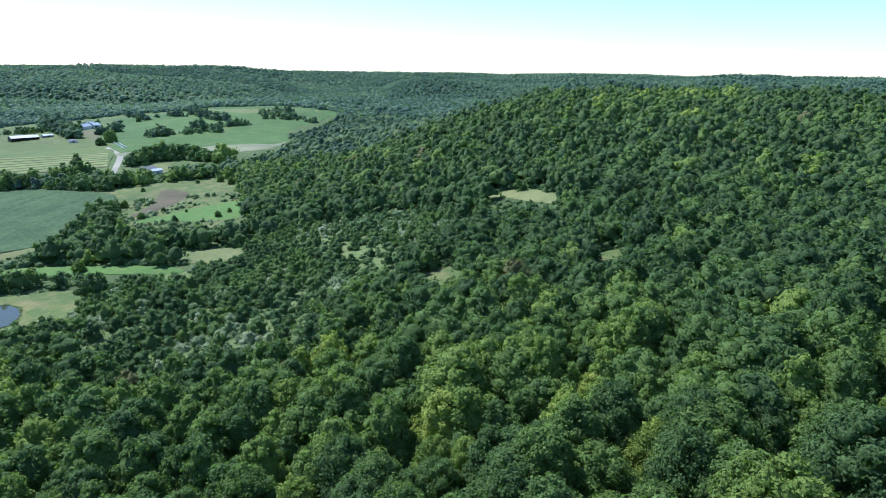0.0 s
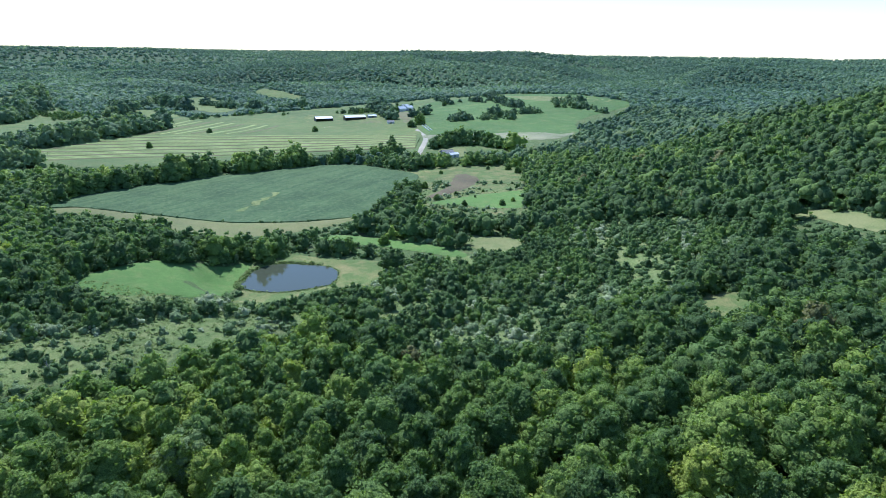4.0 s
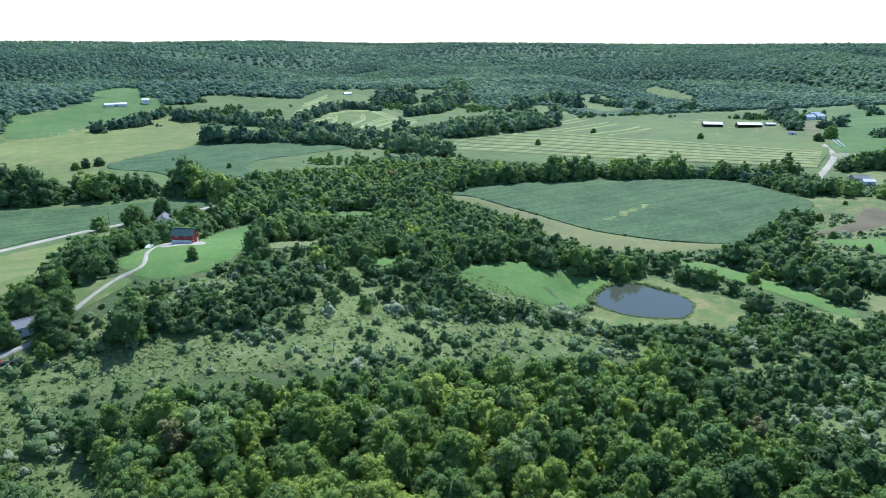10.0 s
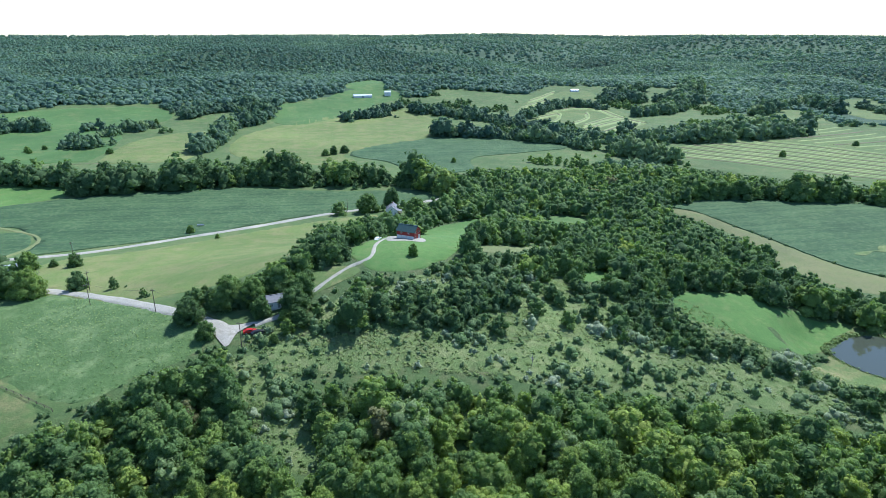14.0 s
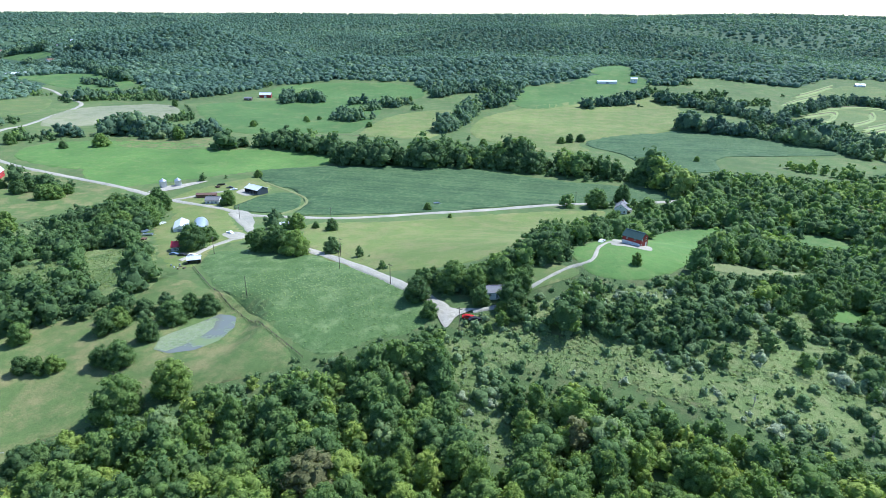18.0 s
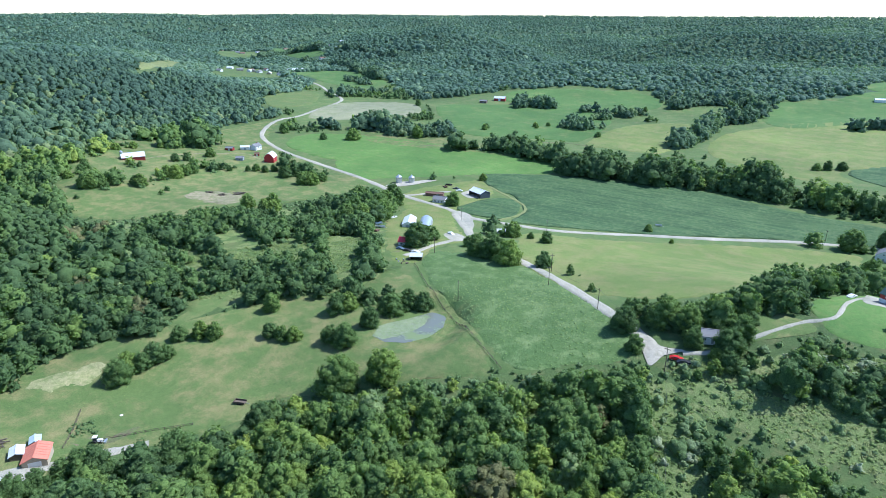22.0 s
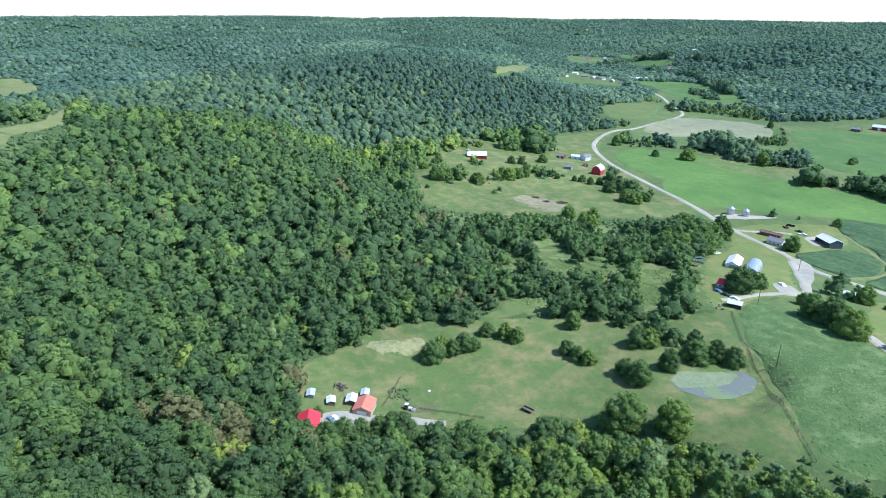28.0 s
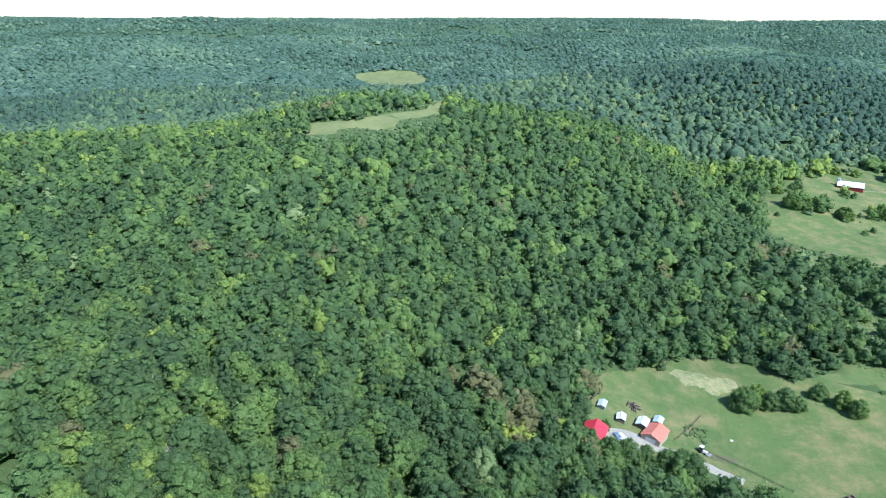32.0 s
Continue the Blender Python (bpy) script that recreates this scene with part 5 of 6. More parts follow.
def single_trees():
    r = np.random.default_rng(31)
    crowns, trunks = tree_masters(r, SINGLE, 3)
    for i, (x, y, high) in enumerate(LONE):
        label = "tall spreading green tree standing in grass" if high > 8 else "small rounded green tree standing in grass"
        stand(r, i, crowns, trunks, x, y, high * 1.05, label, "single trees", r.uniform(0.95, 1.25), r.uniform(0.12, 0.7))
    for o in crowns + trunks:
        bpy.data.objects.remove(o)


def dead_trees():
    r = np.random.default_rng(5)
    for x, y, high in ((-150, -88, 11), (-118, -70, 10), (-128, -40, 9), (94, 213, 6), (88, 158, 6), (60, 168, 5), (-52, 62, 10)):
        root = place_empty("dead_tree", x, y)
        tagged(root, "bare grey dead tree with broken limbs", "tree", "dead trees")
        v, f = trunk(r, 1.2, 0.02, 6, 11)
        o = mesh_object("bare_trunk", v * high, f, DEAD, root, True)


def place_empty(name, x, y):
    root = new(name)
    root.location = (x, y, float(terrain(x, y)))
    return root


forest()
dead_trees()
shrub_clumps()
tree_lines()
single_trees()

# ---- buildings and things ----
RED_SIDING = plain("red_siding", (0.32, 0.035, 0.03), 0.6, 0, 0.25, 2.0)
RED_BARN = plain("red_barn_boards", (0.45, 0.03, 0.035), 0.6, 0, 0.3, 2.0)
WHITE_WALL = plain("white_siding", (0.75, 0.75, 0.73), 0.6, 0, 0.15, 1.5)
GREY_WALL = plain("grey_siding", (0.3, 0.32, 0.34), 0.6, 0, 0.2, 1.5)
DARK_WALL = plain("dark_steel_siding", (0.07, 0.085, 0.105), 0.45, 0.1, 0.2, 1.0)
WOOD_WALL = plain("weathered_boards", (0.16, 0.12, 0.09), 0.85, 0, 0.4, 2.5)
TAN_WALL = plain("tan_siding", (0.45, 0.38, 0.28), 0.7, 0, 0.2, 1.5)
GREEN_ROOF = plain("green_steel_roof", (0.055, 0.1, 0.085), 0.4, 0.2, 0.2, 1.0)
WHITE_ROOF = plain("white_steel_roof", (0.72, 0.75, 0.78), 0.35, 0.1, 0.15, 0.8)
GREY_ROOF = plain("grey_shingles", (0.22, 0.22, 0.23), 0.8, 0, 0.25, 1.5)
RED_ROOF = plain("red_steel_roof", (0.62, 0.05, 0.07), 0.4, 0.1, 0.15, 1.0)
ORANGE_ROOF = plain("faded_orange_roof", (0.6, 0.2, 0.13), 0.55, 0, 0.2, 1.0)
BLUE_ROOF = plain("pale_blue_roof", (0.5, 0.6, 0.66), 0.4, 0.1, 0.15, 1.0)
RUST_ROOF = plain("rusty_steel_roof", (0.2, 0.11, 0.08), 0.7, 0.1, 0.45, 1.5)
STEEL = plain("galvanised_steel", (0.6, 0.63, 0.66), 0.35, 0.7, 0.2, 1.5)
WHITE_PAINT = plain("white_paint", (0.8, 0.8, 0.79), 0.45, 0, 0.1, 2.0)
RED_PAINT = plain("red_paint", (0.5, 0.02, 0.02), 0.3, 0, 0.1, 2.0)
BLACK_PAINT = plain("black_paint", (0.03, 0.03, 0.035), 0.35, 0, 0.2, 2.0)
BLUE_PAINT = plain("blue_grey_paint", (0.14, 0.2, 0.28), 0.3, 0, 0.1, 2.0)
RUBBER = plain("rubber", (0.025, 0.025, 0.025), 0.85, 0, 0.2, 3.0)
POLE_WOOD = plain("treated_pole_wood", (0.13, 0.1, 0.075), 0.9, 0, 0.3, 3.0)
GLASS = plain("dark_window_glass", (0.03, 0.04, 0.05), 0.08, 0, 0.1, 1.0)
CONCRETE = plain("concrete", (0.42, 0.41, 0.38), 0.85, 0, 0.25, 1.0)


def part(name, bm, material, parent, label=""):
    """Links a bmesh as one mesh under a thing or a part."""
    bmesh.ops.recalc_face_normals(bm, faces=bm.faces)
    me = bpy.data.meshes.new(name)
    bm.to_mesh(me)
    bm.free()
    me.materials.append(material)
    ob = new(name, me)
    ob.parent = parent
    return tagged(ob, label)


def add_box(bm, x0, x1, y0, y1, z0, z1):
    v = [bm.verts.new((x, y, z)) for z in (z0, z1) for x, y in ((x0, y0), (x1, y0), (x1, y1), (x0, y1))]
    for q in ((3, 2, 1, 0), (4, 5, 6, 7), (0, 1, 5, 4), (1, 2, 6, 5), (2, 3, 7, 6), (3, 0, 4, 7)):
        bm.faces.new([v[i] for i in q])
    return bm


def box(x0, x1, y0, y1, z0, z1, bevel=0.0):
    bm = add_box(bmesh.new(), x0, x1, y0, y1, z0, z1)
    if bevel:
        bmesh.ops.bevel(bm, geom=bm.edges[:], offset=bevel, segments=2, affect="EDGES")
    return bm


def prism(profile, x0, x1):
    """A profile in y, z pulled along x."""
    bm = bmesh.new()
    a = [bm.verts.new((x0, y, z)) for y, z in profile]
    b = [bm.verts.new((x1, y, z)) for y, z in profile]
    n = len(a)
    bm.faces.new(a), bm.faces.new(b[::-1])
    for i in range(n):
        bm.faces.new((a[i], b[i], b[(i + 1) % n], a[(i + 1) % n]))
    return bm


def tube(r0, r1, z0, z1, sides=20, x=0.0, y=0.0):
    bm = bmesh.new()
    bmesh.ops.create_cone(bm, cap_ends=True, segments=sides, radius1=r0, radius2=max(r1, 0.001), depth=z1 - z0)
    bmesh.ops.translate(bm, verts=bm.verts, vec=(x, y, (z0 + z1) / 2))
    return bm


def place(name, x, y, turn, label, category, group="", lift=0.0):
    root = new(name)
    root.matrix_world = pose(x, y, float(terrain(x, y)) + lift, 0, 0, turn)
    return tagged(root, label, category, group)


def opening(root, kind, side, along, low, wide, high, L, W, material, frame_mat=None):
    """A door or window set 4 cm proud of a wall, with a frame round it."""
    out = 0.05

    def slab(a0, a1, z0, z1, d0, d1):
        if side in "fb":
            s = -1 if side == "f" else 1
            y0, y1 = sorted((s * (W / 2 + d0), s * (W / 2 + d1)))
            return box(a0, a1, y0, y1, z0, z1)
        s = -1 if side == "l" else 1
        x0, x1 = sorted((s * (L / 2 + d0), s * (L / 2 + d1)))
        return box(x0, x1, a0, a1, z0, z1)
    ob = part(kind, slab(along - wide / 2, along + wide / 2, low, low + high, -0.03, out), material, root)
    if frame_mat:
        for a0, a1, z0, z1 in ((along - wide / 2 - 0.1, along - wide / 2, low, low + high), (along + wide / 2, along + wide / 2 + 0.1, low, low + high),
                               (along - wide / 2 - 0.1, along + wide / 2 + 0.1, low + high, low + high + 0.1)):
            part("frame", slab(a0, a1, z0, z1, -0.03, out + 0.03), frame_mat, ob)
    return ob


def gabled(name, x, y, turn, L, W, eave, ridge, wall, roof, label, category, doors=(), windows=(), chimney=False, over=0.35, gambrel=False, open_front=False, base=1.2):
    """A building with its ridge along its own x: walls, roof with overhang, doors and windows on the sides f, b, l, r."""
    root = place(name, x, y, turn, label, category)
    h = W / 2
    if gambrel:
        shape = [(-h, -base), (h, -base), (h, eave), (h * 0.62, eave + (ridge - eave) * 0.65), (0, ridge), (-h * 0.62, eave + (ridge - eave) * 0.65), (-h, eave)]
    else:
        shape = [(-h, -base), (h, -base), (h, eave), (0, ridge), (-h, eave)]
    if open_front:
        part("back_wall", box(-L / 2, L / 2, h - 0.15, h, -base, eave - 0.02), wall, root)
        for s in (-1, 1):
            part("end_wall", prism([(-h, -base), (h - 0.16, -base), (h - 0.16, eave - 0.03), (0, ridge - 0.05), (-h, eave - 0.03)], s * L / 2 - 0.08, s * L / 2 + 0.08), wall, root)
        for k in range(1, 4):
            part("post", box(-L / 2 + L * k / 4 - 0.1, -L / 2 + L * k / 4 + 0.1, -h + 0.05, -h + 0.25, -base, eave - 0.05), WOOD_WALL, root)
        part("floor", box(-L / 2 + 0.1, L / 2 - 0.1, -h, h - 0.16, -base, 0.06), EARTH, root)
    else:
        part("wall", prism(shape, -L / 2, L / 2), wall, root)
    top = shape[2:]
    for s in (1, -1):
        edge = [(q[0], q[1]) for q in top if q[0] * s >= -1e-6]
        edge.sort(key=lambda q: abs(q[0]))
        slope = (edge[-1][1] - edge[-2][1]) / (edge[-1][0] - edge[-2][0])
        edge.append((edge[-1][0] + s * over, edge[-1][1] + slope * s * over))
        edge.pop(-2)
        thick = 0.16
        part("roof", prism([(a, b + 0.03) for a, b in edge] + [(a, b + 0.03 + thick) for a, b in edge[::-1]], -L / 2 - over, L / 2 + over), roof, root)
        if not gambrel:
            for k in range(1, int(L / 1.2)):
                u = -L / 2 + k * 1.2
                rise = [(edge[0][0] + s * 0.08, edge[0][1] + 0.19), (edge[-1][0], edge[-1][1] + 0.19)]
                if L < 13:
                    part("seam", prism([(a, b) for a, b in rise] + [(a, b + 0.05) for a, b in rise[::-1]], u - 0.03, u + 0.03), roof, root)
    part("ridge_cap", box(-L / 2 - over, L / 2 + over, -0.18, 0.18, ridge + 0.1, ridge + 0.26), roof, root)
    for side, along, low, wide, high, mat in doors:
        opening(root, "door", side, along, low, wide, high, L, W, mat, WHITE_PAINT)
    for side, along, low, wide, high in windows:
        w = opening(root, "window", side, along, low, wide, high, L, W, WHITE_PAINT)
        s = -1 if side in "fl" else 1
        n = W if side in "fb" else L
        a, b = sorted((s * (n / 2 + 0.05), s * (n / 2 + 0.07)))
        for k in (0, 1):
            lo, hi = along - wide / 2 + 0.08 + k * wide / 2, along - 0.04 + k * wide / 2
            part("pane", box(lo, hi, a, b, low + 0.08, low + high - 0.08) if side in "fb" else box(a, b, lo, hi, low + 0.08, low + high - 0.08), GLASS, w)
    if chimney:
        part("chimney", box(L * 0.2, L * 0.2 + 0.7, -0.35, 0.35, eave, ridge + 0.9, 0.03), plain("brick_chimney", (0.3, 0.14, 0.1), 0.9), root)
    return root


def red_garage():
    g = gabled("barn", 34, 266, -36, 8.8, 6.0, 4.2, 6.3, RED_SIDING, GREEN_ROOF, "red two-storey barn garage with green steel roof", "barn",
               [("f", -3.1, 0, 2.2, 2.2, WHITE_PAINT), ("f", -0.6, 0, 2.2, 2.2, WHITE_PAINT), ("f", 1.9, 0, 2.2, 2.2, WHITE_PAINT), ("f", 3.7, 0, 0.9, 2.1, WHITE_PAINT), ("r", 1.5, 0, 0.95, 2.1, WHITE_PAINT)],
               [("r", -1.4, 3.2, 0.9, 1.1), ("r", 1.4, 3.2, 0.9, 1.1), ("f", -2.0, 3.1, 0.9, 0.8), ("f", 1.6, 3.1, 0.9, 0.8), ("r", -2.0, 0.9, 1.0, 1.2)])
    part("lean_to", prism([(3.0, -0.8), (5.0, -0.8), (5.0, 2.3), (3.0, 3.2)], -4.2, 1.0), RED_SIDING, g)
    part("lean_to_roof", prism([(3.0, 3.22), (5.3, 2.2), (5.3, 2.35), (3.0, 3.37)], -4.5, 1.3), GREEN_ROOF, g)


def church_house():
    h = gabled("house", 42, 414, 78, 11.0, 8.0, 3.6, 6.6, WHITE_WALL, GREY_ROOF, "small white gabled house by the road", "house",
               [("l", 0, 0.2, 1.0, 2.1, GREY_WALL)], [("l", -2.4, 1.0, 1.0, 1.4), ("l", 2.4, 1.0, 1.0, 1.4), ("l", 0, 4.0, 0.9, 1.0), ("f", -3, 1, 1, 1.4), ("f", 0, 1, 1, 1.4), ("f", 3, 1, 1, 1.4)], True)
    part("porch_roof", prism([(-6.4, 2.5), (-4.0, 3.0), (-4.0, 3.15), (-6.4, 2.65)], -3.5, 3.5), GREY_ROOF, h)
    for u in (-3.3, 0, 3.3):
        part("porch_post", box(u - 0.08, u + 0.08, -6.3, -6.14, -0.4, 2.5), WHITE_PAINT, h)
    part("porch_floor", box(-3.5, 3.5, -6.4, -4.02, -0.6, 0.15), WOOD_WALL, h)


def grain_bin(x, y, r, high):
    root = place("grain_bin", x, y, 0, "corrugated galvanised grain bin with a conical roof", "grain bin", "grain bins")
    part("base", tube(r + 0.25, r + 0.25, -0.8, 0.15, 32), CONCRETE, root)
    n = 9
    for k in range(n):
        z0, z1 = 0.15 + high * k / n, 0.15 + high * (k + 1) / n
        part("ring", tube(r + (0.03 if k % 2 else 0.0), r + (0.03 if k % 2 else 0.0), z0, z1, 32), STEEL, root)
    roof = part("roof", tube(r + 0.15, 0.35, high + 0.15, high + 0.15 + r * 0.62, 32), STEEL, root)
    part("cap", tube(0.42, 0.3, high + 0.1 + r * 0.62, high + 0.45 + r * 0.62, 16), STEEL, roof)
    for k in range(16):
        a = k * math.pi / 8
        rib = box(0.35, r + 0.12, -0.03, 0.03, 0, 0.06)
        for v in rib.verts:
            v.co.z += high + 0.17 + r * 0.62 * (r + 0.15 - v.co.x) / (r - 0.2)
        bmesh.ops.rotate(rib, verts=rib.verts, cent=(0, 0, 0), matrix=Matrix.Rotation(a, 3, "Z"))
        part("rib", rib, STEEL, roof)
    part("door", box(-0.4, 0.4, -r - 0.08, -r + 0.1, 0.5, 2.0), STEEL, root)
    for s in (-0.25, 0.25):
        part("ladder_rail", box(r + 0.02, r + 0.08, s - 0.03, s + 0.03, 0.4, high + 0.3), STEEL, root)
    for k in range(int(high / 0.4)):
        part("rung", box(r + 0.03, r + 0.07, -0.22, 0.22, 0.6 + k * 0.4, 0.64 + k * 0.4), STEEL, root)


def quonset(x, y, turn, L, W):
    root = place("hoop_barn", x, y, turn, "long round-roofed grey hoop barn", "barn")
    arc = [(math.cos(a) * W / 2, max(0.0, math.sin(a)) * W * 0.52) for a in np.linspace(0, math.pi, 17)]
    n = int(L / 1.5)
    for k in range(n):
        s = 1.0 if k % 2 else 0.992
        part("hoop_panel", prism([(a * s, b * s - (1.0 if b < 0.01 else 0)) for a, b in arc] + [(a * 0.95, b * 0.95 - (1.0 if b < 0.01 else 0)) for a, b in arc[::-1]], -L / 2 + L * k / n, -L / 2 + L * (k + 1) / n), STEEL, root)
    for s in (-1, 1):
        part("end_wall", prism([(a * 0.94, b * 0.94 - (1.0 if b < 0.01 else 0)) for a, b in arc], s * (L / 2 - 0.4) - 0.06, s * (L / 2 - 0.4) + 0.06), GREY_WALL, root)
    part("door", box(-L / 2 + 0.26, -L / 2 + 0.33, -1.5, 1.5, 0, 2.6), BLACK_PAINT, root)


def car(x, y, turn, paint, label, long=4.6, pickup=False):
    root = place("car", x, y, turn, label, "car", "parked cars")
    w = 0.9
    if pickup:
        prof = [(-long / 2, 0.45), (long / 2, 0.45), (long / 2, 0.95), (long * 0.24, 1.05), (long * 0.12, 1.7), (-long * 0.1, 1.72), (-long * 0.13, 1.05), (-long / 2, 1.05)]
    else:
        prof = [(-long / 2, 0.4), (long / 2, 0.4), (long / 2, 0.8), (long * 0.27, 0.95), (long * 0.1, 1.45), (-long * 0.25, 1.48), (-long * 0.42, 0.98), (-long / 2, 0.9)]
    bm = prism(prof, -w, w)
    for v in bm.verts:
        if v.co.z > 1.2:
            v.co.x *= 0.8
    bmesh.ops.bevel(bm, geom=bm.edges[:], offset=0.06, segments=2, affect="EDGES")
    bmesh.ops.rotate(bm, verts=bm.verts, cent=(0, 0, 0), matrix=Matrix.Rotation(math.pi / 2, 3, "Z"))
    bmesh.ops.rotate(bm, verts=bm.verts, cent=(0, 0, 0), matrix=Matrix.Rotation(math.pi, 3, "Z"))
    part("body", bm, paint, root)
    f = long * (0.185 if not pickup else 0.18)
    part("windscreen", prism([(-0.68, 0), (0.68, 0), (0.62, 0.36), (-0.62, 0.36)], 0, 0.04), GLASS, root).matrix_local = pose(f + 0.1, 0, 1.02, 0, -38, 0)
    for s in (-1, 1):
        part("side_window", box(-long * 0.2 if not pickup else -long * 0.09, long * 0.1, s * 0.8 - 0.03, s * 0.8 + 0.03, 1.05, 1.36), GLASS, root)
        part("headlight", box(long / 2 - 0.05, long / 2 + 0.02, s * 0.65 - 0.15, s * 0.65 + 0.15, 0.65, 0.78), WHITE_PAINT, root)
        for u in (-0.31, 0.31):
            wheel = tube(0.33, 0.33, -0.11, 0.11, 18)
            bmesh.ops.rotate(wheel, verts=wheel.verts, cent=(0, 0, 0), matrix=Matrix.Rotation(math.pi / 2, 3, "X"))
            bmesh.ops.translate(wheel, verts=wheel.verts, vec=(u * long, s * 0.82, 0.33))
            t = part("wheel", wheel, RUBBER, root)
            hub = tube(0.19, 0.17, -0.02, 0.02, 14)
            bmesh.ops.rotate(hub, verts=hub.verts, cent=(0, 0, 0), matrix=Matrix.Rotation(math.pi / 2, 3, "X"))
            bmesh.ops.translate(hub, verts=hub.verts, vec=(u * long, s * 0.94, 0.33))
            part("rim", hub, STEEL, t)
    return root


def utility_pole(x, y, turn, high=9.5):
    root = place("utility_pole", x, y, turn, "brown wooden utility pole beside the lane", "utility pole", "utility poles")
    part("pole", tube(0.14, 0.09, -0.8, high, 10), POLE_WOOD, root)
    part("crossarm", box(-1.1, 1.1, -0.16, -0.04, high - 0.9, high - 0.75), POLE_WOOD, root)
    for u in (-0.95, 0, 0.95):
        part("insulator", tube(0.06, 0.04, high - 0.75, high - 0.55, 8, u, -0.1), GREY_WALL, root)
    return root


def wire(a, b, sag=1.2):
    n = 14
    pts = [Vector(a).lerp(Vector(b), k / n) - Vector((0, 0, sag * 4 * (k / n) * (1 - k / n))) for k in range(n + 1)]
    cu = bpy.data.curves.new("power_cable", "CURVE")
    cu.dimensions, cu.bevel_depth, cu.bevel_resolution = "3D", 0.02, 1
    sp = cu.splines.new("POLY")
    sp.points.add(n)
    for q, p in zip(sp.points, pts):
        q.co = (*p, 1)
    cu.materials.append(BLACK_PAINT)
    tagged(new("power_cable", cu), "thin dark overhead power cable", "cable", "power cables")


def fence(name, course, label, step=3.2, high=1.2):
    root = new(name)
    p0 = course[0]
    root.matrix_world = pose(p0[0], p0[1], float(terrain(*p0)))
    tagged(root, label, "fence")
    z0 = float(terrain(*p0))
    post = box(-0.07, 0.07, -0.07, 0.07, -0.3, high)
    first = part("post", post, POLE_WOOD, root)
    first.matrix_local = pose(0, 0, 0)
    pts = []
    for a, b in zip(course[:-1], course[1:]):
        a, b = Vector(a), Vector(b)
        k = max(1, int((b - a).length / step))
        pts += [a.lerp(b, i / k) for i in range(k)]
    pts.append(Vector(course[-1]))
    for p in pts[1:]:
        o = new("post", first.data)
        o.parent = root
        o.location = (p.x - p0[0], p.y - p0[1], float(terrain(p.x, p.y)) - z0)
    for a, b in zip(pts[:-1], pts[1:]):
        d = Vector((-(b - a).y, (b - a).x)).normalized() * 0.03
        for z in (0.55, 1.05):
            bm = bmesh.new()
            za, zb = float(terrain(a.x, a.y)) - z0 + z, float(terrain(b.x, b.y)) - z0 + z
            v = [bm.verts.new((q.x - p0[0] + s * d.x, q.y - p0[1] + s * d.y, h + e)) for q, h in ((a, za), (b, zb)) for s in (-1, 1) for e in (-0.05, 0.05)]
            for f in ((0, 1, 5, 4), (2, 6, 7, 3), (1, 3, 7, 5), (0, 4, 6, 2)):
                bm.faces.new([v[i] for i in f])
            part("rail", bm, POLE_WOOD, root)
    return root


def pond(name, points, level, material, label, edge=0.5):
    """Still water: an uneven outline at one level."""
    bm = bmesh.new()
    bm.faces.new([bm.verts.new((q.x, q.y, level)) for q in ragged([Vector(p) for p in points], edge, 2.0)])
    bmesh.ops.triangulate(bm, faces=bm.faces)
    if sum(f.normal.z for f in bm.faces) < 0:
        bmesh.ops.reverse_faces(bm, faces=bm.faces)
    me = bpy.data.meshes.new(name)
    bm.to_mesh(me)
    bm.free()
    me.materials.append(material)
    return tagged(new(name, me), label, "pond", "", "structure")


def water(name, deep, scum, amount):
    m, n, l, p = nodes_of(name)
    a = tex(n, l, 0.09, 4, 0.6)
    l.new(ramp(n, l, a, (amount - 0.06, deep), (amount + 0.06, scum)), p.inputs["Base Color"])
    l.new(ramp(n, l, a, (amount - 0.06, (0.06, 0.06, 0.06)), (amount + 0.06, (0.7, 0.7, 0.7))), p.inputs["Roughness"])
    p.inputs["IOR"].default_value = 1.333
    b = tex(n, l, 1.4, 3, 0.5)
    bumped(n, l, p, b, 0.04, 0.1)
    return m


WATER = water("pond_water", (0.062, 0.072, 0.05), (0.07, 0.08, 0.05), 0.9)
WEEDY_WATER = water("weedy_water", (0.15, 0.165, 0.14), (0.16, 0.21, 0.1), 0.55)
SCUM = turf("algae", (0.15, 0.20, 0.105), (0.20, 0.25, 0.135), (0.22, 0.24, 0.18), 0.2, 0.9, 0.55)
POND = [(181.5, 180.5), (183.5, 182), (192, 185.5), (198, 188), (203, 188.6), (210, 186.5), (214.5, 178), (218, 167), (218.6, 161), (214, 154), (207, 150.5), (200, 149), (192, 154), (186, 159), (182, 165), (180, 173), (180.2, 178)]
POND_2 = [(-134, 167), (-136.5, 175), (-133, 181), (-128, 190), (-125, 197), (-122, 198), (-117, 194), (-114, 187), (-115, 177), (-120, 169), (-127, 165.5)]
pond("pond", POND, 1.1, WATER, "grey farm pond reflecting the pale sky")
pond("pond_2", POND_2, 12.86, WEEDY_WATER, "small curved grey pond with algae")
pond("algae_mat", [(-134, 168), (-136, 175), (-132.5, 181), (-128, 189), (-124.5, 191), (-122, 185), (-123, 178), (-125, 171), (-129, 166.5)], 12.9, SCUM, "bright green algae along the pond's edge", 1.4)


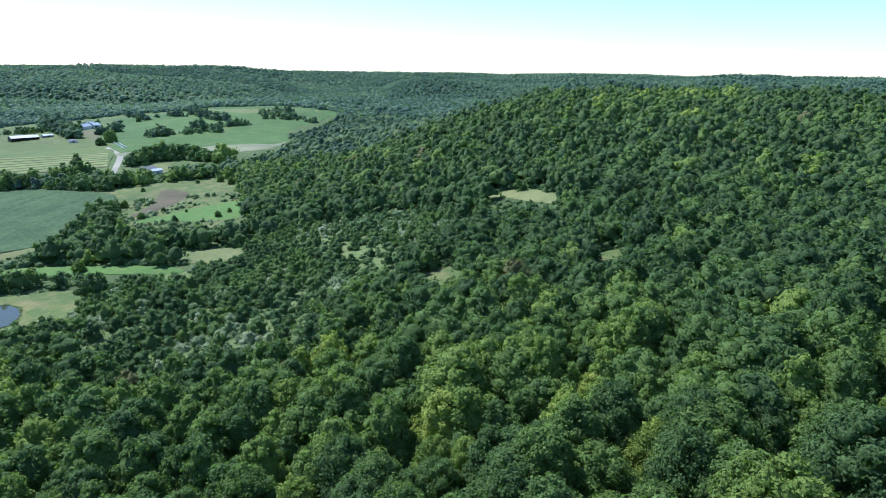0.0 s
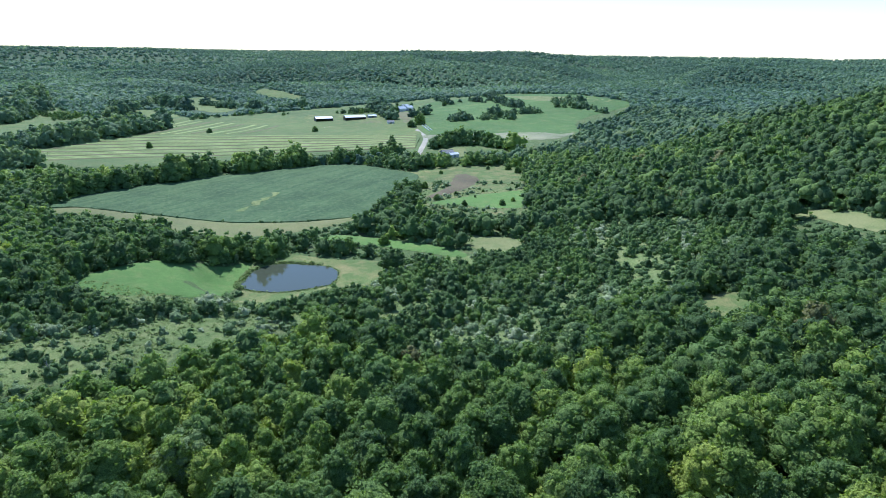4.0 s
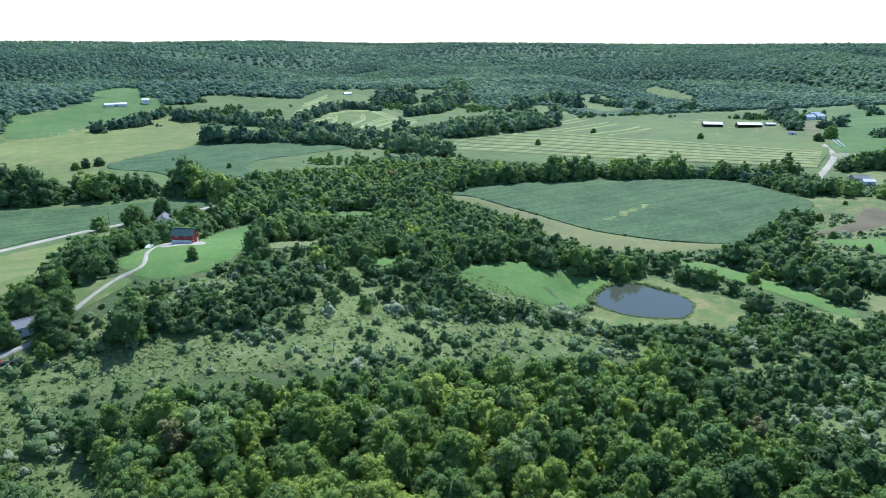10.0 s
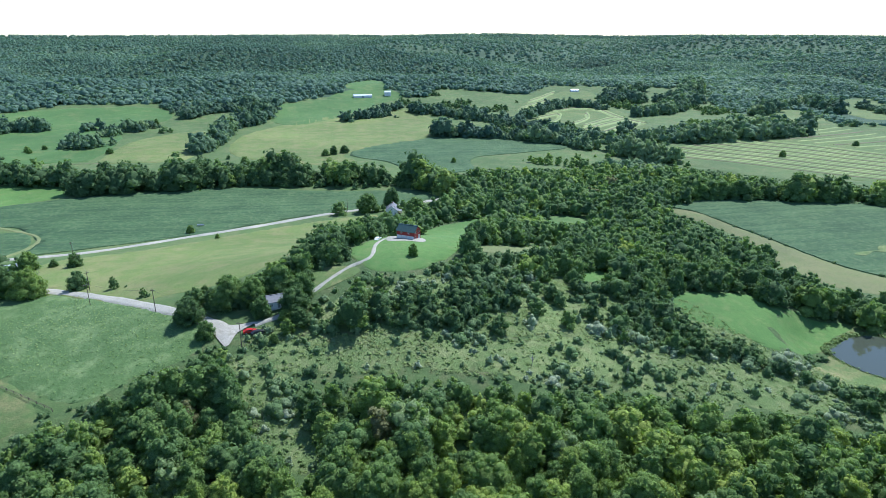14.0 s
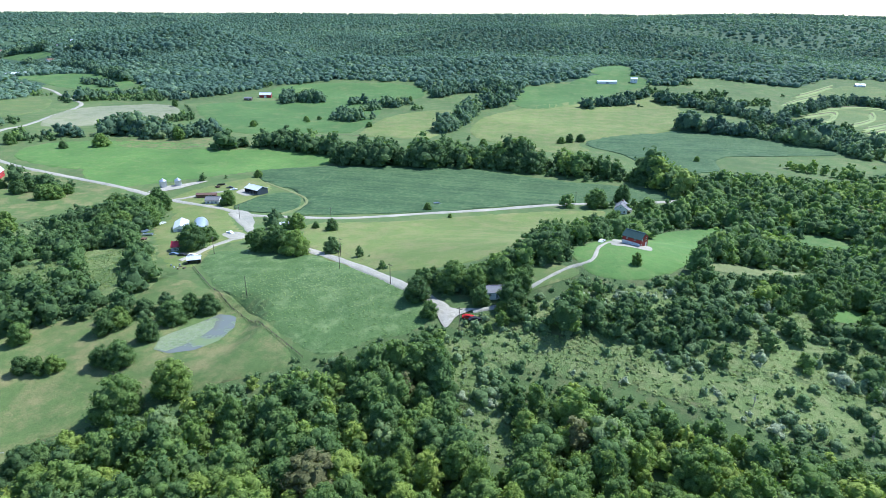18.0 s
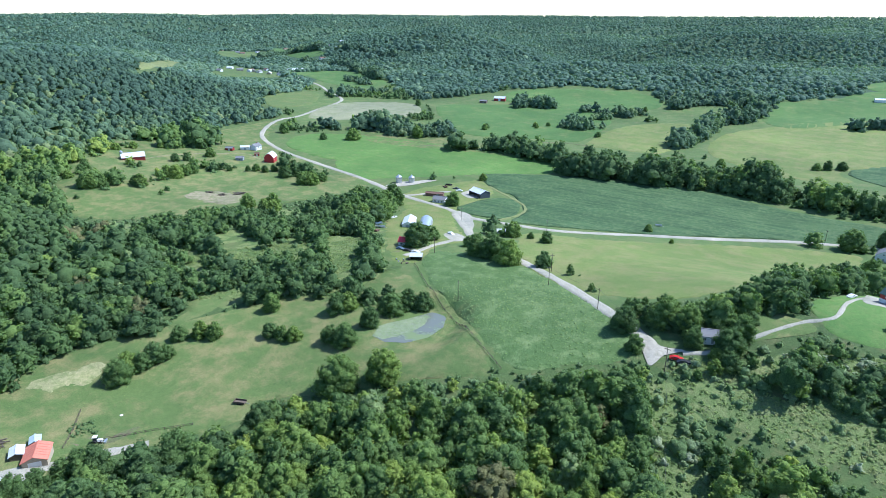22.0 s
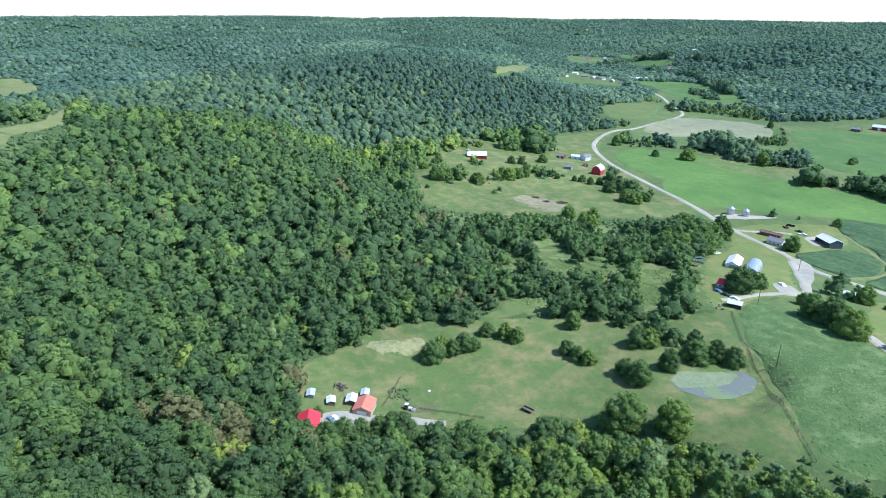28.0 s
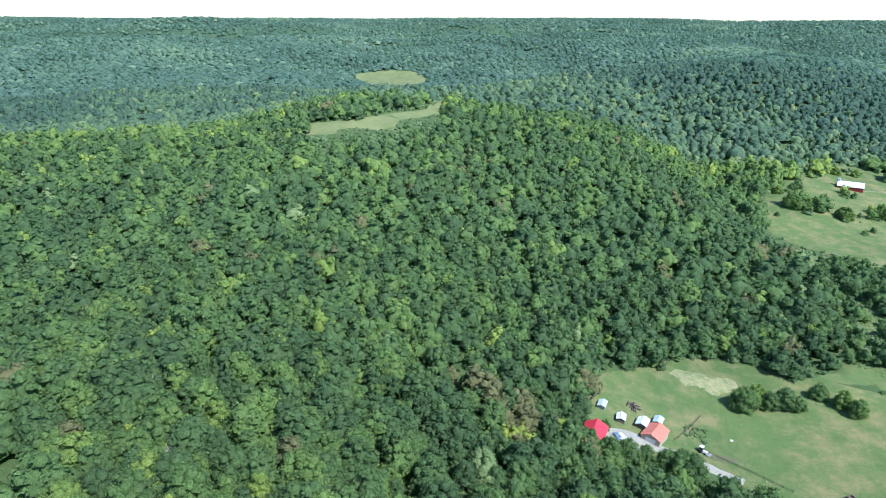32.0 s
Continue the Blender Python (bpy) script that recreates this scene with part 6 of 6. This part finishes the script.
def reeds(course, seed, spread, low, high, closed=True):
    r = np.random.default_rng(seed)
    line = smooth(course, closed, 6)
    x, y = [], []
    for a, b in zip(line, line[1:] + (line[:1] if closed else [])):
        side = Vector((-(b - a).y, (b - a).x)).normalized()
        for k in range(int((b - a).length / 0.55) + 1):
            q = a.lerp(b, r.uniform()) + side * r.normal(0, spread)
            x.append(q.x), y.append(q.y)
    x, y = np.array(x), np.array(y)
    sprinkle("reeds", r, TUFT, x, y, r.uniform(low, high, len(x)), r.uniform(0, 0.8, len(x)), WEEDS, "tall grass and reeds round the pond", "reeds", 0.1)


reeds(POND, 3, 0.45, 0.5, 1.1)
reeds([(180.5, 178), (182.5, 183), (191.5, 187), (198, 189.6), (204, 190.3), (211, 188), (216, 179), (220, 167)], 6, 0.5, 1.0, 1.9, False)
reeds(POND_2, 4, 0.5, 0.3, 0.6)

red_garage()
church_house()
gabled("barn", -209, 393, -24, 13.5, 9, 3.8, 5.6, DARK_WALL, WHITE_ROOF, "dark steel pole barn with white roof and open front", "barn", open_front=True)
grain_bin(-280, 391, 2.5, 4.6)
grain_bin(-272, 397, 2.3, 4.3)
quonset(-196, 300, -62, 18, 8)
gabled("barn", -205, 296, -62, 14, 7, 2.8, 4.6, WHITE_WALL, WHITE_ROOF, "long white barn with white steel roof", "barn", [("r", 0, 0, 3.0, 2.8, GREY_WALL)])
gabled("house", -179, 256, 18, 8, 5.6, 2.5, 4.2, WHITE_WALL, RED_ROOF, "farmhouse with bright red roof under a big tree", "house", [("f", 1, 0, 0.9, 2.0, GREY_WALL)], [("f", -2.5, 0.9, 1, 1.1), ("f", 3, 0.9, 1, 1.1), ("r", 0, 0.9, 1, 1.1)], True)
gabled("shed", -161, 238, 28, 5.6, 4.2, 2.2, 3.2, WOOD_WALL, WHITE_ROOF, "open wooden shed with white steel roof", "shed", open_front=True)
gabled("house", -224, 362, 10, 9, 6, 2.7, 4.4, WHITE_WALL, GREY_ROOF, "small white house beside a spreading tree", "house", [("f", 0, 0, 0.9, 2.0, GREY_WALL)], [("f", -2.6, 0.9, 1, 1.1), ("f", 2.6, 0.9, 1, 1.1), ("r", 0, 0.9, 1, 1.1)])
gabled("house", -214, 362, -8, 7, 5, 2.6, 4.0, WHITE_WALL, GREY_ROOF, "white cottage with grey shingles", "house", [], [("f", -1.6, 0.9, 1, 1.1), ("f", 1.6, 0.9, 1, 1.1)])
gabled("shed", -236, 374, 16, 13, 4, 2.4, 3.1, RUST_ROOF, RUST_ROOF, "long low rusty machine shed", "shed", [("f", 3, 0, 2, 2, BLACK_PAINT)])
gabled("barn", -403.4, 375.0, 118, 10, 8, 4.6, 8.0, RED_BARN, WHITE_ROOF, "bright red barn with white gambrel roof", "barn", [("r", 0, 0, 3, 3, RED_SIDING)], [("r", 0, 5.4, 1.2, 1.2), ("f", -3, 1.5, 0.9, 0.9), ("f", 3, 1.5, 0.9, 0.9)], gambrel=True)
gabled("house", -445.1, 397.0, 100, 8.5, 6.5, 3.8, 5.8, WHITE_WALL, GREY_ROOF, "white two-storey farmhouse near the red barn", "house", [("r", 0, 0, 1, 2, GREY_WALL)], [("r", -2, 2.3, 1, 1.2), ("r", 2, 2.3, 1, 1.2), ("f", -3, 1, 1, 1.2), ("f", 3, 1, 1, 1.2), ("f", 0, 2.3, 1, 1.2)], True)
gabled("shed", -451.0, 390.0, 40, 8, 5, 2.8, 4.0, WHITE_WALL, WHITE_ROOF, "white outbuilding by the farmhouse", "shed", [("f", 0, 0, 2, 2.2, GREY_WALL)])
gabled("shed", -424.3, 359.8, 30, 6, 4.5, 2.4, 3.6, GREY_WALL, GREY_ROOF, "grey wooden shed in the pasture", "shed", [("f", 0, 0, 1.2, 2, WOOD_WALL)])
gabled("shed", -457.6, 377.9, 20, 7, 4, 2.4, 3.4, RED_SIDING, GREY_ROOF, "small red shed beside the lane", "shed", [("f", 0, 0, 1.4, 2, WHITE_PAINT)])
gabled("shed", -426.4, 380.8, 45, 4, 3, 2.2, 3.0, RED_SIDING, RUST_ROOF, "tiny red shed in the barnyard", "shed", [("f", 0, 0, 0.9, 1.9, WHITE_PAINT)])
gabled("barn", -473.2, 293.9, 62, 17, 10, 2.6, 5.4, RED_SIDING, WHITE_ROOF, "long dark red barn with white roof", "barn", [("r", 0, 0, 2.6, 2.6, BLACK_PAINT)])
grain_bin(-477.6, 287.1, 1.3, 5.5)
gabled("garage", -177.8, 65.0, -38, 7.6, 6.4, 2.6, 4.0, TAN_WALL, ORANGE_ROOF, "garage with faded orange roof in the farmyard", "garage", [("r", 0, 0, 3.2, 2.2, WHITE_PAINT)], [("f", 2, 1, 1, 1), ("f", -2, 1, 1, 1)])
gabled("house", -171.1, 42.9, -22, 9, 7, 2.7, 4.5, WHITE_WALL, RED_ROOF, "house with bright red steel roof at the wood's edge", "house", [("b", 1, 0, 0.9, 2, GREY_WALL)], [("b", -3, 0.9, 1, 1.1), ("b", 3, 0.9, 1, 1.1)], True)
gabled("shed", -183.5, 62.3, -30, 4.4, 3.4, 2.1, 2.8, WOOD_WALL, WHITE_ROOF, "open lean-to with white roof", "shed", open_front=True)
gabled("shed", -186.2, 68.6, -30, 3.4, 2.6, 1.9, 2.4, WOOD_WALL, BLUE_ROOF, "small shed with pale roof", "shed", [("f", 0, 0, 0.9, 1.7, WOOD_WALL)])
gabled("shed", -184.7, 55.1, -18, 3.4, 2.6, 1.8, 2.3, WOOD_WALL, WHITE_ROOF, "small white-roofed run-in shed", "shed", open_front=True)
gabled("shed", -190.6, 49.7, -24, 3.6, 2.4, 1.7, 2.1, GREY_WALL, BLUE_ROOF, "small shed with pale blue roof in the grass", "shed", [("f", 0, 0, 0.9, 1.6, WOOD_WALL)])
car(-174.4, 53.3, 20, WHITE_PAINT, "white car parked on the gravel yard", 4.7)
car(-172.1, 53.4, 24, WHITE_PAINT, "white estate car parked on the gravel yard", 4.9)
car(-174.2, 51.5, 22, BLUE_PAINT, "blue-grey car parked beside white cars", 4.5)
car(-28, 193, 10, RED_PAINT, "red car parked at the end of the lane", 4.4)
car(-25.5, 192, 25, BLACK_PAINT, "dark car parked beside the red car", 4.4)
car(-172, 290, -28, WHITE_PAINT, "white pickup truck on the gravel drive", 5.4, True)
car(-172, 246, 10, BLACK_PAINT, "dark car parked beside the farmhouse", 4.5)
car(-167, 246, 14, WHITE_PAINT, "white car parked beside the farmhouse", 4.5)
car(-177, 247, 5, BLUE_PAINT, "blue-grey car parked beside the farmhouse", 4.5)
car(-226, 297, 60, WHITE_PAINT, "old white van among yard clutter", 4.8)
car(-229, 303, 30, BLUE_PAINT, "old blue-grey car among yard clutter", 4.5)
car(-224, 306, 80, WHITE_PAINT, "white camper parked under trees", 5.2)
car(-233, 400, 15, BLACK_PAINT, "dark farm truck on the grass", 5.2, True)
car(-228, 396, 30, WHITE_PAINT, "white pickup truck on the grass", 5.2, True)
gabled("house", -20, 208, 15, 7, 5.5, 2.5, 3.9, WHITE_WALL, GREY_ROOF, "grey-roofed cottage half hidden by trees", "house", [("f", 0, 0, 0.9, 2, GREY_WALL)], [("f", -2.6, 0.9, 1, 1), ("f", 2.6, 0.9, 1, 1)])
gabled("barn", 735.6, 541.7, -38, 24, 12, 4, 6.5, DARK_WALL, WHITE_ROOF, "long cattle barn with white roof", "barn", open_front=True)
gabled("barn", 764.4, 508.3, -38, 30, 12, 4, 6.5, WOOD_WALL, WHITE_ROOF, "long open farm barn with white roof", "barn", open_front=True)
gabled("shed", 792.1, 496.5, -38, 12, 7, 3, 4.5, GREY_WALL, WHITE_ROOF, "grey farm shed with white roof", "shed", [("f", 0, 0, 3, 2.5, WOOD_WALL)])
gabled("shed", 742.9, 436.3, -50, 9, 6, 3, 4.2, WHITE_WALL, GREY_ROOF, "white farm shed with grey roof", "shed", [("f", 0, 0, 2, 2.2, WOOD_WALL)])
gabled("barn", 894.2, 504.9, -20, 14, 9, 4.5, 8, WHITE_WALL, WHITE_ROOF, "large white gabled barn on the far farm", "barn", [("l", 0, 0, 3, 3, GREY_WALL)], [("l", 0, 6, 1.4, 1.4)])
gabled("house", 907.5, 498.6, -20, 12, 9, 5, 8, WHITE_WALL, WHITE_ROOF, "white farmhouse on the far farm", "house", [], [("l", -2, 1, 1.1, 1.4), ("l", 2, 1, 1.1, 1.4), ("l", 0, 4, 1.1, 1.3)])
gabled("house", 921.6, 513.5, -20, 12, 9, 5, 8, WHITE_WALL, WHITE_ROOF, "white gabled farm building on the far farm", "house", [], [("l", -2, 1, 1.1, 1.4), ("l", 2, 1, 1.1, 1.4)])
gabled("barn", 63.2, 1056.0, 8, 30, 9, 3.4, 5, WHITE_WALL, WHITE_ROOF, "long white barn below the far woods", "barn", [("f", 0, 0, 4, 3, GREY_WALL)])
gabled("house", 105.9, 1070.0, 0, 10, 8, 6, 8, WHITE_WALL, WHITE_ROOF, "tall white farm building below the far woods", "house", [], [("f", 0, 3, 1.2, 1.4)])
gabled("barn", -416.7, 840.7, 15, 16, 9, 4, 6.5, RED_SIDING, WHITE_ROOF, "red barn with white roof in far pasture", "barn", [("f", 0, 0, 3, 3, WHITE_PAINT)])
gabled("shed", -427.6, 809.9, 10, 10, 6, 3, 4.4, WOOD_WALL, GREY_ROOF, "weathered shed in far pasture", "shed", [("f", 0, 0, 2, 2.2, BLACK_PAINT)])
gabled("house", 544.3, 257.9, -35, 12, 8, 3, 5, GREY_WALL, GREY_ROOF, "grey house by the creek bridge", "house", [], [("f", -3, 1, 1.1, 1.2), ("f", 3, 1, 1.1, 1.2)])
gabled("shed", 538.1, 248.2, -35, 9, 6, 2.8, 4.2, WHITE_WALL, WHITE_ROOF, "white shed by the creek bridge", "shed", [("f", 0, 0, 2.4, 2.2, GREY_WALL)])
gabled("house", -619.1, 412.7, 60, 12, 9, 4, 7, WHITE_WALL, GREY_ROOF, "house among trees on the hillside", "house", [], [("r", -2, 1, 1.1, 1.3), ("r", 2, 1, 1.1, 1.3)])
gabled("house", 448.9, 1104.3, 0, 14, 7, 3, 4.5, WHITE_WALL, WHITE_ROOF, "white house at the edge of contour fields", "house", [], [("f", -3, 1, 1.1, 1.3), ("f", 3, 1, 1.1, 1.3)])

POLES = [(-89, 232), (-95, 250), (-130, 330), (-186, 326), (-158, 250), (-118, 205), (12, 428), (-62, 215), (-30, 186)]
tops = []
for i_, (x_, y_) in enumerate(POLES):
    utility_pole(x_, y_, 30 + 17 * i_, 9.0)
    tops.append((x_, y_, float(terrain(x_, y_)) + 8.6))
for a_, b_ in ((0, 1), (1, 2), (2, 3), (4, 5), (0, 7), (7, 8)):
    wire(tops[a_], tops[b_])
wire(tops[8], (-14, 120, float(terrain(-14, 120)) + 8.6), 2.0)
utility_pole(-14, 120, 80, 9.0)
utility_pole(-4, 62, 80, 9.0)
wire((-14, 120, float(terrain(-14, 120)) + 8.6), (-4, 62, float(terrain(-4, 62)) + 8.6), 1.5)
fence("fence", [(-158, 232), (-137, 211), (-116, 196), (-98, 181), (-79, 167)], "old wooden post fence between pasture and crop")
fence("fence", [(-178, 72), (-185, 79), (-193, 86)], "pale board fence beside the garage", 2.4)
fence("fence", [(-173, 82), (-164, 93), (-156, 101)], "wooden corral fence in the pasture", 2.4)



def wrapped_bale(x, y, turn):
    root = place("wrapped_bale", x, y, turn, "white plastic-wrapped round hay bale", "hay bale", "row of wrapped bales")
    bm = tube(0.75, 0.75, -0.7, 0.7, 14)
    bmesh.ops.bevel(bm, geom=[e for e in bm.edges if abs(e.verts[0].co.z - e.verts[1].co.z) < 0.01], offset=0.14, segments=2, affect="EDGES")
    bmesh.ops.rotate(bm, verts=bm.verts, cent=(0, 0, 0), matrix=Matrix.Rotation(math.pi / 2, 3, "Y"))
    bmesh.ops.translate(bm, verts=bm.verts, vec=(0, 0, 0.9))
    part("bale", bm, WHITE_PAINT, root)


def bale_row(ax, ay, bx, by, n):
    for i in range(n):
        u = i / (n - 1)
        wrapped_bale(ax + (bx - ax) * u, ay + (by - ay) * u, math.degrees(math.atan2(by - ay, bx - ax)))


def barrel(x, y, paint, label):
    root = place("barrel", x, y, 0, label, "barrel", "yard barrels")
    part("drum", tube(0.3, 0.3, -0.1, 0.85, 14), paint, root)
    for z in (0.28, 0.56):
        part("hoop", tube(0.32, 0.32, z - 0.03, z + 0.03, 14), paint, root)
    part("lid", tube(0.27, 0.27, 0.85, 0.88, 14), STEEL, root)


def pallet_stack(x, y, turn, n):
    root = place("pallet_stack", x, y, turn, "stack of weathered wooden pallets", "pallets")
    for i in range(n):
        z = i * 0.15
        for k in range(5):
            part("board", box(-0.6, 0.6, -0.5 + k * 0.23, -0.38 + k * 0.23, z + 0.1, z + 0.13), WOOD_WALL, root)
        for k in (-0.5, 0, 0.5):
            part("bearer", box(k - 0.05, k + 0.05, -0.5, 0.54, z - (0.2 if i == 0 else 0), z + 0.1), WOOD_WALL, root)


def trailer(x, y, turn, paint, label, long=4.0):
    root = place("trailer", x, y, turn, label, "trailer")
    part("deck", box(-long / 2, long / 2, -0.95, 0.95, 0.55, 0.68), paint, root)
    for s in (-1, 1):
        part("side", box(-long / 2, long / 2, s * 0.95 - 0.04, s * 0.95 + 0.04, 0.68, 1.25), paint, root)
        for u in (-0.4, 0.4):
            w = tube(0.32, 0.32, -0.1, 0.1, 16)
            bmesh.ops.rotate(w, verts=w.verts, cent=(0, 0, 0), matrix=Matrix.Rotation(math.pi / 2, 3, "X"))
            bmesh.ops.translate(w, verts=w.verts, vec=(u, s * 1.05, 0.32))
            part("wheel", w, RUBBER, root)
    part("tailgate", box(-long / 2 - 0.04, -long / 2, -0.95, 0.95, 0.68, 1.25), paint, root)
    part("drawbar", box(long / 2, long / 2 + 1.3, -0.06, 0.06, 0.5, 0.6), STEEL, root)
    part("jack", box(long / 2 + 1.1, long / 2 + 1.2, -0.06, 0.06, -0.1, 0.5), STEEL, root)


def tractor(x, y, turn, paint, label):
    root = place("tractor", x, y, turn, label, "tractor")
    part("bonnet", box(0.2, 1.7, -0.38, 0.38, 0.8, 1.35, 0.06), paint, root)
    part("cab", box(-0.9, 0.2, -0.6, 0.6, 0.9, 2.3, 0.05), GLASS, root)
    part("cab_roof", box(-1.05, 0.3, -0.72, 0.72, 2.3, 2.42, 0.03), paint, root)
    for u, s, r in ((-0.6, -0.85, 0.75), (-0.6, 0.85, 0.75), (1.2, -0.7, 0.45), (1.2, 0.7, 0.45)):
        w = tube(r, r, -0.18, 0.18, 20)
        bmesh.ops.rotate(w, verts=w.verts, cent=(0, 0, 0), matrix=Matrix.Rotation(math.pi / 2, 3, "X"))
        bmesh.ops.translate(w, verts=w.verts, vec=(u, s, r))
        part("wheel", w, RUBBER, root)
    part("loader", box(2.2, 2.8, -0.9, 0.9, 0.25, 0.8, 0.04), STEEL, root)
    for s in (-0.5, 0.5):
        part("loader_arm", box(0.3, 2.3, s - 0.06, s + 0.06, 0.7, 0.85), paint, root)
    part("exhaust", tube(0.05, 0.05, 1.3, 2.1, 8, 0.9, 0.2), BLACK_PAINT, root)


def log_pile(x, y, turn, n, seed):
    root = place("log_pile", x, y, turn, "heap of brown cut logs and branches", "log pile", "log piles")
    r = random.Random(seed)
    for i in range(n):
        t = r.uniform(0.12, 0.28)
        q = tube(t, t * 0.7, -r.uniform(1.2, 2.6), r.uniform(1.2, 2.6), 9)
        bmesh.ops.rotate(q, verts=q.verts, cent=(0, 0, 0), matrix=Matrix.Rotation(math.pi / 2 + r.uniform(-0.25, 0.25), 3, "Y"))
        bmesh.ops.rotate(q, verts=q.verts, cent=(0, 0, 0), matrix=Matrix.Rotation(r.uniform(-0.9, 0.9), 3, "Z"))
        bmesh.ops.translate(q, verts=q.verts, vec=(r.uniform(-1.6, 1.6), r.uniform(-1.4, 1.4), 0.15 + 1.3 * r.random() * (1 - i / n)))
        part("log", q, BARK, root)


def feed_tub(x, y):
    root = place("feed_tub", x, y, 0, "white mineral feed tub in the pasture", "feed tub")
    part("tub", tube(0.35, 0.45, -0.1, 0.45, 20), WHITE_PAINT, root)
    part("rim", tube(0.49, 0.49, 0.41, 0.48, 20), WHITE_PAINT, root)


def weed_patch(points, seed, step, low, high):
    r = np.random.default_rng(seed)
    xs, ys = [q[0] for q in points], [q[1] for q in points]
    x, y = np.meshgrid(np.arange(min(xs), max(xs), step), np.arange(min(ys), max(ys), step))
    x, y = (x + r.uniform(-0.5, 0.5, x.shape) * step).ravel(), (y + r.uniform(-0.5, 0.5, y.shape) * step).ravel()
    ok = inside(points, x, y)
    x, y = x[ok], y[ok]
    sprinkle("weeds", r, BUSH, x, y, r.uniform(low, high, len(x)), r.uniform(0, 0.5, len(x)), SCRUB, "rank dark weeds in an old garden plot", "weeds", 0.1)


weed_patch([(-189, 80), (-185, 86), (-178, 82), (-178, 79), (-183, 76)], 8, 1.3, 0.6, 1.4)
bale_row(726.9, 379.4, 693.1, 352.4, 11)
bale_row(732.8, 378.7, 698.7, 351.7, 11)
tractor(-173.4, 79.7, 40, WHITE_PAINT, "white loader tractor standing beside the corral")
feed_tub(-180.3, 92.1)
trailer(-151.2, 116.4, 20, WOOD_WALL, "old wooden wagon in the pasture")
trailer(-81.1, 400.2, 10, STEEL, "grey farm wagon on the road verge")
car(20.2, 266.9, 60, WHITE_PAINT, "white car parked beside the garage drive", 4.5)
log_pile(-364.6, 278.7, 20, 26, 1)
log_pile(-352.9, 280.1, 60, 28, 2)
log_pile(-346.6, 291.1, 10, 30, 3)
log_pile(-347.2, 287.8, 50, 24, 5)
log_pile(-193.9, 61.4, 10, 22, 4)
trailer(-221.1, 286.7, 60, WHITE_PAINT, "white trailer among yard clutter", 4.5)
trailer(-214.4, 279.8, 15, STEEL, "grey flat trailer among yard clutter", 5.0)
trailer(-210.7, 271.4, 100, RUST_ROOF, "rusty trailer among yard clutter", 3.6)
trailer(-242.7, 399.8, 150, RUST_ROOF, "rusty farm wagon on the grass", 4.5)
trailer(-243.4, 406.4, 20, BLACK_PAINT, "dark farm trailer on the grass", 5.0)
for i_, (x_, y_) in enumerate(((-169.2, 232.5), (-166.6, 230.7), (-163.7, 229.2), (-165.6, 233.6), (-217.9, 279.4), (-222.2, 292.5))):
    barrel(x_, y_, (BLUE_PAINT, WHITE_PAINT, RUST_ROOF)[i_ % 3], ("blue-grey steel drum", "white steel drum", "rusty steel drum")[i_ % 3] + " in the cluttered yard")
    pallet_stack(x_ + 2.2, y_ + 1.4, 37 * i_, 2 + i_ % 4)
gabled("shed", -150.0, 310.3, 30, 5, 3.4, 2.4, 3.2, WHITE_WALL, WHITE_ROOF, "small white shed behind roadside trees", "shed", [("f", 0, 0, 0.9, 2.0, GREY_WALL)])
VILLAGE = (
    (-1601.9, 1336.1), (-1645.7, 1411.4), (-1526.6, 1331.9), (-1484.2, 1310.6), (-1520.2, 1402.0), (-1031.5, 925.7), (-1029.7, 933.7), (-1053.1, 990.9),
    (-1242.2, 933.7), (-1140.3, 1351.1), (-1035.3, 1330.7), (-1049.7, 1167.5), (-1234.7, 1142.2), (-670.2, 780.6), (-2872.2, 2332.4), (-2881.7, 2214.0),
    (-1038.1, 855.3), (-1100.6, 934.8), (-1058.8, 924.4), (-1042.0, 937.9), (-1014.3, 934.9), (-974.7, 924.5), (-941.9, 919.0), (-1173.4, 1310.9), (-1155.3, 1320.2), (-1078.7, 1258.8), (-1065.4, 1269.4), (-1524.6, 1525.1))
for i_, (x_, y_) in enumerate(VILLAGE):
    gabled("house", x_, y_, 23 * i_, 11 + i_ % 4, 8, 3.2, 5.6, WHITE_WALL if i_ % 3 else TAN_WALL, (GREY_ROOF, WHITE_ROOF, GREY_ROOF, RUST_ROOF)[i_ % 4],
           ("white" if i_ % 3 else "tan") + " house with " + ("grey", "white", "grey", "brown")[i_ % 4] + " roof in the far village", "house", [("f", 0, 0, 1.0, 2.1, GREY_WALL)], [("f", -3, 1, 1.2, 1.3), ("f", 3, 1, 1.2, 1.3)])
gabled("barn", -984.1, 1006.9, 60, 34, 12, 4, 6, WHITE_WALL, WHITE_ROOF, "long white building beside the far road", "barn", [("f", 0, 0, 3, 3, GREY_WALL)])
